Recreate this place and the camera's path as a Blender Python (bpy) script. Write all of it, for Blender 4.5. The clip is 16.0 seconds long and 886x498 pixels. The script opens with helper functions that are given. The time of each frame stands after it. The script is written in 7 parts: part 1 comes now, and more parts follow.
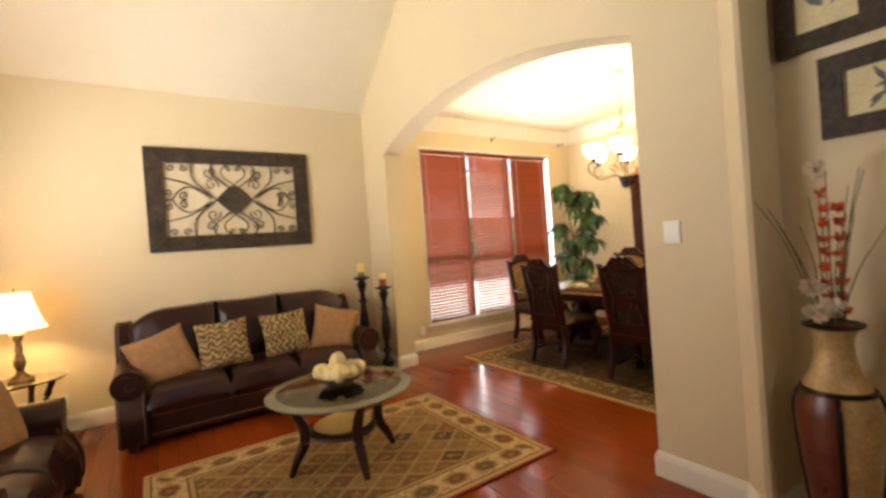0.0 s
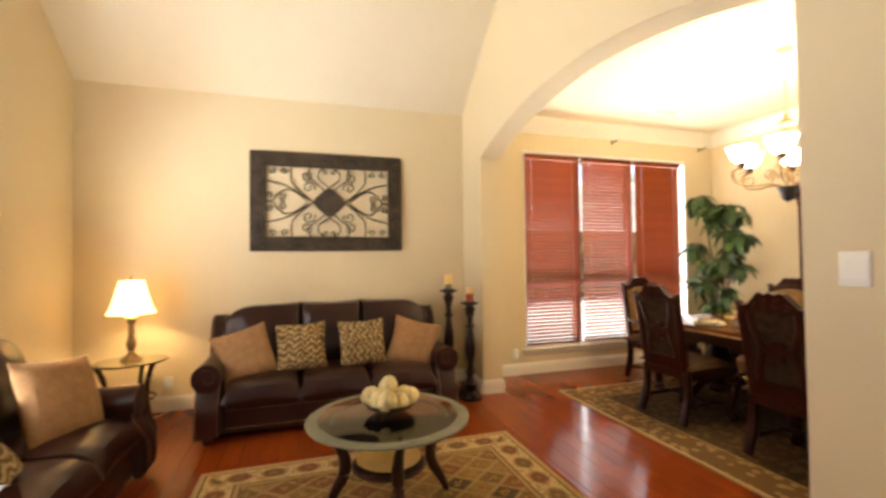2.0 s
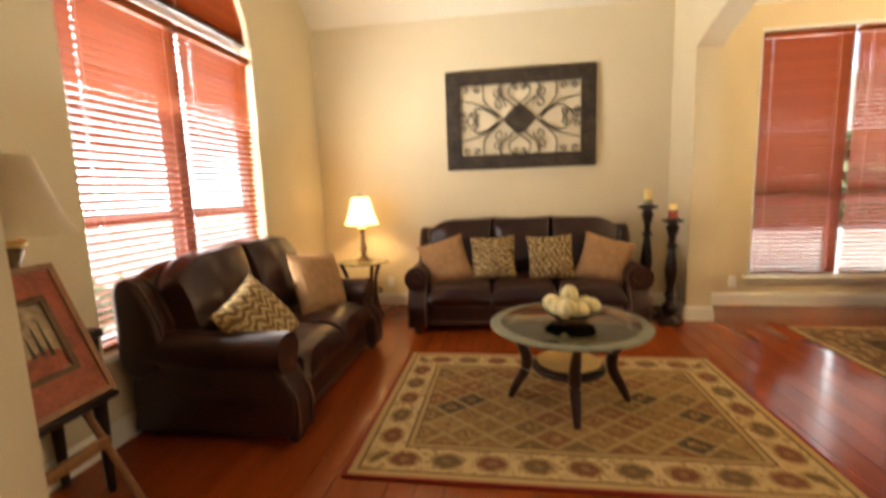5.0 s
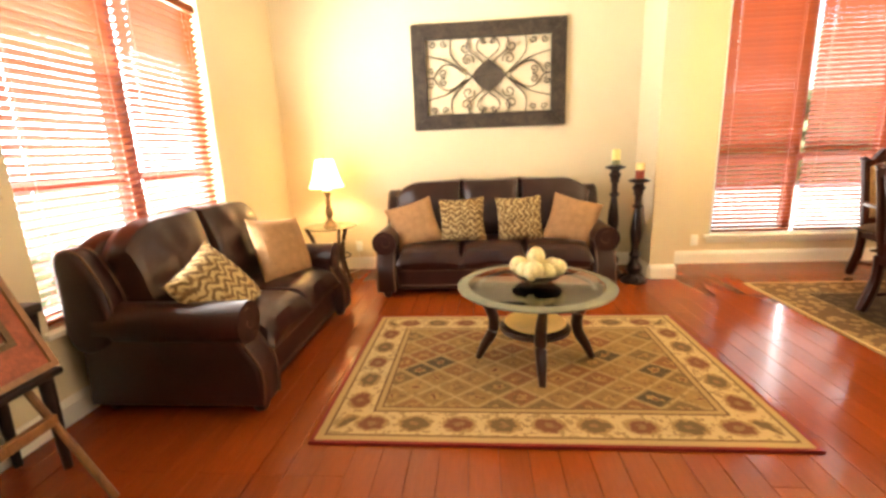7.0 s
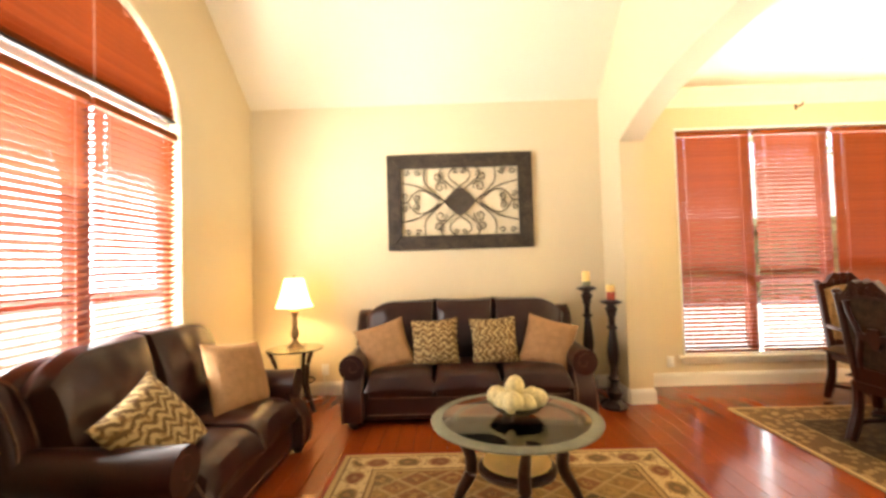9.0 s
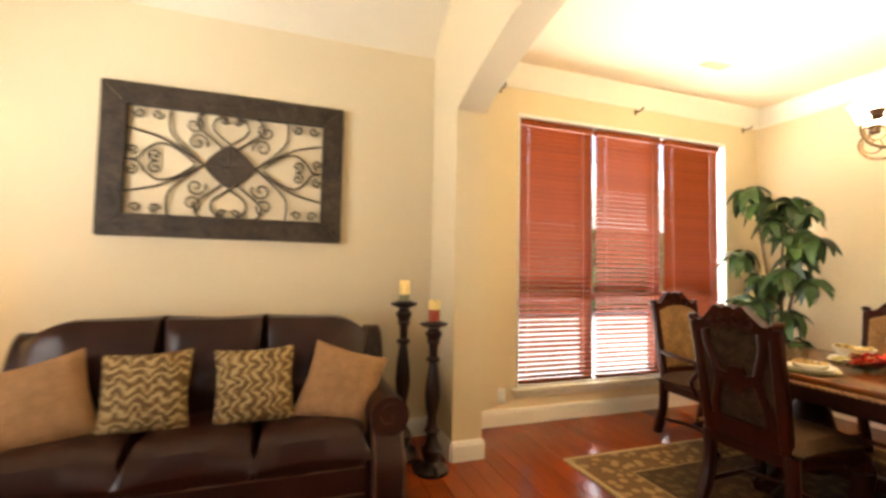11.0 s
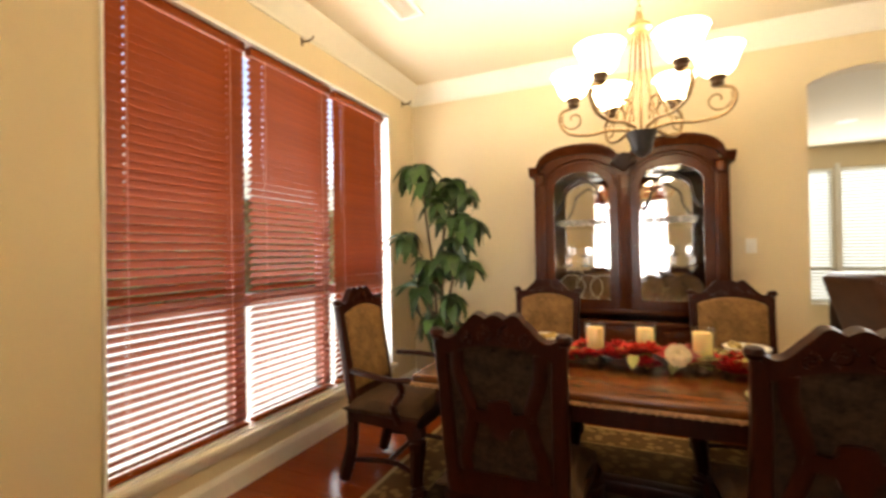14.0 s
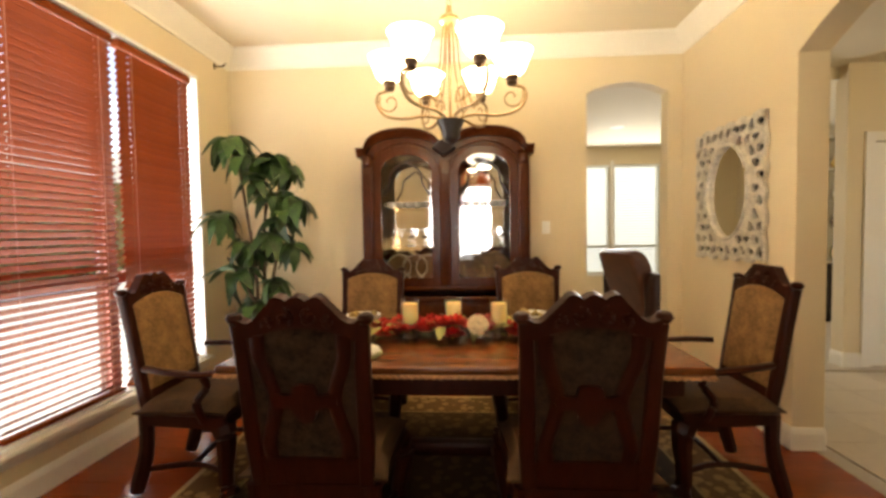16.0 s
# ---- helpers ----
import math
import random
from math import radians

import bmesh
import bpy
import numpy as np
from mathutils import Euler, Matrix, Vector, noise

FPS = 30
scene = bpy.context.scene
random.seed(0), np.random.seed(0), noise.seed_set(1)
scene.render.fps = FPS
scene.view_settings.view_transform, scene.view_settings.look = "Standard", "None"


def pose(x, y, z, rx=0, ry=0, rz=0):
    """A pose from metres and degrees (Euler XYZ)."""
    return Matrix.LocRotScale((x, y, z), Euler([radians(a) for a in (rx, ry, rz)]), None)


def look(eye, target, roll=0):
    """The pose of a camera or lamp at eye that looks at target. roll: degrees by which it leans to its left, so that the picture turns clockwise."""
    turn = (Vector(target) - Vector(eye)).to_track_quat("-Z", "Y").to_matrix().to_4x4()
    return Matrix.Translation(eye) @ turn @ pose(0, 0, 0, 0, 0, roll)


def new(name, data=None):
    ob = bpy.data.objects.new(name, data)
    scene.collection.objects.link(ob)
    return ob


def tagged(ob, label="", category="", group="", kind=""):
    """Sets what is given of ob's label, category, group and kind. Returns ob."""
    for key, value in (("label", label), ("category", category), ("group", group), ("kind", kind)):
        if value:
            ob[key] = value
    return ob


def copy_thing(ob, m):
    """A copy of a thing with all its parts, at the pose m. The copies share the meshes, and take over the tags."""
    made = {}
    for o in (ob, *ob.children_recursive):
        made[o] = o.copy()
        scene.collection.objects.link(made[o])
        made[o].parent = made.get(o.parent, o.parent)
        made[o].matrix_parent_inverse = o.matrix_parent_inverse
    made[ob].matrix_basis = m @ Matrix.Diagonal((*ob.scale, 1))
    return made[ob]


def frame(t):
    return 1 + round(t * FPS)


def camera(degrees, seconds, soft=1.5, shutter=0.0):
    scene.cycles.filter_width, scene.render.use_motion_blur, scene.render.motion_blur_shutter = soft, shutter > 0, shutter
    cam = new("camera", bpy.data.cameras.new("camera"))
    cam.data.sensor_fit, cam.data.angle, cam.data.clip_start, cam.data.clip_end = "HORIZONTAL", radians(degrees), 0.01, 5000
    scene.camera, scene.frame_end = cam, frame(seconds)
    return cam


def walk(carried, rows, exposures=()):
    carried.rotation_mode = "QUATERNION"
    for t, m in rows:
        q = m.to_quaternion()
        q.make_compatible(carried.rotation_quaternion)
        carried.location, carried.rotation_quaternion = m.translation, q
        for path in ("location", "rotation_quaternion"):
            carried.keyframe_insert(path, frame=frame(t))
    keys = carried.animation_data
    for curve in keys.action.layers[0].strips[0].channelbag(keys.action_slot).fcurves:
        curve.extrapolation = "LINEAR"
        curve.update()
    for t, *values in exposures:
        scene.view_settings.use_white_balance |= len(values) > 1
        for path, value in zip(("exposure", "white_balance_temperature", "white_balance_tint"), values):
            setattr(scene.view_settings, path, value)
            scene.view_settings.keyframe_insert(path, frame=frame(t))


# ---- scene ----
cam = camera(90.8, 16.0, soft=3.0, shutter=0.5)
PATH = [
    (0, (0.948, 0.253, 1.349), (2.061, 1.914, 1.333), -4.3),
    (0.5, (1.081, 0.343, 1.355), (2.094, 2.067, 1.396), -2.2),
    (1, (1.241, 0.451, 1.364), (2.208, 2.197, 1.494), -1.0),
    (1.5, (1.331, 0.498, 1.359), (2.195, 2.298, 1.457), -1.8),
    (2, (1.456, 0.504, 1.378), (2.064, 2.409, 1.426), -0.7),
    (2.5, (1.559, 0.484, 1.378), (1.873, 2.459, 1.409), -0.7),
    (3, (1.569, 0.469, 1.352), (1.608, 2.468, 1.354), -1.5),
    (3.5, (1.586, 0.45, 1.343), (1.365, 2.438, 1.311), -1.7),
    (4, (1.564, 0.436, 1.336), (1.205, 2.403, 1.287), -1.9),
    (4.5, (1.572, 0.431, 1.344), (1.212, 2.396, 1.247), -1.9),
    (5, (1.563, 0.447, 1.294), (1.274, 2.407, 1.02), -2.0),
    (5.2, (1.559, 0.463, 1.289), (1.312, 2.408, 0.896), -2.2),
    (7.3, (1.6, 0.508, 1.29), (1.439, 2.457, 0.84), -2.0),
    (7.5, (1.588, 0.506, 1.306), (1.437, 2.478, 1.012), -1.5),
    (8, (1.578, 0.468, 1.342), (1.425, 2.462, 1.377), -0.3),
    (8.2, (1.57, 0.478, 1.358), (1.418, 2.469, 1.454), -0.3),
    (10.3, (1.855, 1.275, 1.292), (2.283, 3.228, 1.285), -1.6),
    (10.5, (1.941, 1.448, 1.301), (2.442, 3.383, 1.383), -1.0),
    (11, (2.126, 1.849, 1.297), (2.786, 3.735, 1.392), 1.0),
    (11.5, (2.265, 2.268, 1.338), (3.207, 4.03, 1.421), -1.0),
    (12, (2.499, 2.595, 1.34), (3.616, 4.25, 1.461), -1.2),
    (12.5, (2.665, 2.808, 1.351), (3.895, 4.384, 1.414), -0.5),
    (13, (2.785, 2.988, 1.377), (4.294, 4.297, 1.473), -0.3),
    (13.5, (2.819, 3.061, 1.364), (4.526, 4.103, 1.419), -1.2),
    (14, (2.829, 3.063, 1.355), (4.661, 3.865, 1.371), -0.9),
    (14.5, (2.832, 3.031, 1.363), (4.735, 3.646, 1.382), -0.7),
    (15, (2.853, 2.962, 1.336), (4.799, 3.425, 1.346), -0.7),
    (15.5, (2.855, 2.953, 1.348), (4.839, 3.2, 1.303), -0.9),
    (16, (2.861, 2.928, 1.347), (4.856, 3.049, 1.267), -0.9),
]
EXPOSURES = [(0.0, 0.95), (3.0, 1.05), (5.2, 0.97), (7.3, 2.1), (8.2, 1.95), (10.3, 1.2), (12.0, 1.15), (13.5, 0.74), (15.0, 0.64), (16.0, 0.66)]
walk(cam, [(t, look(eye, target, roll)) for t, eye, target, roll in PATH], EXPOSURES)

# ---- world, sun and large lights ----
world = bpy.data.worlds.new("world")
scene.world = world
world.use_nodes = True
wn = world.node_tree
sky = wn.nodes.new("ShaderNodeTexSky")
sky.sky_type = 'NISHITA'
sky.sun_disc = False
sky.sun_elevation = radians(52)
sky.sun_rotation = radians(75)
wn.links.new(sky.outputs[0], wn.nodes["Background"].inputs[0])
wn.nodes["Background"].inputs[1].default_value = 0.15
sun = bpy.data.lights.new("sun", 'SUN')
sun.energy, sun.angle, sun.color = 5.0, radians(0.6), (1.0, 0.95, 0.86)
sun_ob = new("sun", sun)
sun_ob.matrix_world = look((11, 3, 14), (0, 0, 0))


def area_lamp(name, eye, target, w, h, watts, colour):
    data = bpy.data.lights.new(name, 'AREA')
    data.shape, data.size, data.size_y, data.energy, data.color = 'RECTANGLE', w, h, watts, colour
    ob = new(name, data)
    ob.matrix_world = look(eye, target)
    return ob


def bulb(name, place, watts, radius=0.03, colour=(1.0, 0.79, 0.48)):
    data = bpy.data.lights.new(name, 'POINT')
    data.energy, data.shadow_soft_size, data.color = watts, radius, colour
    ob = new(name, data)
    ob.location = place
    return ob


DAY = (1.0, 0.97, 0.92)
area_lamp("dining_window_daylight", (5.215, 5.295, 1.5), (5.215, 4.0, 1.5), 2.36, 2.26, 125, DAY)
area_lamp("dining_window_glow", (5.215, 5.203, 1.5), (5.215, 4.0, 2.2), 2.36, 2.26, 9, DAY)
area_lamp("living_window_daylight", (-0.595, 3.155, 1.78), (1.0, 3.155, 1.78), 1.56, 2.5, 125, DAY)
area_lamp("living_window_glow", (-0.512, 3.155, 1.78), (1.0, 3.155, 2.55), 1.56, 2.5, 44, DAY)
# fill lamp from behind, set in an invented opening of the entry wall
area_lamp("entry_fill", (1.5, -2.19, 2.8), (1.5, 1.0, 2.4), 1.0, 1.1, 5, DAY)
area_lamp("family_window_daylight", (10.42, 0.3, 1.5), (8.0, 0.3, 1.4), 2.0, 1.8, 60, DAY)
# fill bulb added to brighten the hall; no fitting is known there
bulb("hall_fill", (5.4, -1.6, 2.7), 18, 0.12)

# ---- materials ----
def node(tree, kind, **values):
    n = tree.nodes.new(kind)
    for key, value in values.items():
        n.inputs[key.replace("_", " ")].default_value = value
    return n


def mat(name, colour, rough=0.6, metal=0.0, vary=0.12, scale=6.0, grain=60.0, bump=0.1, stretch=(1, 1, 1), coat=0.0, second=None, random_tint=0.0, sheen=0.0, spec=0.5):
    """A surface with coarse and fine variation of colour, roughness and relief."""
    m = bpy.data.materials.new(name)
    m.use_nodes = True
    t = m.node_tree
    b = t.nodes["Principled BSDF"]
    co = node(t, "ShaderNodeTexCoord")
    mp = node(t, "ShaderNodeMapping")
    mp.inputs["Scale"].default_value = stretch
    t.links.new(co.outputs["Object"], mp.inputs["Vector"])
    coarse = node(t, "ShaderNodeTexNoise", Scale=scale, Detail=4.0, Roughness=0.6)
    fine = node(t, "ShaderNodeTexNoise", Scale=grain, Detail=5.0, Roughness=0.65)
    t.links.new(mp.outputs[0], coarse.inputs["Vector"])
    t.links.new(mp.outputs[0], fine.inputs["Vector"])
    add = node(t, "ShaderNodeMath")
    add.operation = 'ADD'
    t.links.new(coarse.outputs[0], add.inputs[0])
    t.links.new(fine.outputs[0], add.inputs[1])
    half = node(t, "ShaderNodeMath")
    half.operation = 'MULTIPLY'
    half.inputs[1].default_value = 0.5
    t.links.new(add.outputs[0], half.inputs[0])
    value = half.outputs[0]
    if random_tint:
        info = node(t, "ShaderNodeObjectInfo")
        shift = node(t, "ShaderNodeMapRange", From_Min=0.0, From_Max=1.0, To_Min=-random_tint, To_Max=random_tint)
        t.links.new(info.outputs["Random"], shift.inputs[0])
        plus = node(t, "ShaderNodeMath")
        plus.operation = 'ADD'
        t.links.new(value, plus.inputs[0])
        t.links.new(shift.outputs[0], plus.inputs[1])
        value = plus.outputs[0]
    ramp = node(t, "ShaderNodeValToRGB")
    dark = [max(0.0, c * (1 - vary * 1.6)) for c in colour]
    light = second or [min(1.0, c * (1 + vary * 1.2)) for c in colour]
    ramp.color_ramp.elements[0].position, ramp.color_ramp.elements[0].color = 0.3, (*dark, 1)
    ramp.color_ramp.elements[1].position, ramp.color_ramp.elements[1].color = 0.7, (*light, 1)
    t.links.new(value, ramp.inputs[0])
    t.links.new(ramp.outputs[0], b.inputs["Base Color"])
    rr = node(t, "ShaderNodeMapRange", From_Min=0.3, From_Max=0.7, To_Min=max(0.02, rough * 0.85), To_Max=min(1.0, rough * 1.15))
    t.links.new(half.outputs[0], rr.inputs[0])
    t.links.new(rr.outputs[0], b.inputs["Roughness"])
    b.inputs["Metallic"].default_value = metal
    b.inputs["Coat Weight"].default_value = coat
    b.inputs["Coat Roughness"].default_value = 0.08
    b.inputs["Sheen Weight"].default_value = sheen
    b.inputs["Specular IOR Level"].default_value = spec
    if bump:
        bp = node(t, "ShaderNodeBump", Strength=bump, Distance=0.004)
        t.links.new(half.outputs[0], bp.inputs["Height"])
        t.links.new(bp.outputs[0], b.inputs["Normal"])
    return m


def glow(name, colour, strength, base=(0.8, 0.75, 0.65)):
    m = mat(name, base, 0.5, vary=0.03, bump=0.0)
    b = m.node_tree.nodes["Principled BSDF"]
    b.inputs["Emission Color"].default_value = (*colour, 1)
    b.inputs["Emission Strength"].default_value = strength
    return m


def glass(name, colour=(1, 1, 1), rough=0.0, ior=1.45):
    m = bpy.data.materials.new(name)
    m.use_nodes = True
    b = m.node_tree.nodes["Principled BSDF"]
    b.inputs["Base Color"].default_value = (*colour, 1)
    b.inputs["Roughness"].default_value = rough
    b.inputs["Transmission Weight"].default_value = 1.0
    b.inputs["IOR"].default_value = ior
    return m


WALL = mat("wall_paint", (0.70, 0.588, 0.385), 0.75, vary=0.03, scale=1.2, grain=180, bump=0.25, spec=0.25)
CEIL = mat("ceiling_paint", (0.74, 0.66, 0.50), 0.85, vary=0.03, scale=1.5, grain=120, bump=0.3, spec=0.2)
TRIM = mat("white_trim_paint", (0.80, 0.76, 0.66), 0.4, vary=0.03, scale=3, grain=40, bump=0.03)
PLANK = mat("red_cherry_planks", (0.215, 0.040, 0.0065), 0.17, vary=0.14, scale=1.2, grain=9, bump=0.035, stretch=(9, 0.9, 9), random_tint=0.08, coat=0.0, spec=0.32)
JOINT = mat("dark_floor_joint", (0.05, 0.015, 0.008), 0.6, vary=0.1)
TILE = mat("beige_floor_tile", (0.44, 0.37, 0.27), 0.3, vary=0.08, scale=3, grain=25, bump=0.05, random_tint=0.06)
GROUT = mat("tile_grout", (0.40, 0.34, 0.26), 0.8)
LEATHER = mat("dark_brown_leather", (0.029, 0.0086, 0.0058), 0.31, vary=0.3, scale=5, grain=90, bump=0.35, spec=0.32)
LEATHER_LIT = mat("lit_brown_leather", (0.10, 0.036, 0.018), 0.4, vary=0.3, scale=7, grain=90, bump=0.3, spec=0.35)
WELT = mat("pale_worn_leather_welt", (0.105, 0.048, 0.024), 0.45, vary=0.3, scale=12, grain=90, bump=0.2)
DARKWOOD = mat("dark_mahogany_wood", (0.034, 0.011, 0.006), 0.32, vary=0.3, scale=4, grain=30, bump=0.08, stretch=(6, 6, 1), coat=0.1, spec=0.3)
BLACKWOOD = mat("near_black_wood", (0.018, 0.008, 0.0055), 0.35, vary=0.3, scale=6, grain=40, bump=0.1, stretch=(4, 4, 1), spec=0.3)
HUTCHWOOD = mat("brown_cherry_wood", (0.060, 0.0145, 0.0034), 0.24, vary=0.3, scale=3, grain=24, bump=0.04, stretch=(7, 7, 1), coat=0.0, spec=0.25)
BLIND = mat("red_wood_blind", (0.215, 0.046, 0.0075), 0.6, vary=0.15, scale=3, grain=30, bump=0.03, stretch=(0.6, 8, 8), random_tint=0.06, spec=0.1)
WINWOOD = mat("stained_window_frame", (0.22, 0.055, 0.03), 0.4, vary=0.2, scale=4, grain=30, bump=0.05)
WINWHITE = mat("white_window_frame", (0.8, 0.8, 0.78), 0.4, vary=0.03)
BRONZE = mat("aged_bronze_metal", (0.12, 0.07, 0.035), 0.4, 0.7, vary=0.4, scale=10, grain=60, bump=0.2)
IRON = mat("dark_wrought_iron", (0.075, 0.055, 0.037), 0.55, 0.4, vary=0.3, scale=12, grain=80, bump=0.3)
FRAMEWOOD = mat("distressed_black_frame", (0.035, 0.026, 0.02), 0.5, vary=0.5, scale=7, grain=35, bump=0.5, stretch=(1, 1, 1), second=(0.085, 0.06, 0.04), spec=0.25)
GLASS = glass("clear_glass")
TABLEGLASS = glass("smoked_table_glass", (0.78, 0.80, 0.70), ior=1.52)
MIRROR = mat("mirror_silver", (0.86, 0.85, 0.82), 0.03, 1.0, vary=0.01, bump=0.0)

# ---- shaping helpers ----
def thing(name, place, label, category, group="", turn=0.0, kind=""):
    ob = new(name)
    ob.empty_display_size = 0.1
    ob.matrix_basis = pose(*place, 0, 0, turn)
    return tagged(ob, label, category, group, kind)


def mesh_of(name, bm, material, smooth=True):
    bmesh.ops.recalc_face_normals(bm, faces=bm.faces[:])
    me = bpy.data.meshes.new(name)
    bm.to_mesh(me)
    bm.free()
    for m in (material if isinstance(material, (list, tuple)) else [material]):
        me.materials.append(m)
    if smooth:
        me.shade_smooth()
        me.set_sharp_from_angle(angle=radians(38))
    return me


def part(name, bm, material, parent, label="", smooth=True):
    ob = new(name, mesh_of(name, bm, material, smooth))
    ob.parent = parent
    if label:
        ob["label"] = label
    return ob


def structure(name, bm, material, label, category, smooth=False):
    return tagged(new(name, mesh_of(name, bm, material, smooth)), label, category, kind="structure")


def box(bm, x0, x1, y0, y1, z0, z1, bevel=0.0, segments=2, m=None):
    made = bmesh.ops.create_cube(bm, size=1.0)["verts"]
    for v in made:
        v.co = Vector((x0 + (v.co.x + 0.5) * (x1 - x0), y0 + (v.co.y + 0.5) * (y1 - y0), z0 + (v.co.z + 0.5) * (z1 - z0)))
    if bevel:
        edges = {e for v in made for e in v.link_edges}
        made = bmesh.ops.bevel(bm, geom=list(edges) + made, offset=bevel, segments=segments, affect='EDGES', profile=0.5)["verts"]
    if m is not None:
        bmesh.ops.transform(bm, matrix=m, verts=made)
    return bm


def boxed(*args, **kw):
    return box(bmesh.new(), *args, **kw)


def prism(bm, loops, axis, a, b):
    """A flat outline with holes, filled and drawn out from a to b along an axis."""
    def at(u, v, w):
        return {"x": (w, u, v), "y": (u, w, v), "z": (u, v, w)}[axis]
    edges = []
    for loop in loops:
        vs = [bm.verts.new(at(u, v, a)) for u, v in loop]
        edges += [bm.edges.new((vs[i], vs[(i + 1) % len(vs)])) for i in range(len(vs))]
    if len(loops) == 1 and len(vs) == 4:
        faces = [bm.faces.new(vs)]
    else:
        faces = [g for g in bmesh.ops.triangle_fill(bm, use_beauty=True, use_dissolve=False, edges=edges)["geom"] if isinstance(g, bmesh.types.BMFace)]
    grown = bmesh.ops.extrude_face_region(bm, geom=faces)["geom"]
    step = Vector(at(0, 0, b - a))
    for g in grown:
        if isinstance(g, bmesh.types.BMVert):
            g.co += step
    return bm


def lathe(bm, profile, segments=20, at=(0, 0, 0), m=None):
    rings = []
    for r, z in profile:
        if r < 1e-5:
            rings.append([bm.verts.new((at[0], at[1], at[2] + z))])
        else:
            rings.append([bm.verts.new((at[0] + r * math.cos(2 * math.pi * i / segments), at[1] + r * math.sin(2 * math.pi * i / segments), at[2] + z)) for i in range(segments)])
    for lo, hi in zip(rings, rings[1:]):
        for i in range(segments):
            j = (i + 1) % segments
            if len(lo) == 1 and len(hi) == 1:
                continue
            if len(lo) == 1:
                bm.faces.new((lo[0], hi[j], hi[i]))
            elif len(hi) == 1:
                bm.faces.new((lo[i], lo[j], hi[0]))
            else:
                bm.faces.new((lo[i], lo[j], hi[j], hi[i]))
    for ring, flip in ((rings[0], True), (rings[-1], False)):
        if len(ring) > 1:
            bm.faces.new(ring[::-1] if flip else ring)
    if m is not None:
        bmesh.ops.transform(bm, matrix=m, verts=[v for ring in rings for v in ring])
    return bm


def tube(bm, path, radius, segments=8, flat=1.0, up=(0, 0, 1)):
    """A rod along a path; radius may be a number or one for each point. flat squeezes it along up."""
    pts = [Vector(p) for p in path]
    rad = radius if isinstance(radius, (list, tuple)) else [radius] * len(pts)
    rings = []
    for i, p in enumerate(pts):
        way = (pts[min(i + 1, len(pts) - 1)] - pts[max(i - 1, 0)]).normalized()
        ref = Vector(up) if abs(way.dot(Vector(up))) < 0.95 else Vector((1, 0, 0))
        side = way.cross(ref).normalized()
        top = side.cross(way).normalized()
        rings.append([bm.verts.new(p + rad[i] * (math.cos(2 * math.pi * k / segments) * side + flat * math.sin(2 * math.pi * k / segments) * top)) for k in range(segments)])
    for lo, hi in zip(rings, rings[1:]):
        for k in range(segments):
            bm.faces.new((lo[k], lo[(k + 1) % segments], hi[(k + 1) % segments], hi[k]))
    bm.faces.new(rings[0][::-1])
    bm.faces.new(rings[-1])
    return bm


def smooth_path(points, steps=6):
    """A soft curve through points (Catmull-Rom)."""
    p = [Vector(q) for q in points]
    p = [2 * p[0] - p[1]] + p + [2 * p[-1] - p[-2]]
    out = []
    for i in range(1, len(p) - 2):
        for k in range(steps):
            t = k / steps
            out.append(0.5 * ((2 * p[i]) + (p[i + 1] - p[i - 1]) * t + (2 * p[i - 1] - 5 * p[i] + 4 * p[i + 1] - p[i + 2]) * t * t + (3 * p[i] - p[i - 1] - 3 * p[i + 1] + p[i + 2]) * t ** 3))
    out.append(p[-2])
    return out


def cushion(bm, w, d, h, m=None, power=0.35, puff=1.0, nu=14, nv=14, ripple=0.0):
    """A stuffed cushion, w wide, d deep, h thick, thin at its seam."""
    verts = []
    for s in (1, -1):
        grid = []
        for i in range(nu + 1):
            row = []
            for j in range(nv + 1):
                u, v = 2 * i / nu - 1, 2 * j / nv - 1
                bulge = max(0.0, (1 - abs(u) ** 2.6) * (1 - abs(v) ** 2.6)) ** power
                wob = ripple * noise.noise(Vector((u * 2.3 + 7 * s, v * 2.3, w * 9)))
                pinch = 1 - 0.05 * (abs(u * v) ** 3) * -1 - 0.04 * (1 - abs(u)) * abs(v) ** 4 - 0.04 * (1 - abs(v)) * abs(u) ** 4
                row.append(bm.verts.new((u * w / 2 * pinch, v * d / 2 * pinch, s * (h / 2 * bulge * puff + wob * bulge * h + 0.004))))
            grid.append(row)
        for i in range(nu):
            for j in range(nv):
                q = (grid[i][j], grid[i + 1][j], grid[i + 1][j + 1], grid[i][j + 1])
                bm.faces.new(q if s > 0 else q[::-1])
        verts.append(grid)
    top, low = verts
    rim = [(i, 0) for i in range(nu)] + [(nu, j) for j in range(nv)] + [(i, nv) for i in range(nu, 0, -1)] + [(0, j) for j in range(nv, 0, -1)]
    for a, b in zip(rim, rim[1:] + rim[:1]):
        bm.faces.new((top[a[0]][a[1]], low[a[0]][a[1]], low[b[0]][b[1]], top[b[0]][b[1]]))
    if m is not None:
        bmesh.ops.transform(bm, matrix=m, verts=[v for g in verts for row in g for v in row])
    return bm


def smooth_outline(points, steps=5):
    p = [Vector((*q, 0)) for q in points]
    n = len(p)
    out = []
    for i in range(n):
        a, b, c, d = p[i - 1], p[i], p[(i + 1) % n], p[(i + 2) % n]
        for k in range(steps):
            t = k / steps
            q = 0.5 * ((2 * b) + (c - a) * t + (2 * a - 5 * b + 4 * c - d) * t * t + (3 * b - a - 3 * c + d) * t ** 3)
            out.append((q.x, q.y))
    return out


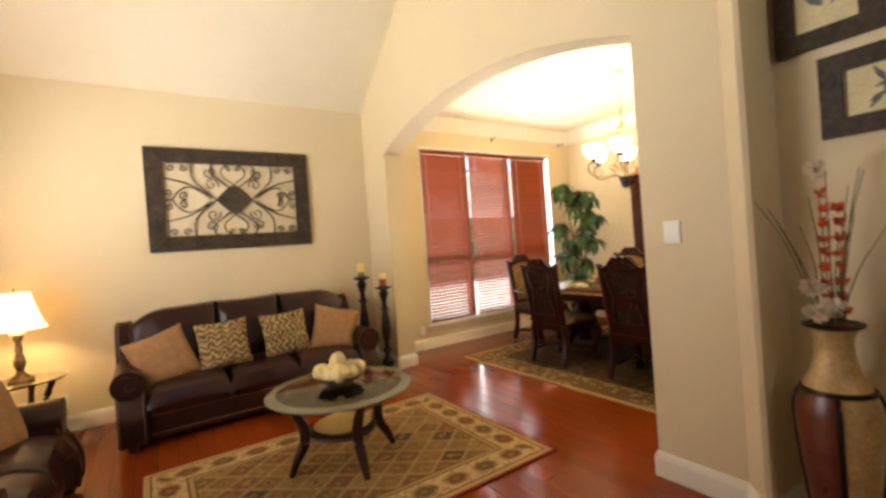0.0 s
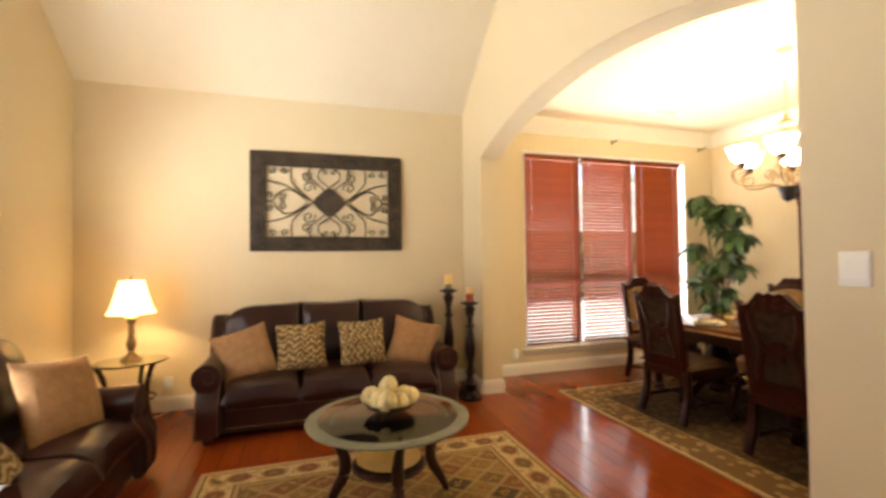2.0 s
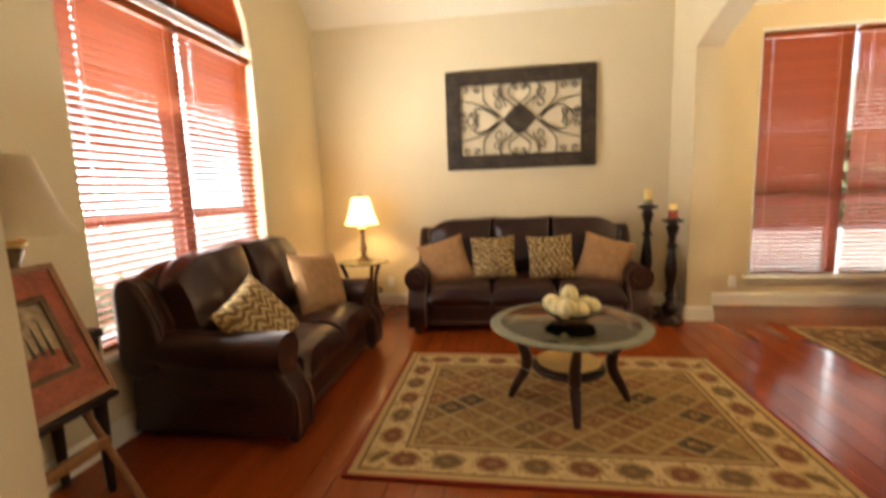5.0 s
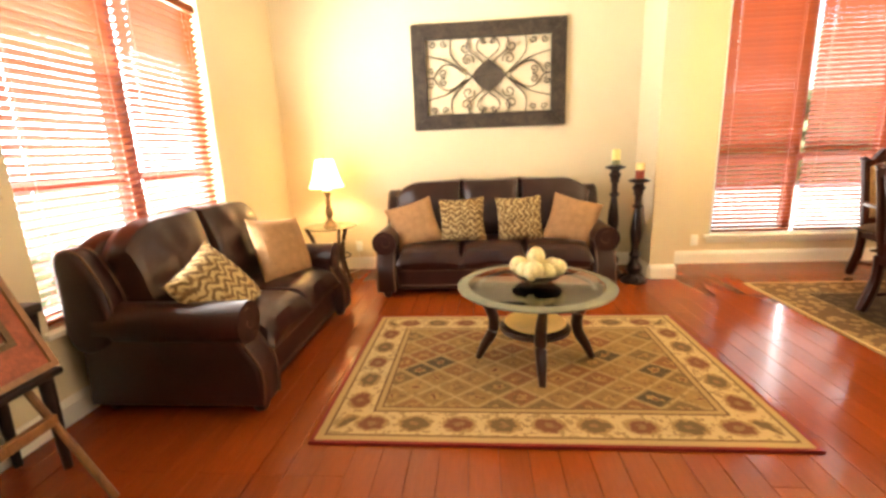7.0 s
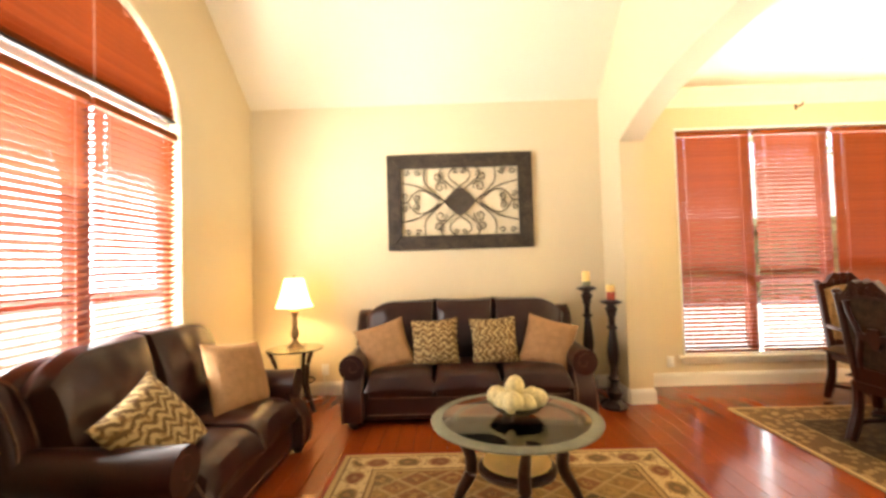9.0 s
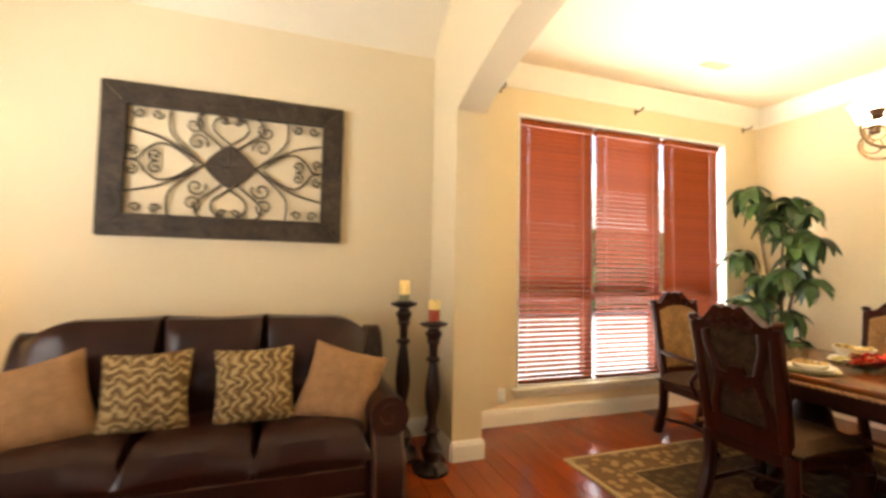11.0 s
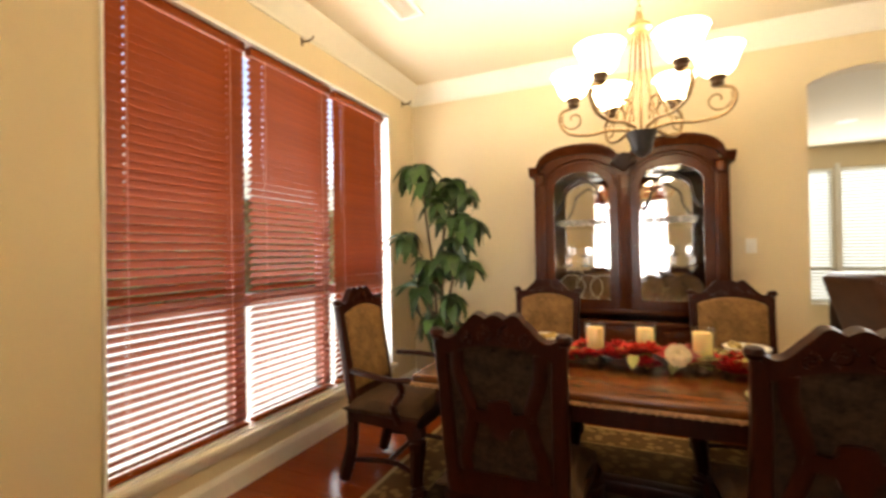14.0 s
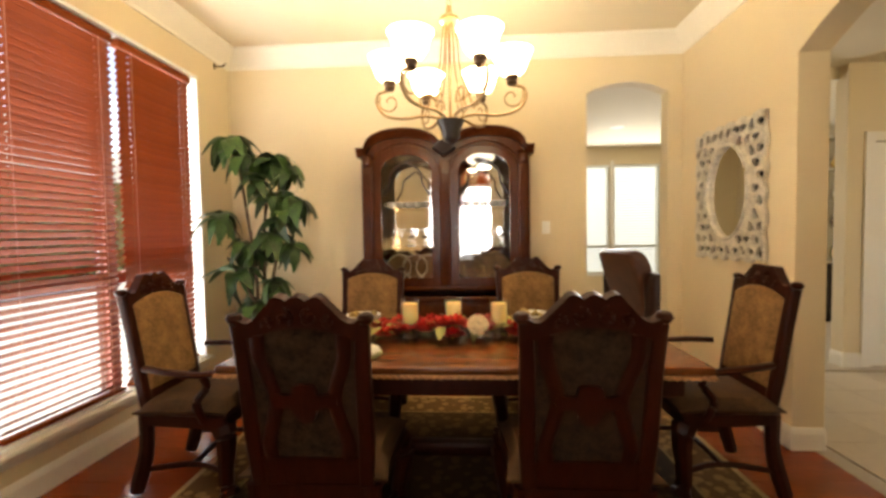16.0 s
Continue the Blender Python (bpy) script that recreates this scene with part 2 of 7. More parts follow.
def soft_prism(bm, loop, axis, a, b, r, n=3):
    """A flat outline drawn out from a to b, with its rims rounded by r."""
    def at(u, v, w):
        return {"x": (w, u, v), "y": (u, w, v), "z": (u, v, w)}[axis]
    a, b = min(a, b), max(a, b)
    p = [Vector(q) for q in loop]
    area = sum(p[i - 1].x * p[i].y - p[i].x * p[i - 1].y for i in range(len(p)))
    way = 1 if area > 0 else -1
    normal = []
    for i in range(len(p)):
        d = (p[(i + 1) % len(p)] - p[i - 1]).normalized()
        normal.append(Vector((d.y, -d.x)) * way)
    steps = [(r * (1 - math.sin(math.pi / 2 * k / n)), a + r * (1 - math.cos(math.pi / 2 * k / n))) for k in range(n + 1)]
    steps += [(inset, a + b - w) for inset, w in steps[::-1]]
    rings = [[bm.verts.new(at(q.x - m.x * inset, q.y - m.y * inset, w)) for q, m in zip(p, normal)] for inset, w in steps]
    for lo, hi in zip(rings, rings[1:]):
        for k in range(len(p)):
            bm.faces.new((lo[k], lo[(k + 1) % len(p)], hi[(k + 1) % len(p)], hi[k]))
    bm.faces.new(rings[0][::-1])
    bm.faces.new(rings[-1])
    return bm


def arc(cx, cz, a, b, start, end, n):
    return [(cx + a * math.cos(radians(start + (end - start) * i / n)), cz + b * math.sin(radians(start + (end - start) * i / n))) for i in range(n + 1)]


# ---- structure: the plan ----
BACK, LEFT, ARCH0, ARCH1, EAST, SOUTH = 5.2, -0.5, 3.2, 3.42, 6.95, 1.0
TOP, DINING_TOP, EAVE, SLOPE = 4.6, 3.07, 3.03, 0.78


def rect(u0, u1, v0, v1):
    return [(u0, v0), (u1, v0), (u1, v1), (u0, v1)]


WIN = dict(x0=3.98, x1=6.45, z0=0.31, z1=2.68)
bm = bmesh.new()
prism(bm, [rect(LEFT - 0.2, ARCH1 + 0.15, 0, EAVE + 0.3)], "y", BACK, BACK + 0.2)
structure("wall_north", bm, WALL, "beige painted wall behind the sofa", "wall")
bm = bmesh.new()
prism(bm, [rect(ARCH1 + 0.15, EAST + 0.2, 0, 3.3), rect(WIN["x0"], WIN["x1"], WIN["z0"], WIN["z1"])], "y", BACK, BACK + 0.2)
structure("wall_dining_window", bm, WALL, "warm yellow dining room wall round a wide window", "wall")

LW = dict(y0=2.33, y1=3.98, z0=0.50, zs=2.47, rise=0.70)
lw_c, lw_a = (LW["y0"] + LW["y1"]) / 2, (LW["y1"] - LW["y0"]) / 2
lw_hole = [(LW["y0"], LW["z0"]), (LW["y1"], LW["z0"])] + arc(lw_c, LW["zs"], lw_a, LW["rise"], 0, 180, 28)
bm = prism(bmesh.new(), [rect(-2.4, BACK, 0, TOP + 0.1), lw_hole], "x", LEFT - 0.2, LEFT)
structure("wall_west", bm, WALL, "beige painted wall with a tall arched window", "wall")

A0, A1, AS, AR = 1.63, 4.67, 2.42, 0.30
arch_line = [(A0 + (A1 - A0) * (0.5 - 0.5 * math.cos(math.pi * 1.0 * i / 36)), 0) for i in range(37)]
arch_r = ((A1 - A0) ** 2 / 4 + AR ** 2) / (2 * AR)
arch_top = [(y, AS + math.sqrt(arch_r ** 2 - (y - (A0 + A1) / 2) ** 2) - (arch_r - AR)) for y, _ in arch_line]
bm = prism(bmesh.new(), [[(1.19, 0), (A0, 0)] + arch_top + [(A1, 0), (BACK, 0), (BACK, TOP + 0.1), (1.19, TOP + 0.1)]], "x", ARCH0, ARCH1)
structure("wall_arch", bm, WALL, "beige wall with a wide arched opening to the dining room", "wall", smooth=True)
bm = prism(bmesh.new(), [[(ARCH0, 1.19), (3.10, 1.09), (3.11, 1.07), (3.38, 1.05), (ARCH1, 1.05), (ARCH1, 1.19)]], "z", 0, TOP + 0.1)
structure("wall_angled_pier", bm, WALL, "beige angled wall end beside the arch", "wall")
bm = prism(bmesh.new(), [rect(-2.4, 1.05, 0, TOP + 0.1)], "x", 3.38, 3.46)
structure("wall_entry_east", bm, WALL, "shaded beige entry wall hung with framed art", "wall")
bm = prism(bmesh.new(), [rect(LEFT, 0.6, 0, TOP + 0.1)], "y", 1.02, 1.16)
structure("wall_living_south", bm, WALL, "short beige wall ending at the entry", "wall")
# unseen closing wall; its opening is made up for the entry fill
bm = prism(bmesh.new(), [rect(LEFT - 0.2, 3.46, 0, TOP + 0.1), rect(1.0, 2.0, 2.25, 3.35)], "y", -2.4, -2.2)
structure("wall_entry_south", bm, WALL, "plain beige entry wall", "wall")

# dining room
B0, B1, BS = 3.9, 5.57, 2.36
b_r = ((B1 - B0) ** 2 / 4 + 0.25 ** 2) / 0.5
b_top = [(x, BS + math.sqrt(b_r ** 2 - (x - (B0 + B1) / 2) ** 2) - (b_r - 0.25)) for x in [B0 + (B1 - B0) * i / 20 for i in range(21)]]
bm = prism(bmesh.new(), [[(ARCH1, 0), (B0, 0)] + b_top + [(B1, 0), (EAST, 0), (EAST, 3.3), (ARCH1, 3.3)]], "y", SOUTH - 0.18, SOUTH)
structure("wall_dining_south", bm, WALL, "warm yellow dining room wall with an arched opening to the hall", "wall")
C0, C1, CS = 1.13, 1.85, 2.58
c_r = ((C1 - C0) ** 2 / 4 + 0.09 ** 2) / 0.18
c_top = [(y, CS + math.sqrt(c_r ** 2 - (y - (C0 + C1) / 2) ** 2) - (c_r - 0.09)) for y in [C0 + (C1 - C0) * i / 14 for i in range(15)]]
bm = prism(bmesh.new(), [[(SOUTH - 0.18, 0), (C0, 0)] + c_top + [(C1, 0), (BACK, 0), (BACK, 3.3), (SOUTH - 0.18, 3.3)]], "x", EAST, EAST + 0.14)
structure("wall_dining_east", bm, WALL, "beige dining room wall with a narrow arched doorway", "wall")

# hall and family room beyond
D0, D1 = -1.62, -0.845
bm = prism(bmesh.new(), [[(-3.0, 0), (D0, 0), (D0, 2.12), (D1, 2.12), (D1, 0), (-0.61, 0), (-0.61, 3.0), (-3.0, 3.0)]], "x", 7.2, 7.34)
structure("wall_hall_east", bm, WALL, "beige hall wall round a white door", "wall")
bm = prism(bmesh.new(), [rect(3.42, 10.7, 0, 3.0)], "y", -3.2, -3.0)
structure("wall_hall_south", bm, WALL, "plain beige hall wall", "wall")
bm = prism(bmesh.new(), [rect(-3.0, 3.6, 0, 3.0), rect(0.52, 1.25, 0.58, 2.44), rect(-0.32, 0.46, 0.58, 2.44), rect(-0.85, -0.38, 0.58, 2.44)], "x", 10.5, 10.7)
structure("wall_family_east", bm, WALL, "beige family room wall with tall windows", "wall")
bm = prism(bmesh.new(), [rect(EAST + 0.14, 10.7, 0, 3.0)], "y", 3.6, 3.8)
structure("wall_family_north", bm, WALL, "plain beige family room wall", "wall")

# ceilings
bm = bmesh.new()
y_flat = BACK - (TOP - EAVE) / SLOPE
prism(bm, [[(BACK + 0.1, EAVE - 0.1 * SLOPE), (y_flat, TOP), (-2.4, TOP), (-2.4, TOP + 0.2), (y_flat, TOP + 0.2), (BACK + 0.1, EAVE + 0.2)]], "x", LEFT - 0.1, ARCH1)
structure("ceiling_living", bm, CEIL, "cream vaulted ceiling sloping down to the sofa wall", "ceiling")
bm = prism(bmesh.new(), [rect(ARCH0 + 0.1, EAST + 0.07, SOUTH - 0.12, BACK + 0.1)], "z", DINING_TOP, DINING_TOP + 0.15)
structure("ceiling_dining", bm, CEIL, "cream dining room ceiling", "ceiling")
bm = bmesh.new()
prism(bm, [rect(3.36, 7.3, -3.1, SOUTH - 0.12)], "z", 2.85, 3.0)
prism(bm, [rect(7.3, 10.6, -3.1, 3.7)], "z", 2.73, 2.88)
prism(bm, [rect(EAST + 0.07, 7.3, SOUTH - 0.12, 3.7)], "z", 2.73, 2.88)
structure("ceiling_family", bm, CEIL, "white ceiling of the hall and family room", "ceiling")

# floor base, with planks and tiles laid on it further down
bm = prism(bmesh.new(), [rect(LEFT - 0.2, EAST + 0.1, SOUTH - 0.12, BACK + 0.1)], "z", -0.12, -0.012)
prism(bm, [rect(LEFT - 0.2, 3.42, -2.3, SOUTH - 0.12)], "z", -0.12, -0.012)
FLOOR = structure("floor", bm, JOINT, "glossy red cherry plank floor", "floor")
bm = prism(bmesh.new(), [rect(3.42, EAST + 0.1, -3.1, SOUTH - 0.12)], "z", -0.12, -0.012)
prism(bm, [rect(EAST + 0.1, 10.6, -3.1, 3.7)], "z", -0.12, -0.012)
HALLFLOOR = structure("floor_hall", bm, GROUT, "pale beige tiled hall floor", "floor")
bm = prism(bmesh.new(), [rect(-60, 60, 5.55, 80)], "z", -0.5, -0.25)
prism(bm, [rect(-60, LEFT - 0.35, -40, 5.55)], "z", -0.5, -0.25)
LAWN = mat("pale_dry_lawn", (0.66, 0.64, 0.56), 0.9, vary=0.3, scale=0.4, grain=9, bump=0.3)
structure("ground", bm, LAWN, "sunlit pale lawn outside", "ground")

# ---- trim, windows and wall fixtures ----
def moulding(bm, path, profile):
    """A profile (out, up) carried along a flat path of (x, y), out to the left of the way."""
    rings = []
    n = len(path)
    for i, p in enumerate(path):
        d0 = Vector(path[i]) - Vector(path[i - 1]) if i else None
        d1 = Vector(path[i + 1]) - Vector(path[i]) if i < n - 1 else None
        d0, d1 = (d0 or d1).normalized(), (d1 or d0).normalized()
        n0, n1 = Vector((-d0.y, d0.x)), Vector((-d1.y, d1.x))
        miter = (n0 + n1) / max(0.3, 1 + n0.dot(n1))
        rings.append([bm.verts.new((p[0] + o * miter.x, p[1] + o * miter.y, z)) for o, z in profile])
    for lo, hi in zip(rings, rings[1:]):
        for k in range(len(profile)):
            bm.faces.new((lo[k], lo[(k + 1) % len(profile)], hi[(k + 1) % len(profile)], hi[k]))
    bm.faces.new(rings[0][::-1])
    bm.faces.new(rings[-1])
    return bm


BASE = [(0.0, 0.0), (0.018, 0.0), (0.018, 0.10), (0.012, 0.122), (0.006, 0.135), (0.0, 0.135)]
bm = bmesh.new()
moulding(bm, [(ARCH0, A1), (ARCH0, BACK), (LEFT, BACK), (LEFT, 1.16), (0.6, 1.16), (0.6, 1.02), (LEFT, 1.02)], BASE)
moulding(bm, [(3.38, -2.2), (3.38, 1.05), (3.11, 1.07), (3.10, 1.09), (ARCH0, 1.19), (ARCH0, A0), (ARCH1, A0), (ARCH1, SOUTH), (B0, SOUTH)], BASE)
moulding(bm, [(B1, SOUTH - 0.18), (B1, SOUTH), (EAST, SOUTH), (EAST, C0)], BASE)
moulding(bm, [(EAST, C1), (EAST, BACK), (ARCH1, BACK), (ARCH1, A1), (ARCH0, A1)], BASE)
moulding(bm, [(7.2, D1 + 0.085), (7.2, -0.61), (7.34, -0.61)], BASE)
structure("baseboard", bm, TRIM, "white painted baseboard along the walls", "baseboard")
bm = bmesh.new()
crown = [(0.0, 2.90), (0.016, 2.90), (0.02, 2.925), (0.04, 2.95), (0.09, 3.01), (0.115, 3.035), (0.13, 3.05), (0.13, DINING_TOP), (0.0, DINING_TOP)]
moulding(bm, [(ARCH1, SOUTH), (EAST, SOUTH), (EAST, BACK), (ARCH1, BACK), (ARCH1, SOUTH)], crown)
structure("crown_moulding", bm, TRIM, "white crown moulding round the dining room ceiling", "trim")

SLAT_P = 0.043


def slat_mesh(length, width, holes=(-0.36, 0.36)):
    """A slightly crowned slat with a slot for each lift cord."""
    b = bmesh.new()
    hw, t = width / 2, 0.003
    cuts = sorted([-length / 2, length / 2] + [h * length + s * 0.0045 for h in holes for s in (-1, 1)])
    def strip(x0, x1, ya, yb):
        lo = [b.verts.new((x, y, z)) for x, y, z in ((x0, ya, 0), (x1, ya, 0), (x1, yb, 0), (x0, yb, 0))]
        hi = [b.verts.new((v.co.x, v.co.y, t)) for v in lo]
        b.faces.new(lo[::-1])
        b.faces.new(hi)
        for k in range(4):
            b.faces.new((lo[k], lo[(k + 1) % 4], hi[(k + 1) % 4], hi[k]))
    for k in range(len(cuts) - 1):
        if k % 2 == 0 or not holes:
            strip(cuts[k], cuts[k + 1], -hw, hw)
        else:
            strip(cuts[k], cuts[k + 1], -hw, -0.008)
            strip(cuts[k], cuts[k + 1], 0.008, hw)
    return mesh_of("slat", b, BLIND, smooth=False)


CORD = mat("pale_blind_tape", (0.55, 0.30, 0.20), 0.8)


def blind(place, turn, width, z0, z1, tilt, label, arch=0.0, spring=None, curve=None):
    """A wooden venetian blind; local x along the window, local y outwards."""
    th = thing("window_blind", (*place, 0), label, "blind", "wooden blinds", turn)
    part("headrail", boxed(-width / 2, width / 2, -0.03, 0.035, z1 - 0.055, z1, bevel=0.006), BLIND, th)
    part("bottom_rail", boxed(-width / 2, width / 2, -0.026, 0.026, z0 + 0.004, z0 + 0.026, bevel=0.005), BLIND, th)
    me = slat_mesh(width - 0.006, 0.051)
    z = z0 + 0.05
    while z < z1 - 0.075:
        ob = new("slat", me)
        ob.parent = th
        ob.matrix_basis = pose(0, 0, z, -tilt + random.uniform(-1.5, 1.5), 0, random.uniform(-0.15, 0.15))
        z += SLAT_P
    for u in (-0.36, 0.36):
        b = bmesh.new()
        box(b, u * width - 0.0012, u * width + 0.0012, -0.029, -0.0278, z0 + 0.02, z1 - 0.05)
        box(b, u * width - 0.0012, u * width + 0.0012, 0.0278, 0.029, z0 + 0.02, z1 - 0.05)
        part("ladder_cord", b, CORD, th)
    return th


# dining window: wood frame, three units, sill
win = thing("window_1", (0, 0, 0), "three wide dining windows in red stained frames with a white sill", "window", kind="structure")
x0, x1, z0, z1 = WIN["x0"], WIN["x1"], WIN["z0"], WIN["z1"]
bm = bmesh.new()
prism(bm, [rect(x0, x1, z0, z1), rect(x0 + 0.012, x1 - 0.012, z0 + 0.012, z1 - 0.025)], "y", BACK - 0.012, BACK + 0.19)
part("window_frame", bm, WINWHITE, win)
for cx in (4.778, 5.592):
    part("mullion", boxed(cx - 0.042, cx + 0.042, BACK + 0.075, BACK + 0.16, z0 + 0.03, z1 - 0.03, bevel=0.004), WINWOOD, win)
for a, b2 in ((x0 + 0.014, 4.735), (4.821, 5.549), (5.635, x1 - 0.014)):
    part("sash_rail", boxed(a, b2, BACK + 0.085, BACK + 0.16, 1.035, 1.11, bevel=0.004), WINWOOD, win)
    for c, d in ((z0 + 0.03, 1.035), (1.11, z1 - 0.03)):
        ob = part("pane", boxed(a, b2, BACK + 0.13, BACK + 0.136, c, d), GLASS, win)
        ob.visible_shadow = False
part("window_sill", boxed(x0 - 0.05, x1 + 0.05, BACK - 0.05, BACK + 0.02, z0 - 0.035, z0 - 0.002, bevel=0.008), TRIM, win)
part("apron", boxed(x0 - 0.02, x1 + 0.02, BACK - 0.014, BACK - 0.001, z0 - 0.09, z0 - 0.037, bevel=0.004), TRIM, win)
for cx, w, tilt in ((4.386, 0.794, 45), (5.215, 0.77, 37), (6.022, 0.735, 58)):
    blind((cx, BACK + 0.042), 0, w, z0 + 0.014, z1 - 0.030, tilt, "red-stained wooden blind with tilted slats in the dining window")

# arched living room window
win = thing("window_2", (0, 0, 0), "tall arched window with dark red mullions and a sill", "window", kind="structure")
y0, y1, z0, zs = LW["y0"], LW["y1"], LW["z0"], LW["zs"]
inner = [(y0 + 0.035, z0 + 0.035), (y1 - 0.035, z0 + 0.035)] + arc(lw_c, zs, lw_a - 0.035, LW["rise"] - 0.035, 0, 180, 28)
bm = prism(bmesh.new(), [lw_hole, inner], "x", LEFT - 0.19, LEFT - 0.12)
part("window_frame", bm, WINWHITE, win)
part("mullion", boxed(LEFT - 0.18, LEFT - 0.076, lw_c - 0.05, lw_c + 0.05, z0 + 0.03, zs - 0.05, bevel=0.005), WINWOOD, win)
part("transom", boxed(LEFT - 0.19, LEFT - 0.09, y0 + 0.01, y1 - 0.01, zs - 0.022, zs + 0.03, bevel=0.006), WINWHITE, win)
for a, b2 in ((y0 + 0.035, lw_c - 0.04), (lw_c + 0.04, y1 - 0.035)):
    part("sash_rail", boxed(LEFT - 0.17, LEFT - 0.12, a, b2, 1.16, 1.22, bevel=0.004), WINWOOD, win)
    for c, d in ((z0 + 0.035, 1.16), (1.22, zs - 0.022)):
        ob = part("pane", boxed(LEFT - 0.15, LEFT - 0.144, a, b2, c, d), GLASS, win)
        ob.visible_shadow = False
part("window_sill", boxed(LEFT - 0.10, LEFT + 0.05, y0 - 0.05, y1 + 0.05, z0 - 0.035, z0 - 0.002, bevel=0.008), TRIM, win)
for cy in ((y0 + lw_c) / 2, (y1 + lw_c) / 2):
    blind((LEFT - 0.046, cy), 90, lw_a - 0.03, z0 + 0.005, zs - 0.065, 33, "red-stained wooden blind with half-open slats in the arched window")
# fan of slats above the transom
th = thing("arched_blind", (LEFT - 0.045, lw_c, 0), "red wooden blind filling the arch of the window", "blind", "wooden blinds", 90)
z = zs + 0.05
part("bottom_rail", boxed(-lw_a + 0.03, lw_a - 0.03, -0.026, 0.026, zs + 0.012, zs + 0.034, bevel=0.005), BLACKWOOD, th)
while z < zs + LW["rise"] - 0.09:
    half = (lw_a - 0.02) * math.sqrt(max(0, 1 - ((z + 0.03 - zs) / LW["rise"]) ** 2)) - 0.012
    if half > 0.08:
        ob = new("slat", slat_mesh(2 * half, 0.051, ()))
        ob.parent = th
        ob.matrix_basis = pose(0, 0, z, -52, 0, 0)
    z += SLAT_P
part("arch_rim", tube(bmesh.new(), [(u, 0.0, v) for u, v in arc(0, zs + 0.02, lw_a - 0.034, LW["rise"] - 0.05, 0, 180, 40)], 0.017, 6), BLIND, th)
part("ladder_cord", boxed(-0.004, 0.004, -0.036, -0.0345, zs + 0.03, zs + LW["rise"] - 0.06), CORD, th)

# plates and brackets
PLATE = mat("white_plastic_plate", (0.82, 0.80, 0.74), 0.35, vary=0.02, bump=0.0)


def plate(name, place, turn, w, label, outlet=False):
    """A cover plate on a wall; local y is out of the wall."""
    th = thing(name, place, label, "switch" if not outlet else "outlet", "wall plates", turn)
    part("cover_plate", boxed(-w / 2, w / 2, 0.0, 0.007, -0.058, 0.058, bevel=0.003), PLATE, th)
    if outlet:
        for dz in (-0.02, 0.02):
            part("socket", boxed(-0.017, 0.017, 0.007, 0.010, dz - 0.014, dz + 0.014, bevel=0.001), PLATE, th)
    else:
        n = max(1, round(w / 0.06) - 0)
        for k in range(n):
            u = (k - (n - 1) / 2) * 0.046
            part("rocker", boxed(u - 0.016, u + 0.016, 0.007, 0.011, -0.033, 0.033, bevel=0.002), PLATE, th)
    return th


plate("light_switch", (ARCH0 - 0.001, 1.47, 1.33), 90, 0.09, "white double light switch on the wall beside the arch")
plate("light_switch", (EAST - 0.001, 2.22, 1.37), 90, 0.075, "white light switch beside the china cabinet")
plate("wall_outlet", (3.84, BACK - 0.001, 0.25), 180, 0.075, "white wall outlet under the dining window", True)
plate("wall_outlet", (0.25, BACK - 0.001, 0.26), 180, 0.075, "white wall outlet beside the sofa", True)
for bx in (3.80, 5.265, 6.725):
    th = thing("curtain_bracket", (bx, BACK, 2.865), "small bronze curtain rod bracket over the window", "bracket", "curtain brackets")
    part("wall_plate", boxed(-0.012, 0.012, -0.006, -0.001, -0.03, 0.03, bevel=0.002), BRONZE, th)
    b = tube(bmesh.new(), smooth_path([(0, -0.004, 0), (0, -0.05, -0.005), (0, -0.09, 0.0), (0, -0.105, 0.02)], 4), 0.007)
    part("arm", b, BRONZE, th)
th = thing("ceiling_vent", (5.46, 4.51, DINING_TOP), "white slatted ceiling air vent", "vent")
part("frame", prism(bmesh.new(), [rect(-0.18, 0.18, -0.1, 0.1), rect(-0.15, 0.15, -0.07, 0.07)], "z", -0.012, -0.001), PLATE, th)
for k in range(7):
    b = boxed(-0.15, 0.15, -0.009, 0.009, -0.001, 0.001)
    ob = part("slat", b, PLATE, th)
    ob.matrix_basis = pose(0, -0.06 + 0.02 * k, -0.007, 35, 0, 0)

# ---- fabrics and patterns ----
def links_math(t, op, a, b=None, clamp=False):
    n = t.nodes.new("ShaderNodeMath")
    n.operation = op
    n.use_clamp = clamp
    for i, v in enumerate((a, b)):
        if v is None:
            continue
        if isinstance(v, (int, float)):
            n.inputs[i].default_value = v
        else:
            t.links.new(v, n.inputs[i])
    return n.outputs[0]


def mix(t, factor, a, b):
    n = t.nodes.new("ShaderNodeMix")
    n.data_type = 'RGBA'
    for sock, v in ((n.inputs["Factor"], factor), (n.inputs[6], a), (n.inputs[7], b)):
        if isinstance(v, (int, float)):
            sock.default_value = v
        elif isinstance(v, (tuple, list)):
            sock.default_value = (*v, 1)
        else:
            t.links.new(v, sock)
    return n.outputs[2]


def pattern_start(name, rough, sheen=0.2):
    m = mat(name, (0.3, 0.3, 0.3), rough, vary=0.1, scale=9, grain=220, bump=0.6, sheen=sheen, spec=0.15)
    t = m.node_tree
    b = t.nodes["Principled BSDF"]
    co = [n for n in t.nodes if n.bl_idname == "ShaderNodeTexCoord"][0]
    sp = t.nodes.new("ShaderNodeSeparateXYZ")
    t.links.new(co.outputs["Object"], sp.inputs[0])
    fine = [n for n in t.nodes if n.bl_idname == "ShaderNodeTexNoise"]
    return m, t, b, sp.outputs[0], sp.outputs[1], fine[0].outputs[0], fine[1].outputs[0], co


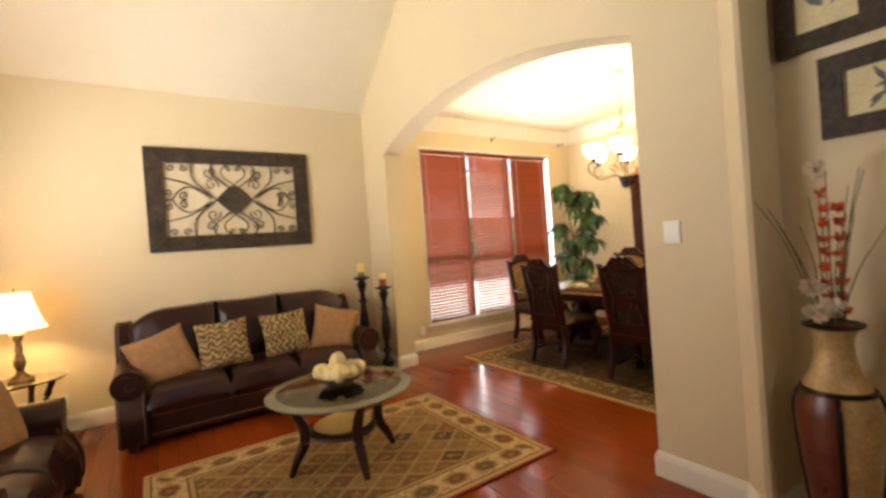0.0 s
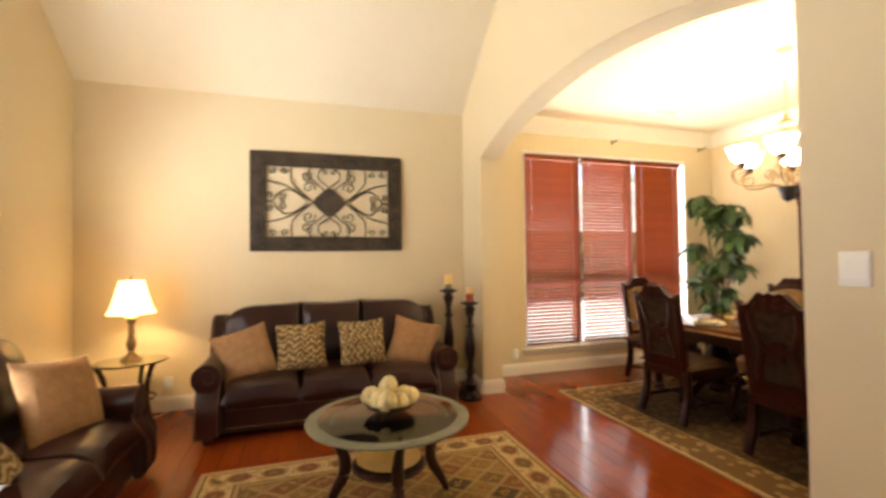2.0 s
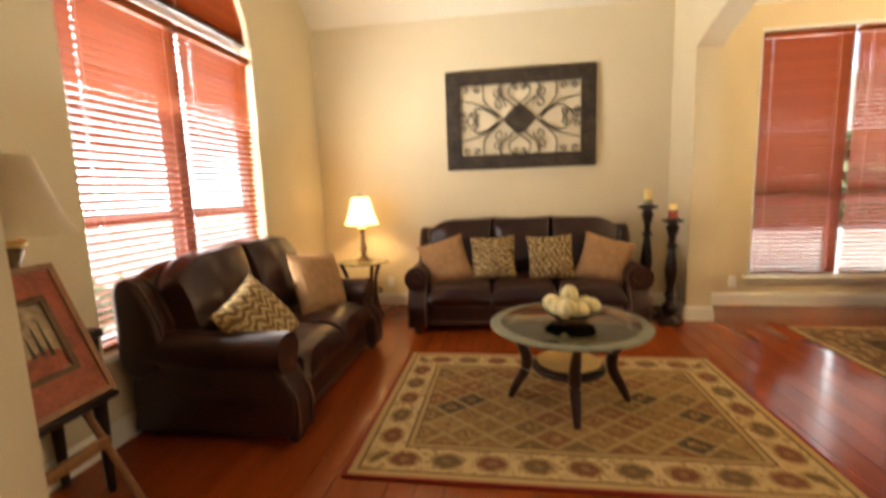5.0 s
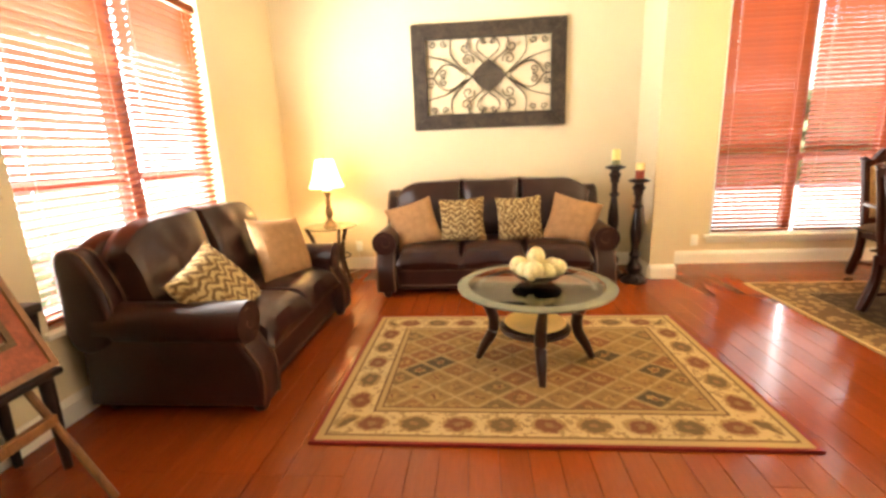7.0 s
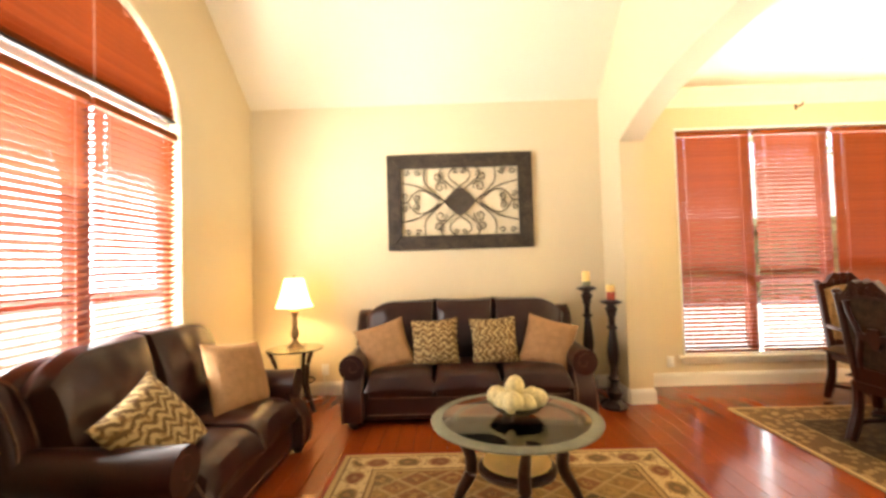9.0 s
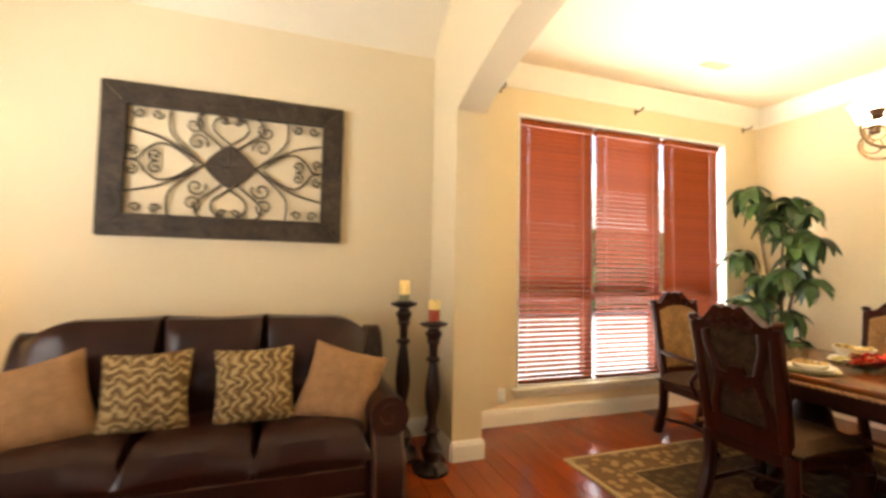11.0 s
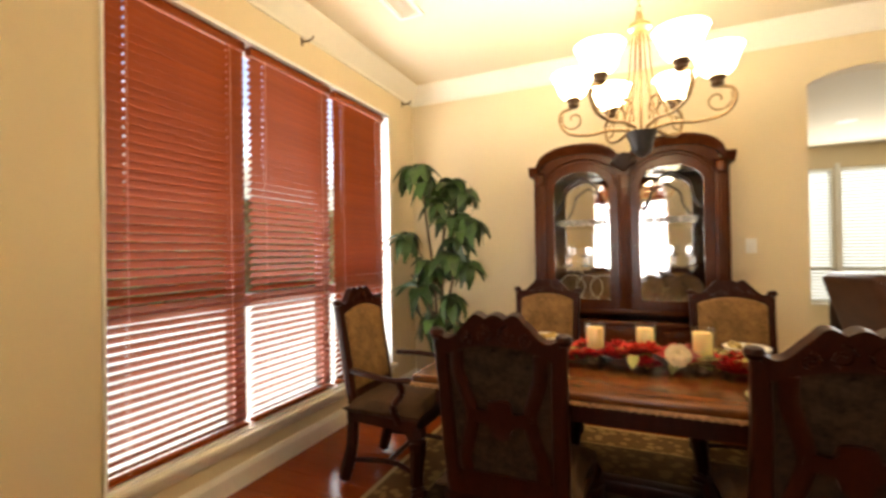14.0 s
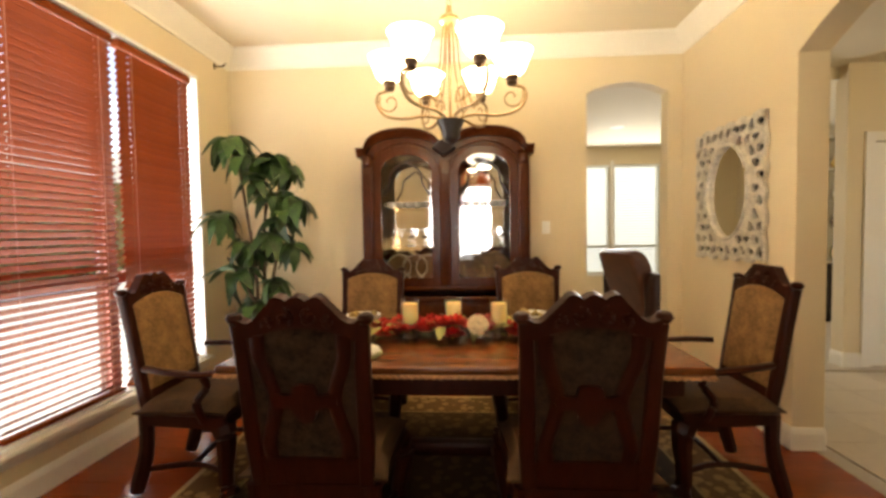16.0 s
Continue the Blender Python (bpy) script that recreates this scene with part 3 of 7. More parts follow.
def chevron(name, wander, speckle):
    """Zigzag bands that wander, with flecks where the weave breaks up."""
    m, t, b, x, y, n0, n1, co = pattern_start(name, 0.85, 0.0)
    warp = t.nodes.new("ShaderNodeTexNoise")
    warp.inputs["Scale"].default_value = 26.0
    t.links.new(co.outputs["Object"], warp.inputs["Vector"])
    zig = links_math(t, 'PINGPONG', links_math(t, 'ADD', x, links_math(t, 'MULTIPLY', n0, 0.02)), 0.045)
    v = links_math(t, 'ADD', y, links_math(t, 'MULTIPLY', zig, 0.9))
    v = links_math(t, 'ADD', v, links_math(t, 'MULTIPLY', warp.outputs[0], wander))
    w = links_math(t, 'PINGPONG', links_math(t, 'ADD', v, links_math(t, 'MULTIPLY', n0, 0.12)), 0.026)
    w = links_math(t, 'ADD', w, links_math(t, 'MULTIPLY', links_math(t, 'SUBTRACT', n1, 0.5), speckle))
    f = links_math(t, 'MULTIPLY', links_math(t, 'SUBTRACT', w, 0.010), 130.0, True)
    c = mix(t, f, (0.085, 0.048, 0.020), (0.46, 0.34, 0.16))
    c = mix(t, links_math(t, 'MULTIPLY', links_math(t, 'SUBTRACT', warp.outputs[0], 0.5), 4.0, True), c, (0.19, 0.10, 0.035))
    c = mix(t, links_math(t, 'MULTIPLY', n1, 0.4), c, (0.28, 0.18, 0.07))
    t.links.new(c, b.inputs["Base Color"])
    return m


def rug_living(hw, hd):
    m, t, b, x, y, n0, n1, co = pattern_start("patterned_rug_pile", 0.95, 0.0)
    ax, ay = links_math(t, 'ABSOLUTE', x), links_math(t, 'ABSOLUTE', y)
    d = links_math(t, 'MINIMUM', links_math(t, 'SUBTRACT', hw, ax), links_math(t, 'SUBTRACT', hd, ay))
    medium = t.nodes.new("ShaderNodeTexNoise")
    medium.inputs["Scale"].default_value = 38.0
    medium.inputs["Detail"].default_value = 3.0
    t.links.new(co.outputs["Object"], medium.inputs["Vector"])
    nm = medium.outputs[0]
    def wob(v, amount):
        return links_math(t, 'ADD', v, links_math(t, 'MULTIPLY', links_math(t, 'SUBTRACT', nm, 0.5), amount))
    # lattice of diamonds in the field, each with a flower
    wx, wy = wob(x, 0.012), wob(y, 0.012)
    u = links_math(t, 'ADD', links_math(t, 'DIVIDE', wx, 0.225), links_math(t, 'DIVIDE', wy, 0.19))
    v = links_math(t, 'SUBTRACT', links_math(t, 'DIVIDE', wx, 0.225), links_math(t, 'DIVIDE', wy, 0.19))
    fu, fv = links_math(t, 'FLOOR', u), links_math(t, 'FLOOR', v)
    au = links_math(t, 'ABSOLUTE', links_math(t, 'SUBTRACT', links_math(t, 'FRACT', u), 0.5))
    av = links_math(t, 'ABSOLUTE', links_math(t, 'SUBTRACT', links_math(t, 'FRACT', v), 0.5))
    cell = links_math(t, 'MAXIMUM', au, av)
    comb = t.nodes.new("ShaderNodeCombineXYZ")
    t.links.new(fu, comb.inputs[0])
    t.links.new(fv, comb.inputs[1])
    wn2 = t.nodes.new("ShaderNodeTexWhiteNoise")
    t.links.new(comb.outputs[0], wn2.inputs["Vector"])
    ramp = t.nodes.new("ShaderNodeValToRGB")
    ramp.color_ramp.interpolation = 'CONSTANT'
    cols = [(0.0, (0.21, 0.115, 0.034)), (0.26, (0.17, 0.062, 0.02)), (0.42, (0.24, 0.14, 0.046)), (0.62, (0.135, 0.080, 0.026)), (0.80, (0.20, 0.092, 0.028)), (0.94, (0.035, 0.026, 0.015))]
    while len(ramp.color_ramp.elements) < len(cols):
        ramp.color_ramp.elements.new(0.5)
    for e, (p, c) in zip(ramp.color_ramp.elements, cols):
        e.position, e.color = p, (*c, 1)
    t.links.new(wn2.outputs["Value"], ramp.inputs[0])
    petal = links_math(t, 'ADD', links_math(t, 'ADD', au, av), links_math(t, 'MULTIPLY', links_math(t, 'SUBTRACT', nm, 0.5), 1.1))
    inner = mix(t, links_math(t, 'MULTIPLY', links_math(t, 'MULTIPLY', links_math(t, 'SUBTRACT', cell, 0.37), 30.0, True), 0.5), ramp.outputs[0], (0.27, 0.165, 0.06))
    inner = mix(t, links_math(t, 'MULTIPLY', links_math(t, 'SUBTRACT', 0.24, petal), 12.0, True), inner, (0.30, 0.17, 0.055))
    inner = mix(t, links_math(t, 'MULTIPLY', links_math(t, 'SUBTRACT', 0.06, petal), 16.0, True), inner, (0.11, 0.03, 0.014))
    line = links_math(t, 'MULTIPLY', links_math(t, 'SUBTRACT', cell, 0.445), 50.0, True)
    field = mix(t, links_math(t, 'MULTIPLY', line, 0.6), inner, (0.40, 0.27, 0.115))
    field = mix(t, links_math(t, 'MULTIPLY', links_math(t, 'GREATER_THAN', nm, 0.60), 0.55), field, (0.09, 0.045, 0.018))
    # ivory border with alternate maroon and olive flowers on a vine
    nx, ny = links_math(t, 'SUBTRACT', hw, ax), links_math(t, 'SUBTRACT', hd, ay)
    way = links_math(t, 'ADD', links_math(t, 'MULTIPLY', links_math(t, 'LESS_THAN', ny, nx), x), links_math(t, 'MULTIPLY', links_math(t, 'GREATER_THAN', ny, nx), y))
    along = links_math(t, 'PINGPONG', way, 0.105)
    off = links_math(t, 'SUBTRACT', d, 0.15)
    r = links_math(t, 'SQRT', links_math(t, 'ADD', links_math(t, 'MULTIPLY', links_math(t, 'MULTIPLY', along, along), 0.6), links_math(t, 'MULTIPLY', off, off)))
    r = wob(r, 0.06)
    odd = links_math(t, 'GREATER_THAN', links_math(t, 'FRACT', links_math(t, 'ADD', links_math(t, 'DIVIDE', way, 0.42), 0.25)), 0.5)
    hue = mix(t, odd, (0.135, 0.036, 0.017), (0.10, 0.06, 0.022))
    border = mix(t, links_math(t, 'MULTIPLY', links_math(t, 'GREATER_THAN', nm, 0.56), 0.75), (0.47, 0.325, 0.145), (0.19, 0.115, 0.042))
    border = mix(t, links_math(t, 'MULTIPLY', links_math(t, 'SUBTRACT', 0.066, r), 110.0, True), border, (0.26, 0.15, 0.055))
    border = mix(t, links_math(t, 'MULTIPLY', links_math(t, 'SUBTRACT', 0.054, r), 110.0, True), border, hue)
    border = mix(t, links_math(t, 'MULTIPLY', links_math(t, 'SUBTRACT', 0.020, r), 150.0, True), border, (0.20, 0.105, 0.04))
    c = mix(t, links_math(t, 'GREATER_THAN', d, 0.242), border, (0.10, 0.045, 0.018))
    c = mix(t, links_math(t, 'GREATER_THAN', d, 0.254), c, (0.33, 0.21, 0.08))
    c = mix(t, links_math(t, 'GREATER_THAN', d, 0.280), c, (0.10, 0.045, 0.018))
    c = mix(t, links_math(t, 'GREATER_THAN', d, 0.290), c, field)
    c = mix(t, links_math(t, 'LESS_THAN', d, 0.066), c, (0.11, 0.05, 0.02))
    c = mix(t, links_math(t, 'LESS_THAN', d, 0.054), c, (0.38, 0.25, 0.10))
    c = mix(t, links_math(t, 'MULTIPLY', n1, 0.3), c, (0.25, 0.16, 0.06))
    c = mix(t, links_math(t, 'LESS_THAN', d, 0.020), c, (0.17, 0.014, 0.010))
    t.links.new(c, b.inputs["Base Color"])
    return m


def rug_dining(hw, hd):
    m, t, b, x, y, n0, n1, co = pattern_start("olive_rug_pile", 0.95, 0.0)
    ax, ay = links_math(t, 'ABSOLUTE', x), links_math(t, 'ABSOLUTE', y)
    d = links_math(t, 'MINIMUM', links_math(t, 'SUBTRACT', hw, ax), links_math(t, 'SUBTRACT', hd, ay))
    vor = t.nodes.new("ShaderNodeTexVoronoi")
    vor.inputs["Scale"].default_value = 15.0
    t.links.new(co.outputs["Object"], vor.inputs["Vector"])
    leaf = links_math(t, 'MULTIPLY', links_math(t, 'SUBTRACT', 0.58, links_math(t, 'ADD', vor.outputs["Distance"], links_math(t, 'MULTIPLY', n0, 0.25))), 14.0, True)
    field = mix(t, leaf, (0.038, 0.020, 0.0075), (0.080, 0.048, 0.018))
    border = mix(t, leaf, (0.13, 0.072, 0.025), (0.30, 0.19, 0.075))
    c = mix(t, links_math(t, 'GREATER_THAN', d, 0.30), border, field)
    c = mix(t, links_math(t, 'LESS_THAN', links_math(t, 'ABSOLUTE', links_math(t, 'SUBTRACT', d, 0.31)), 0.008), c, (0.28, 0.19, 0.08))
    c = mix(t, links_math(t, 'LESS_THAN', d, 0.03), c, (0.46, 0.32, 0.14))
    c = mix(t, links_math(t, 'MULTIPLY', n1, 0.3), c, (0.09, 0.055, 0.022))
    t.links.new(c, b.inputs["Base Color"])
    return m


CHEVRON = chevron("chevron_fabric", 0.03, 0.01)
IKAT = chevron("zigzag_fabric", 0.08, 0.02)
TAN = mat("tan_suede_fabric", (0.34, 0.19, 0.088), 0.9, vary=0.22, scale=16, grain=120, bump=0.8, spec=0.15)
CREAM = mat("cream_candle_wax", (0.90, 0.67, 0.25), 0.5, vary=0.06, scale=8)
CREAM.node_tree.nodes["Principled BSDF"].inputs["Subsurface Weight"].default_value = 0.2
RUSTWAX = mat("rust_red_wax", (0.38, 0.06, 0.025), 0.5, vary=0.3, scale=18)
GOLD = mat("gold_metal_tray", (0.78, 0.52, 0.18), 0.36, 0.6, vary=0.12, scale=8, bump=0.05)


def rug(name, cx, cy, w, d, material, label):
    th = thing(name, (cx, cy, 0.0), label, "rug")
    b = bmesh.new()
    nx, ny = 40, 30
    def z(u, v):
        return 0.012 + 0.0015 * noise.noise(Vector((u * 3, v * 3, cx)))
    g = [[b.verts.new(((i / nx - 0.5) * w, (j / ny - 0.5) * d, z(i / nx * w, j / ny * d))) for j in range(ny + 1)] for i in range(nx + 1)]
    for i in range(nx):
        for j in range(ny):
            b.faces.new((g[i][j], g[i + 1][j], g[i + 1][j + 1], g[i][j + 1]))
    grown = bmesh.ops.extrude_face_region(b, geom=b.faces[:])["geom"]
    for v in grown:
        if isinstance(v, bmesh.types.BMVert):
            v.co.z = 0.0005
    part("rug_body", b, material, th)
    return th


rug("area_rug", 1.9, 2.955, 2.20, 1.53, rug_living(1.10, 0.765), "gold and brown patterned rug with a thin red edge")
rug("dining_rug", 5.15, 2.97, 2.40, 3.0, rug_dining(1.20, 1.50), "olive and beige floral rug under the dining table")


# ---- sofa and loveseat ----
def couch(name, place, turn, width, seats, label):
    """A leather couch with rolled arms; local x along it, local y to its back, its front at y = 0."""
    th = thing(name, place, label, "sofa", "leather seating", turn)
    D, arm, hw = 0.965, 0.235, width / 2
    inner = width - 2 * arm
    base = part("base", boxed(-hw + 0.10, hw - 0.10, 0.075, D - 0.03, 0.05, 0.31, bevel=0.02, segments=3), LEATHER, th)
    b = bmesh.new()
    for z in (0.095, 0.235):
        tube(b, [(-inner / 2 + 0.005, 0.074, z), (inner / 2 - 0.005, 0.074, z)], 0.006, 6)
    part("welt", b, WELT, base)
    sw = inner / seats
    for k in range(seats):
        cx = -inner / 2 + sw * (k + 0.5)
        b = cushion(bmesh.new(), sw + 0.006, 0.70, 0.20, None, power=0.16, ripple=0.05, nu=20, nv=20)
        for v in b.verts:
            v.co.z -= 0.05 * max(0.0, (-v.co.y - 0.17) / 0.18) ** 2
        bmesh.ops.transform(b, matrix=Matrix.Translation((cx, 0.375, 0.355)), verts=b.verts[:])
        part("seat_cushion", b, LEATHER, th)
        end = -1 if k == 0 else 1 if k == seats - 1 else 0
        w = sw + (0.115 if end else 0.004)
        b = cushion(bmesh.new(), w, 0.60, 0.27, None, power=0.20, ripple=0.07, nu=24, nv=20)
        for v in b.verts:
            u, up = v.co.x / (w / 2), (v.co.y + 0.30) / 0.60
            v.co.y += up * up * (0.012 * (1 - u * u) - 0.15 * max(0.0, (u * end - 0.05) / 0.95) ** 2.6)
            v.co.z += 0.018 * math.exp(-((up - 0.28) / 0.12) ** 2) * (1 if v.co.z > 0 else 0)
        bmesh.ops.transform(b, matrix=Matrix.Translation((cx + end * 0.057, 0.715, 0.682)) @ Euler((radians(77), 0, 0)).to_matrix().to_4x4(), verts=b.verts[:])
        part("back_cushion", b, LEATHER, th)
    outline = [(-hw + 0.07, 0.07)]
    for i in range(33):
        u = -1 + i / 16
        outline.append((u * (hw - 0.07), 0.72 + 0.215 * (1 - abs(u) ** 7) ** 0.6))
    outline.append((hw - 0.07, 0.07))
    part("back_frame", soft_prism(bmesh.new(), outline[::-1], "y", D - 0.15, D, 0.035), LEATHER, th)
    front = [(0.012, 0.055), (0.0, 0.12), (0.0, 0.22), (0.012, 0.28), (0.045, 0.335), (0.078, 0.39), (0.09, 0.44)]
    for s in (-1, 1):
        side = front + [(0.095, 0.52), (D - 0.25, 0.53), (D - 0.05, 0.50), (D - 0.03, 0.055)]
        a = part("arm", soft_prism(bmesh.new(), side, "x", s * (hw - 0.215), s * (hw - 0.03), 0.028), LEATHER, th)
        cx, cz, r = s * (hw - 0.112), 0.488, 0.108
        b = tube(bmesh.new(), smooth_path([(cx, 0.072, cz), (cx, 0.085, cz), (cx, 0.30, cz - 0.004), (cx, 0.56, cz - 0.004), (cx, D - 0.14, cz + 0.005)], 5), [r - 0.016, r - 0.006] + [r] * 19, 20)
        part("armrest", b, LEATHER, a)
        b = bmesh.new()
        tube(b, [(cx + s * (0.088 - 0.0118 * q) * math.cos(q * 1.05), 0.069, cz + (0.088 - 0.0118 * q) * math.sin(q * 1.05)) for q in [i / 3 for i in range(21)]], 0.0045, 6)
        for e in (0.045, 0.200):
            tube(b, smooth_path([(s * (hw - e), y - 0.003, z) for y, z in front], 3), 0.0075, 6)
        part("trim", b, WELT, a, "worn lighter leather welt")
        # wing where the arm meets the back
        wing = smooth_outline([(D - 0.245, 0.44), (D - 0.10, 0.35), (D + 0.0, 0.42), (D + 0.005, 0.70), (D - 0.005, 0.845), (D - 0.055, 0.885), (D - 0.125, 0.86), (D - 0.185, 0.77), (D - 0.235, 0.64)])
        wg = part("wing", soft_prism(bmesh.new(), wing, "x", s * (hw - 0.155), s * (hw - 0.012), 0.035), LEATHER, th)
        b = bmesh.new()
        for e in (0.04, 0.127):
            tube(b, smooth_path([(s * (hw - e), y - 0.005, z) for y, z in ((D - 0.243, 0.56), (D - 0.24, 0.64), (D - 0.19, 0.77), (D - 0.13, 0.862), (D - 0.06, 0.888))], 4), 0.006, 6)
        part("trim", b, WELT, wg, "worn lighter leather welt")
        for fy in (0.07, D - 0.1):
            part("foot", lathe(bmesh.new(), [(0.024, 0.0), (0.036, 0.012), (0.042, 0.035), (0.03, 0.06)], 14, (s * (hw - 0.12), fy, 0)), DARKWOOD, th)
    return th


couch("sofa", (1.71, 4.17, 0), 0, 2.15, 3, "dark brown leather three-seat sofa with rolled arms against the wall")
couch("loveseat", (0.51, 3.14, 0), 90, 1.58, 2, "dark brown leather loveseat with rolled arms below the arched window")


def pillow(place, turn, lean, roll, size, material, label):
    ob = tagged(new("throw_pillow", mesh_of("throw_pillow", cushion(bmesh.new(), size, size, 0.17, power=0.42, ripple=0.05), material)), label, "pillow", "throw pillows")
    ob.matrix_basis = pose(*place, 0, 0, turn) @ pose(0, 0, 0, lean, 0, 0) @ pose(0, 0, 0, 0, 0, roll)
    return ob


pillow((0.985, 4.53, 0.60), 8, 66, 16, 0.43, TAN, "tan suede throw pillow leaning on the sofa back")
pillow((1.435, 4.55, 0.63), -2, 70, 3, 0.405, IKAT, "brown and gold zigzag throw pillow on the sofa")
pillow((1.965, 4.55, 0.63), 2, 70, -88, 0.405, IKAT, "brown and gold zigzag throw pillow on the sofa")
pillow((2.44, 4.53, 0.60), -8, 66, -16, 0.43, TAN, "tan suede throw pillow leaning on the sofa back")
pillow((0.17, 2.67, 0.585), 82, 60, 22, 0.42, CHEVRON, "brown and gold chevron throw pillow on the loveseat")
pillow((0.15, 3.52, 0.62), 72, 68, -8, 0.45, TAN, "tan suede throw pillow on the loveseat")

# ---- coffee table ----
th = thing("coffee_table", (1.918, 3.02, 0.0), "round glass-topped coffee table on curved dark wooden legs", "table")
top_z = 0.49
b = lathe(bmesh.new(), [(0.0, top_z - 0.012), (0.446, top_z - 0.012), (0.456, top_z - 0.008), (0.458, top_z - 0.004), (0.452, top_z), (0.425, top_z + 0.001), (0.0, top_z + 0.001)], 56)
part("glass_top", b, TABLEGLASS, th, "bevelled smoked glass top")
FROST = mat("pale_frosted_glass_rim", (0.17, 0.165, 0.11), 0.2, vary=0.15, scale=8, grain=60, bump=0.05)
b = bmesh.new()
rim = [(0.395, top_z + 0.0015), (0.396, top_z + 0.003), (0.425, top_z + 0.003), (0.452, top_z + 0.001), (0.4615, top_z - 0.004), (0.4615, top_z - 0.010), (0.459, top_z - 0.013), (0.459, top_z - 0.004), (0.45, top_z + 0.0006), (0.424, top_z + 0.0016)]
rings = [[b.verts.new((r * math.cos(2 * math.pi * i / 56), r * math.sin(2 * math.pi * i / 56), z)) for i in range(56)] for r, z in rim]
for lo, hi in zip(rings, rings[1:] + rings[:1]):
    for i in range(56):
        b.faces.new((lo[i], lo[(i + 1) % 56], hi[(i + 1) % 56], hi[i]))
part("rim_band", b, FROST, th, "pale bevelled rim")
b = bmesh.new()
for r, z in ((0.33, top_z - 0.028), (0.20, 0.215)):
    ring = [(r * math.cos(2 * math.pi * i / 40), r * math.sin(2 * math.pi * i / 40), z) for i in range(41)]
    tube(b, ring, 0.014, 8)
part("ring", b, DARKWOOD, th)
part("shelf", lathe(bmesh.new(), [(0, 0.211), (0.20, 0.211), (0.20, 0.221), (0, 0.221)], 40), DARKWOOD, th)
for k in range(4):
    a = radians(-90 + 90 * k)
    p = [(0.345, 0.012), (0.305, 0.10), (0.255, 0.19), (0.25, 0.28), (0.295, 0.38), (0.365, top_z - 0.014)]
    path = smooth_path([(r * math.cos(a), r * math.sin(a), z) for r, z in p], 6)
    rad = [0.018 + 0.016 * math.sin(math.pi * i / (len(path) - 1)) for i in range(len(path))]
    part("leg", tube(bmesh.new(), path, rad, 10), DARKWOOD, th)
b = lathe(bmesh.new(), [(0.0, 0.0), (0.12, 0.0), (0.15, 0.008), (0.185, 0.028), (0.18, 0.03), (0.145, 0.012), (0.0, 0.006)], 40)
tray = tagged(new("tray", mesh_of("tray", b, GOLD)), "round gold metal tray on the lower shelf", "tray")
tray.location = (1.918, 3.02, 0.222)
BOWLGLASS = mat("dark_glass_bowl", (0.03, 0.025, 0.02), 0.12, vary=0.1, scale=6, bump=0.0)
b = lathe(bmesh.new(), [(0.0, 0.0), (0.07, 0.0), (0.08, 0.006), (0.125, 0.03), (0.155, 0.065), (0.15, 0.066), (0.12, 0.036), (0.07, 0.012), (0.0, 0.01)], 36)
bowl = tagged(new("bowl", mesh_of("bowl", b, BOWLGLASS)), "dark shallow bowl of decorative balls on the coffee table", "bowl")
bowl.location = (1.935, 3.06, top_z + 0.002)
BALL = mat("cream_woven_ball", (0.76, 0.62, 0.31), 0.8, vary=0.3, scale=22, grain=70, bump=0.9)
rng = random.Random(11)
spots = [(-0.075, -0.03, 0.068), (0.04, -0.075, 0.066), (0.085, 0.03, 0.068), (-0.02, 0.075, 0.066), (-0.105, 0.05, 0.082), (-0.01, -0.01, 0.145), (0.11, -0.045, 0.09), (-0.035, -0.105, 0.085)]
for q in spots:
    r = rng.uniform(0.050, 0.062)
    b = bmesh.new()
    bmesh.ops.create_icosphere(b, subdivisions=3, radius=r)
    for v in b.verts:
        v.co *= 1 + 0.16 * noise.noise(v.co * 18 + Vector(q) * 50) + 0.04 * noise.noise(v.co * 60)
    ob = tagged(new("decorative_ball", mesh_of("decorative_ball", b, BALL)), "cream woven decorative ball in a bowl", "ball", "balls in the bowl")
    ob.location = (1.935 + q[0], 3.06 + q[1], top_z + q[2] + 0.008)

# ---- corner lamp and its table ----
SHADE = glow("lit_lamp_shade", (1.0, 0.66, 0.28), 1.35, (0.75, 0.62, 0.42))
SHADE_OFF = mat("cream_lamp_shade", (0.68, 0.55, 0.36), 0.8, vary=0.06, scale=5, grain=120, bump=0.2)
LAMPMETAL = mat("antique_brass_lamp", (0.10, 0.05, 0.025), 0.35, 0.5, vary=0.5, scale=14, second=(0.40, 0.27, 0.14))


def end_table(place, label):
    th = thing("end_table", place, label, "table")
    part("glass_top", lathe(bmesh.new(), [(0, 0.553), (0.262, 0.553), (0.268, 0.558), (0.262, 0.565), (0, 0.565)], 44), TABLEGLASS, th, "clear glass top")
    for k in range(3):
        a = radians(-35 + 120 * k)
        p = [(0.27, 0.006), (0.22, 0.10), (0.17, 0.24), (0.175, 0.38), (0.205, 0.48), (0.24, 0.552)]
        part("leg", tube(bmesh.new(), smooth_path([(r * math.cos(a), r * math.sin(a), z) for r, z in p], 5), [0.018, 0.019, 0.02, 0.021, 0.022] * 5 + [0.02], 8), DARKWOOD, th)
    ring = [(0.175 * math.cos(2 * math.pi * i / 32), 0.175 * math.sin(2 * math.pi * i / 32), 0.25) for i in range(33)]
    part("ring", tube(bmesh.new(), ring, 0.008, 6), DARKWOOD, th)
    return th


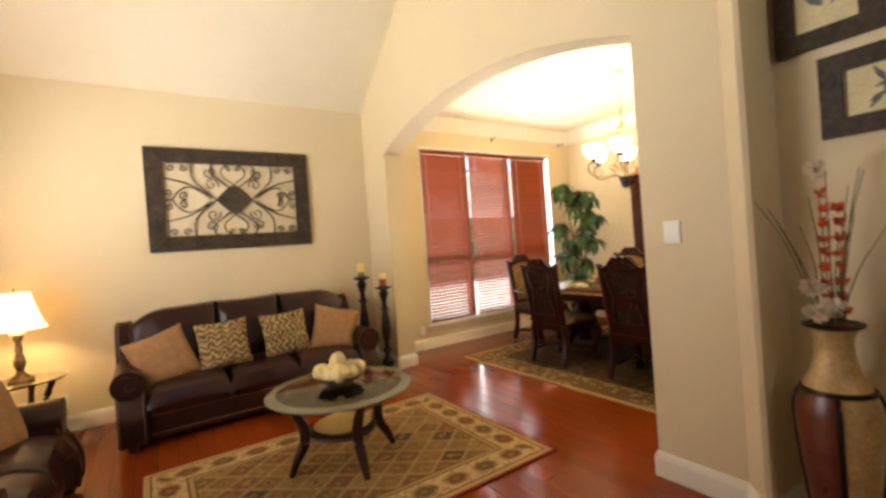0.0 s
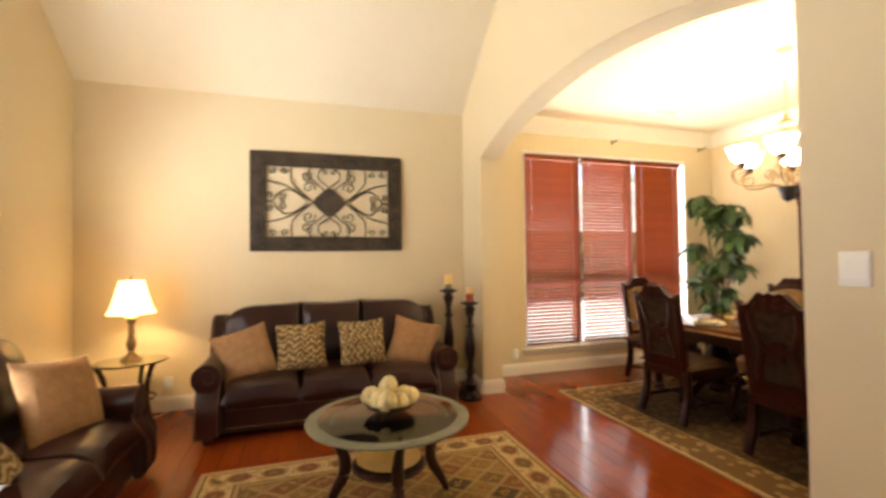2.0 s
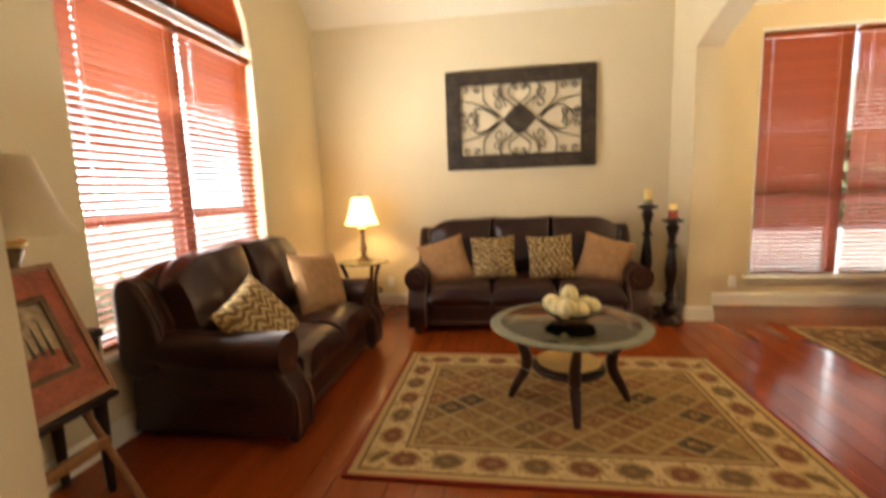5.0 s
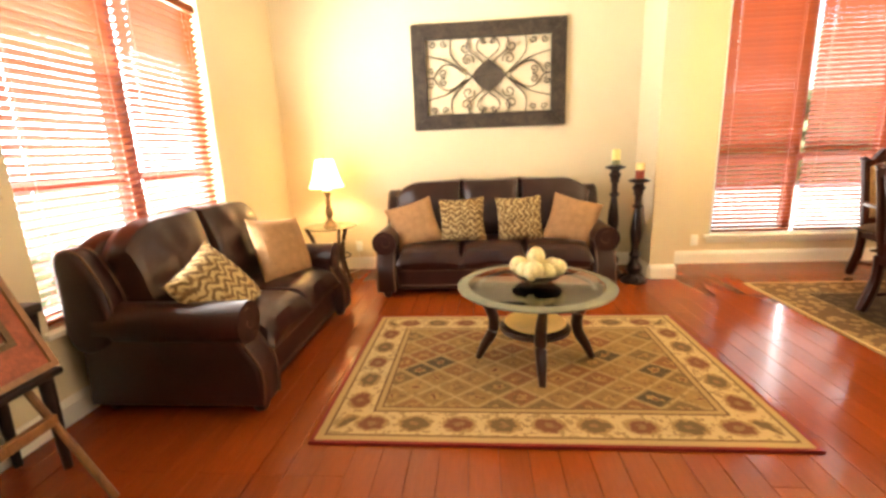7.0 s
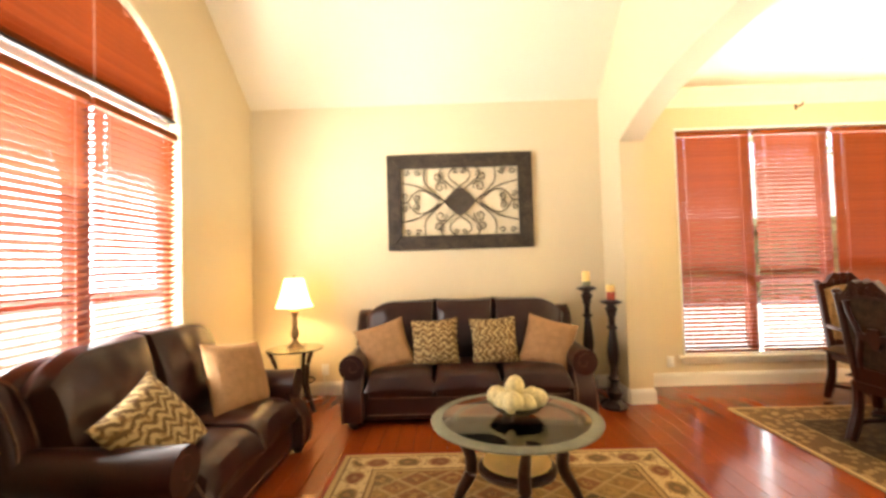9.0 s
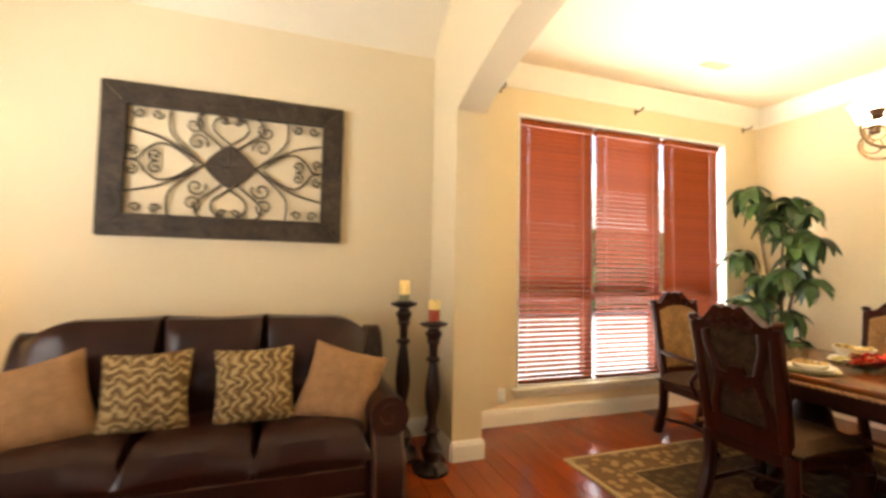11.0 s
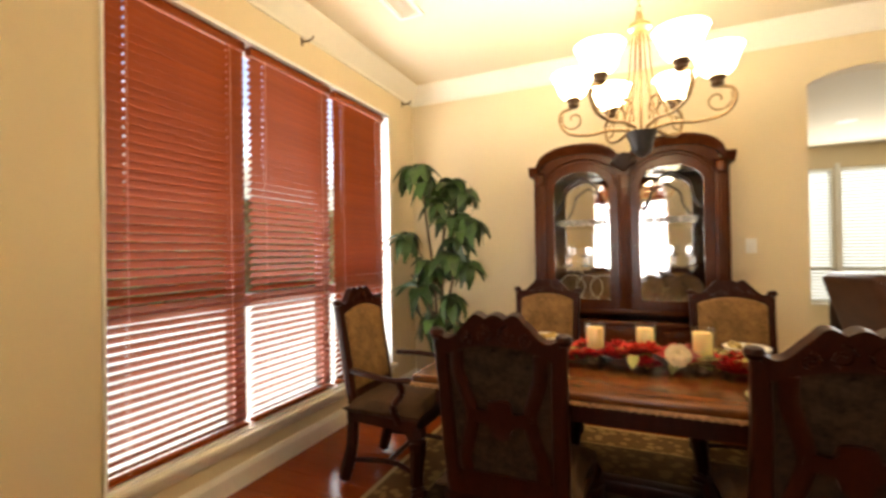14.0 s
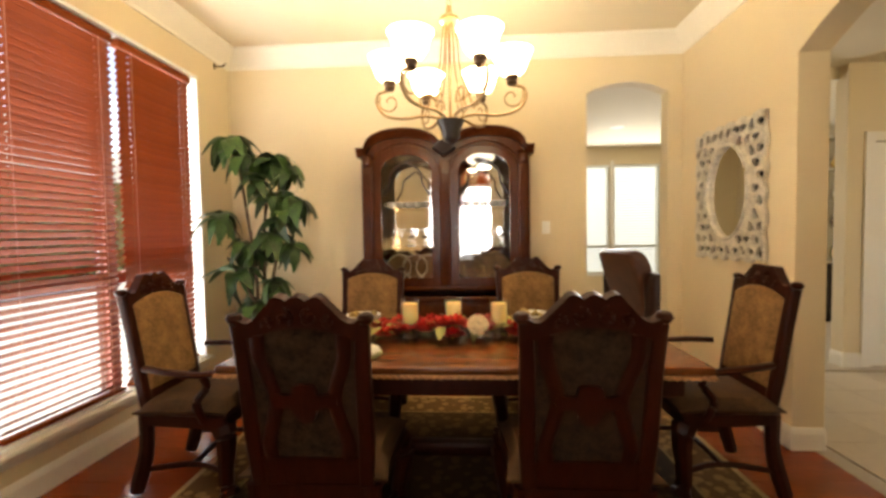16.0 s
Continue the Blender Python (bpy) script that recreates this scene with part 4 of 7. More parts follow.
def table_lamp(place, h, r, shade_mat, label, lit):
    th = thing("table_lamp", place, label, "lamp", "table lamps")
    s0 = h * 0.57
    prof = [(0.075, 0), (0.078, 0.012), (0.055, 0.022), (0.05, 0.035), (0.03, 0.05), (0.022, 0.075), (0.034, 0.10), (0.038, 0.125), (0.03, 0.16), (0.019, 0.19), (0.027, 0.21), (0.022, 0.225), (0.017, 0.26), (0.028, 0.285), (0.036, 0.30), (0.02, 0.315), (0.012, 0.34)]
    k = (s0 - 0.01) / 0.34
    part("base", lathe(bmesh.new(), [(q, z * k) for q, z in prof], 22), LAMPMETAL, th)
    part("collar", lathe(bmesh.new(), [(0.012, 0), (0.045, 0.004), (0.05, 0.02), (0.03, 0.035), (0.012, 0.04)], 20, (0, 0, s0 - 0.045)), CREAM, th, "pale ceramic collar")
    b = bmesh.new()
    s1 = h * 0.965
    outer = []
    for i in range(11):
        u = i / 10
        outer.append((r * (1 - 0.50 * u ** 0.72), s0 + (s1 - s0) * u))
    ring = lambda q, z: [b.verts.new((q * math.cos(2 * math.pi * i / 36), q * math.sin(2 * math.pi * i / 36), z)) for i in range(36)]
    rings = [ring(q, z) for q, z in outer]
    for lo, hi in zip(rings, rings[1:]):
        for i in range(36):
            b.faces.new((lo[i], lo[(i + 1) % 36], hi[(i + 1) % 36], hi[i]))
    bmesh.ops.solidify(b, geom=b.faces[:], thickness=0.003)
    part("shade", b, shade_mat, th)
    b = bmesh.new()
    tube(b, [(0, 0, s0 - 0.02), (0, 0, s1 + 0.005)], 0.004, 6)
    tube(b, [(-r * 0.49, 0, s1 - 0.004), (r * 0.49, 0, s1 - 0.004)], 0.003, 6)
    part("harp", b, LAMPMETAL, th)
    part("finial", lathe(bmesh.new(), [(0.004, 0), (0.012, 0.008), (0.014, 0.018), (0.006, 0.028), (0.008, 0.034), (0.0, 0.042)], 12, (0, 0, s1)), LAMPMETAL, th)
    return th


end_table((0.08, 4.80, 0), "small round glass end table with curved dark legs in the corner")
table_lamp((0.08, 4.80, 0.565), 0.69, 0.175, SHADE, "lit table lamp with a cream bell shade on the end table", True)
bulb("lamp_bulb", (0.08, 4.80, 1.10), 14, 0.035, (1.0, 0.68, 0.32))

cord = thing("power_cord", (0.25, BACK, 0.0), "thin white lamp cord plugged into the outlet beside the sofa", "cord")
part("plug", boxed(-0.014, 0.014, -0.042, -0.012, 0.226, 0.254, bevel=0.004), PLATE, cord)
part("cable", tube(bmesh.new(), smooth_path([(0.0, -0.04, 0.235), (0.004, -0.05, 0.17), (0.012, -0.045, 0.06), (0.0, -0.07, 0.006), (-0.06, -0.16, 0.004), (-0.14, -0.26, 0.004)], 5), 0.0035, 6), PLATE, cord)

# ---- iron wall panel ----
def spiral(cx, cz, r, start, turns, way=1, n=16):
    """A scroll that winds in from the angle start."""
    out = []
    for i in range(n + 1):
        u = i / n
        q = r * (1 - 0.82 * u)
        a = radians(start) + way * u * turns * 2 * math.pi
        out.append((cx + q * math.cos(a), 0, cz + q * math.sin(a)))
    return out


PX, PZ, PW2, PH2 = 1.713, 1.983, 0.762, 0.503
th = thing("wall_art", (PX, BACK, PZ), "large distressed black wooden frame with wrought iron scrollwork over the sofa", "wall art")
f = 0.148
for nm, loop in (("frame_top", [(-PW2, PH2), (PW2, PH2), (PW2 - f, PH2 - f), (-PW2 + f, PH2 - f)]), ("frame_bottom", [(-PW2, -PH2), (PW2, -PH2), (PW2 - f, -PH2 + f), (-PW2 + f, -PH2 + f)]),
                 ("frame_side", [(-PW2, -PH2 + 0.001), (-PW2, PH2 - 0.001), (-PW2 + f, PH2 - f - 0.001), (-PW2 + f, -PH2 + f + 0.001)]), ("frame_side", [(PW2, -PH2 + 0.001), (PW2, PH2 - 0.001), (PW2 - f, PH2 - f - 0.001), (PW2 - f, -PH2 + f + 0.001)])):
    b = prism(bmesh.new(), [loop], "y", -0.045, -0.003)
    bmesh.ops.bevel(b, geom=b.edges[:], offset=0.006, segments=2, affect='EDGES')
    part(nm, b, FRAMEWOOD, th)
quarter = [
    smooth_path([(0.16, 0, 0.0), (0.24, 0, 0.05), (0.33, 0, 0.11), (0.45, 0, 0.17), (0.625, 0, 0.215)], 6),
    smooth_path([(0.20, 0, 0.03), (0.28, 0, 0.10), (0.37, 0, 0.20), (0.385, 0, 0.29), (0.375, 0, 0.365)], 6),
    smooth_path([(0.05, 0, 0.13), (0.12, 0, 0.19), (0.20, 0, 0.26), (0.21, 0, 0.33), (0.17, 0, 0.37)], 6),
    spiral(0.21, 0.155, 0.068, 200, 1.3, -1), spiral(0.235, 0.275, 0.06, 120, 1.3, 1),
    spiral(0.455, 0.325, 0.036, 180, 1.2, 1), spiral(0.565, 0.325, 0.036, 0, 1.2, -1),
    spiral(0.46, 0.045, 0.044, 250, 1.3, 1), spiral(0.60, 0.07, 0.036, 260, 1.2, -1), spiral(0.045, 0.335, 0.03, 200, 1.2, 1),
    smooth_path([(0.22, 0, 0.01), (0.34, 0, 0.10), (0.44, 0, 0.125), (0.52, 0, 0.07), (0.56, 0, 0.012), (0.625, 0, 0.0)], 6),
    smooth_path([(0.0, 0, 0.16), (0.10, 0, 0.24), (0.11, 0, 0.31), (0.06, 0, 0.365)], 5),
]
for sx in (1, -1):
    for sz in (1, -1):
        b = bmesh.new()
        for path in quarter:
            tube(b, [(p[0] * sx * 0.975, -0.02, p[2] * sz * 0.975) for p in path], 0.0068, 6)
        part("scrollwork", b, IRON, th)
b = prism(bmesh.new(), [smooth_outline([(0.158, 0), (0.098, 0.082), (0, 0.150), (-0.098, 0.082), (-0.158, 0), (-0.098, -0.082), (0, -0.150), (0.098, -0.082)], 4)], "y", -0.032, -0.012)
for k in range(4):
    a = math.pi / 4 + k * math.pi / 2
    tube(b, [(p[0], -0.034, p[2]) for p in spiral(0.06 * math.cos(a), 0.06 * math.sin(a), 0.035, 0, 1.0)], 0.006, 6)
tube(b, [(-0.13, -0.034, 0), (0.13, -0.034, 0)], 0.007, 6)
tube(b, [(0, -0.034, -0.13), (0, -0.034, 0.13)], 0.007, 6)
part("medallion", b, IRON, th)

# ---- floor candle stands ----
def candle_stand(place, h, wax, label):
    th = thing("candle_stand", place, label, "candle holder", "floor candle stands")
    prof = [(0.085, 0.0), (0.088, 0.02), (0.07, 0.035), (0.055, 0.05), (0.04, 0.08), (0.05, 0.11), (0.055, 0.15), (0.03, 0.20), (0.026, 0.24), (0.042, 0.27), (0.028, 0.30), (0.024, 0.36), (0.034, 0.42), (0.04, 0.50), (0.033, 0.60), (0.024, 0.68), (0.02, 0.72), (0.034, 0.735), (0.036, 0.75), (0.02, 0.765), (0.022, 0.84), (0.034, 0.86), (0.03, 0.875), (0.038, 0.90), (0.045, 0.92), (0.03, 0.94), (0.028, 0.955), (0.068, 0.975), (0.073, 0.985), (0.068, 0.99), (0.045, 0.992), (0.045, 1.0)]
    part("stem", lathe(bmesh.new(), [(r * 1.3, z * h) for r, z in prof], 20), BLACKWOOD, th)
    for k in range(3):
        a = radians(30 + 120 * k)
        part("foot", tube(bmesh.new(), smooth_path([(0.05 * math.cos(a), 0.05 * math.sin(a), 0.06), (0.095 * math.cos(a), 0.095 * math.sin(a), 0.05), (0.12 * math.cos(a), 0.12 * math.sin(a), 0.015)], 4), 0.014, 8), BLACKWOOD, th)
    c = thing("pillar_candle", (place[0], place[1], place[2] + h), wax[2], "candle", "pillar candles")
    z = 0.0
    for nm, hh, m in wax[0]:
        b = lathe(bmesh.new(), [(0.0, z), (0.036, z), (0.0375, z + 0.004), (0.0375, z + hh), (0.0, z + hh)] if m is RUSTWAX else [(0.0, z), (0.036, z), (0.037, z + 0.003), (0.037, z + hh - 0.006), (0.033, z + hh), (0.028, z + hh - 0.008), (0.0, z + hh - 0.012)], 22)
        part(nm, b, m, c)
        z += hh
    part("wick", tube(bmesh.new(), [(0, 0, z - 0.012), (0.002, 0, z + 0.006)], 0.0015, 5), BLACKWOOD, c)


candle_stand((2.89, 4.83, 0), 1.075, ([("wax_base", 0.045, mat("sage_wax", (0.22, 0.20, 0.10), 0.5, vary=0.4, scale=20)), ("wax_top", 0.10, CREAM)], 0, "cream pillar candle with a leafy base on a stand"), "tall dark turned wooden candle stand beside the arch")
candle_stand((3.03, 4.585, 0), 0.96, ([("wax_base", 0.075, RUSTWAX), ("wax_top", 0.06, CREAM)], 0, "cream and rust-red pillar candle on a stand"), "shorter dark turned wooden candle stand beside the arch")

# ---- easel with a painting, second lamp ----
th = thing("console_table", (-0.33, 1.80, 0), "small dark wooden console behind the easel", "table")
part("tabletop", boxed(-0.155, 0.155, -0.25, 0.25, 0.71, 0.75, bevel=0.008), BLACKWOOD, th)
for sx in (-1, 1):
    for sy in (-1, 1):
        part("leg", lathe(bmesh.new(), [(0.016, 0), (0.022, 0.2), (0.028, 0.45), (0.022, 0.60), (0.03, 0.71)], 12, (sx * 0.12, sy * 0.215, 0)), BLACKWOOD, th)
table_lamp((-0.27, 1.82, 0.75), 0.745, 0.205, SHADE_OFF, "unlit table lamp with a cream bell shade and dark ornate base", False)
EASELWOOD = mat("warm_brown_easel_wood", (0.24, 0.11, 0.04), 0.4, vary=0.3, scale=5, grain=40, stretch=(4, 4, 1))
REDMAT = mat("rust_red_mottled_mat", (0.30, 0.075, 0.035), 0.7, vary=0.45, scale=7, grain=45, bump=0.1)
CANVAS = mat("painted_landscape", (0.42, 0.22, 0.10), 0.6, vary=0.6, scale=9, grain=40, bump=0.2, second=(0.62, 0.44, 0.24))
th = thing("easel", (-0.055, 1.65, 0), "wooden display easel holding a framed painting", "easel", turn=92)
for s in (-1, 1):
    part("leg", tube(bmesh.new(), [(s * 0.20, -0.21, 0.005), (s * 0.05, 0.16, 1.12)], 0.014, 8), EASELWOOD, th)
part("rear_leg", tube(bmesh.new(), [(0, 0.105, 0.005), (0, 0.115, 1.0)], 0.012, 8), EASELWOOD, th)
part("crossbar", boxed(-0.16, 0.16, -0.105, -0.075, 0.36, 0.40, bevel=0.004), EASELWOOD, th)
part("ledge", boxed(-0.20, 0.20, -0.13, -0.01, 0.545, 0.57, bevel=0.005), BLACKWOOD, th)
pt = thing("framed_painting", (0, 0, 0), "landscape painting with a wide rust-red mat on an easel", "painting")
pt.matrix_basis = th.matrix_basis @ pose(0, -0.105, 0.572, -22, 0, 0)
w, h = 0.20, 0.53
part("frame", prism(bmesh.new(), [rect(-w, w, 0, h), rect(-w + 0.022, w - 0.022, 0.022, h - 0.022)], "y", -0.018, 0.012), EASELWOOD, pt)
part("mat_board", prism(bmesh.new(), [rect(-w + 0.022, w - 0.022, 0.022, h - 0.022), rect(-0.10, 0.10, 0.14, h - 0.13)], "y", -0.008, 0.006), REDMAT, pt)
part("inner_frame", prism(bmesh.new(), [rect(-0.118, 0.118, 0.122, h - 0.112), rect(-0.096, 0.096, 0.144, h - 0.134)], "y", -0.016, -0.009), BRONZE, pt)
part("canvas", boxed(-0.10, 0.10, -0.004, 0.004, 0.14, h - 0.13), CANVAS, pt)
DARKGREEN = mat("dark_painted_trees", (0.05, 0.04, 0.02), 0.7, vary=0.4)
b = bmesh.new()
for u, z0_, hh in ((0.03, 0.21, 0.11), (0.06, 0.20, 0.13), (0.0, 0.21, 0.07)):
    prism(b, [[(u - 0.007, z0_), (u + 0.007, z0_), (u + 0.002, z0_ + hh), (u - 0.001, z0_ + hh)]], "y", -0.0062, -0.0042)
part("painted_trees", b, DARKGREEN, pt)
b = prism(bmesh.new(), [smooth_outline([(-0.09, 0.15), (0.09, 0.15), (0.09, 0.21), (0.03, 0.23), (-0.04, 0.21), (-0.09, 0.25)], 4)], "y", -0.0056, -0.0042)
part("painted_field", b, REDMAT, pt)

# ---- entry: framed art and a floor vase ----
def framed_art(place, w, h, label):
    th = thing("framed_art", place, label, "picture", "entry pictures", -90)
    f = 0.075
    part("frame", prism(bmesh.new(), [rect(-w / 2, w / 2, -h / 2, h / 2), rect(-w / 2 + f, w / 2 - f, -h / 2 + f, h / 2 - f)], "y", -0.035, -0.002), FRAMEWOOD, th)
    part("print", boxed(-w / 2 + f, w / 2 - f, -0.012, -0.004, -h / 2 + f, h / 2 - f), mat("aged_cream_print", (0.66, 0.56, 0.32), 0.7, vary=0.15, scale=8), th)
    rr = random.Random(int(h * 1000 + place[2] * 100))
    ink = mat("grey_blue_ink", (0.16, 0.15, 0.16), 0.7, vary=0.5, scale=30)
    for k in range(9):
        b = bmesh.new()
        cx, cz = rr.uniform(-0.05, 0.05), rr.uniform(-0.05, 0.06)
        a, l = rr.uniform(0, 3.14), rr.uniform(0.03, 0.06)
        dx, dz = math.cos(a) * l, math.sin(a) * l
        prism(b, [[(cx - dx, cz - dz), (cx + dz * 0.25, cz - dx * 0.25), (cx + dx, cz + dz), (cx - dz * 0.25, cz + dx * 0.25)]], "y", -0.0145 - 0.0002 * k, -0.0125)
        part("painted_petal", b, ink, th)
    return th


framed_art((3.379, 0.85, 2.28), 0.36, 0.42, "dark framed botanical print on the entry wall")
framed_art((3.379, 0.684, 1.845), 0.40, 0.34, "dark framed botanical print hung lower on the entry wall")
VASE1 = mat("brown_red_vase_glaze", (0.13, 0.035, 0.02), 0.3, vary=0.4, scale=9, bump=0.2)
VASE2 = mat("gold_crackle_glaze", (0.50, 0.34, 0.14), 0.35, vary=0.3, scale=14, bump=0.3)
th = thing("floor_vase", (3.175, 0.845, 0), "tall floor vase with brown and gold glaze holding dried stems", "vase")
prof = [(0.08, 0.0), (0.085, 0.01), (0.098, 0.15), (0.125, 0.38), (0.138, 0.54), (0.135, 0.60), (0.118, 0.655)]
b = lathe(bmesh.new(), prof, 24)
for i, fce in enumerate(b.faces):
    c = fce.calc_center_median()
    fce.material_index = 1 if int((math.atan2(c.y, c.x) + math.pi) / (2 * math.pi) * 4 + 0.8333) % 2 else 0
part("body", b, [VASE1, VASE2], th)
for k in range(4):
    a = radians(15 + 90 * k)
    part("stripe", tube(bmesh.new(), smooth_path([((r + 0.001) * math.cos(a), (r + 0.001) * math.sin(a), z) for r, z in prof[1:]], 4), 0.011, 6), BLACKWOOD, th, "raised near-black stripe")
part("band", lathe(bmesh.new(), [(0.118, 0.655), (0.123, 0.66), (0.121, 0.672), (0.11, 0.676)], 24), BLACKWOOD, th)
part("neck", lathe(bmesh.new(), [(0.11, 0.676), (0.08, 0.73), (0.062, 0.80), (0.06, 0.86), (0.075, 0.905)], 24), VASE2, th)
part("rim", lathe(bmesh.new(), [(0.075, 0.905), (0.095, 0.915), (0.10, 0.925), (0.085, 0.93), (0.07, 0.92)], 24), BLACKWOOD, th)
RED = mat("orange_red_petal", (0.62, 0.085, 0.03), 0.6, vary=0.3, scale=25)
PALE = mat("pale_dried_flower", (0.72, 0.60, 0.46), 0.8, vary=0.15, scale=30)
STEM = mat("dry_brown_stem", (0.16, 0.10, 0.045), 0.8, vary=0.4, scale=30)
GREENSTEM = mat("olive_stem", (0.12, 0.11, 0.04), 0.8, vary=0.4, scale=30)
fl = thing("dried_flowers", (3.175, 0.845, 0.88), "spray of red and cream dried flowers and reeds in a vase", "flowers")
rr = random.Random(5)
for k in range(16):
    a, lean, l = rr.uniform(0, 6.28), rr.uniform(0.05, 0.28), rr.uniform(0.40, 0.68)
    p = smooth_path([(0.03 * math.cos(a), 0.03 * math.sin(a), -0.2), (0.045 * math.cos(a), 0.045 * math.sin(a), 0.05), (lean * 0.5 * math.cos(a), lean * 0.5 * math.sin(a), l * 0.6), (min(0.14, lean * math.cos(a)), lean * math.sin(a), l)], 4)
    part("stem", tube(bmesh.new(), p, [0.004 - 0.0025 * i / (len(p) - 1) for i in range(len(p))], 5), STEM if k % 2 else GREENSTEM, fl)


def petals(b, c, r, n, rr):
    for q in range(n):
        d = Vector((rr.gauss(0, 1), rr.gauss(0, 1), rr.gauss(0, 1))).normalized()
        s = d.orthogonal().normalized() * r * 0.5
        m = Vector(c) + d * r * 0.55
        e = Vector(c) + d * r + d.orthogonal().cross(d) * r * 0.3
        vs = [b.verts.new(v) for v in (Vector(c), m + s, e, m - s)]
        b.faces.new((vs[0], vs[1], vs[2]))
        b.faces.new((vs[0], vs[2], vs[3]))


for k, (dx, dy) in enumerate(((-0.03, 0.0), (0.0, -0.04))):
    for q in range(9):
        b = bmesh.new()
        petals(b, (dx + 0.012 * math.sin(q * 2), dy, 0.10 + 0.058 * q - 0.06 * k), 0.026, 12, rr)
        part("red_bloom", b, RED, fl)
for c in ((-0.09, 0.03, 0.20), (-0.06, -0.03, 0.12), (-0.10, 0.02, 0.10), (-0.03, 0.01, 0.66)):
    b = bmesh.new()
    petals(b, c, 0.045, 26, rr)
    part("pale_bloom", b, PALE, fl)

# ---- dining chairs ----
SEATFAB = mat("gold_brown_damask", (0.19, 0.098, 0.036), 0.85, vary=0.35, scale=14, grain=60, bump=0.5, second=(0.29, 0.165, 0.065), spec=0.1)
SEATBROWN = mat("brown_damask_seat", (0.050, 0.025, 0.011), 0.8, vary=0.35, scale=14, grain=60, bump=0.5, second=(0.085, 0.045, 0.02), spec=0.15)
BACKFAB = mat("brown_damask_back", (0.026, 0.014, 0.0075), 0.9, vary=0.45, scale=22, grain=60, bump=0.6, second=(0.060, 0.036, 0.021), spec=0.05)
CHAIRWOOD = mat("dark_cherry_chair_wood", (0.029, 0.0058, 0.0020), 0.33, vary=0.3, scale=5, grain=30, bump=0.06, stretch=(5, 5, 1), coat=0.0, spec=0.15)


def crest_line(u):
    """Height of the crest rail's top at u from -1 to 1."""
    a = abs(u)
    f = min(1.0, max(0.0, (0.80 - a) / 0.46))
    bump = 0.078 * f * f * (3 - 2 * f)
    scallop = 0.016 * abs(math.cos(a * math.pi / 0.30)) if a < 0.45 else 0.0
    horn = 0.020 * max(0.0, (a - 0.84) / 0.16)
    return bump + scallop + horn


def dining_chair(place, turn, arms, label):
    """A chair that faces local -y: its back at y = 0.24."""
    th = thing("dining_chair", place, label, "chair", "chairs round the table", turn)
    lean = Matrix.Translation((0, 0.20, 0.46)) @ Euler((radians(-9), 0, 0)).to_matrix().to_4x4()
    wt, wb, hb = 0.225, 0.202, 0.575
    for s in (-1, 1):
        b = bmesh.new()
        soft_prism(b, [(s * (wb - 0.030), -0.06), (s * (wb + 0.022), -0.06), (s * (wb + 0.034), 0.15), (s * (wt + 0.010), 0.40), (s * (wt + 0.016), hb), (s * (wt - 0.034), hb), (s * (wt - 0.042), 0.40), (s * (wb - 0.024), 0.15)], "y", -0.024, 0.024, 0.010)
        bmesh.ops.transform(b, matrix=lean, verts=b.verts[:])
        part("stile", b, CHAIRWOOD, th)
        b = bmesh.new()
        knob = lathe(b, [(0.0, -0.02), (0.022, -0.012), (0.03, 0.004), (0.022, 0.018), (0.0, 0.024)], 12, (0, 0, 0), lean @ Matrix.Translation((s * (wt + 0.004), 0, hb + 0.016)))
        part("finial", b, CHAIRWOOD, th)
    n = 40
    top = [(u * wt, hb + 0.008 + crest_line(u)) for u in [1 - 2 * i / n for i in range(n + 1)]]
    low = [(u * (wt - 0.03), hb - 0.055 + 0.045 * (1 - u * u)) for u in [-1 + 2 * i / 14 for i in range(15)]]
    b = prism(bmesh.new(), [low + top], "y", -0.024, 0.024)
    bmesh.ops.transform(b, matrix=lean, verts=b.verts[:])
    crest = part("crest_rail", b, CHAIRWOOD, th)
    for s in (-1, 1):
        for r, x, z in ((0.035, 0.045, 0.028), (0.026, 0.11, 0.012)):
            for face in (-0.026, 0.026):
                b = tube(bmesh.new(), [(p[0], face, p[2]) for p in spiral(s * x, hb + z, r, 90, 1.2, s, 12)], 0.006, 5)
                bmesh.ops.transform(b, matrix=lean, verts=b.verts[:])
                part("carving", b, CHAIRWOOD, crest)
    b = prism(bmesh.new(), [rect(-wb - 0.01, wb + 0.01, -0.10, 0.07)], "y", -0.02, 0.02)
    bmesh.ops.transform(b, matrix=lean, verts=b.verts[:])
    part("lower_rail", b, CHAIRWOOD, th)
    outline = [(-wb + 0.012, 0.07), (wb - 0.012, 0.07), (wt - 0.03, hb - 0.06)] + [(u * (wt - 0.03), hb - 0.055 + 0.045 * (1 - u * u)) for u in [1 - 2 * i / 10 for i in range(1, 10)]] + [(-wt + 0.03, hb - 0.06)]
    b = bmesh.new()
    rings = [[b.verts.new((u * g, y, 0.31 + (v - 0.31) * g)) for u, v in outline] for g, y in ((1.0, 0.0), (1.0, -0.021), (0.985, -0.027), (0.93, -0.034), (0.80, -0.039))]
    b.faces.new(rings[0])
    for lo, hi in zip(rings, rings[1:]):
        for k in range(len(lo)):
            b.faces.new((lo[k], lo[(k + 1) % len(lo)], hi[(k + 1) % len(lo)], hi[k]))
    b.faces.new(rings[-1][::-1])
    bmesh.ops.recalc_face_normals(b, faces=b.faces[:])
    bmesh.ops.transform(b, matrix=lean, verts=b.verts[:])
    part("back_cushion", b, SEATFAB, th, "gold damask upholstery", smooth=False)
    b = prism(bmesh.new(), [outline], "y", 0.002, 0.010)
    bmesh.ops.transform(b, matrix=lean, verts=b.verts[:])
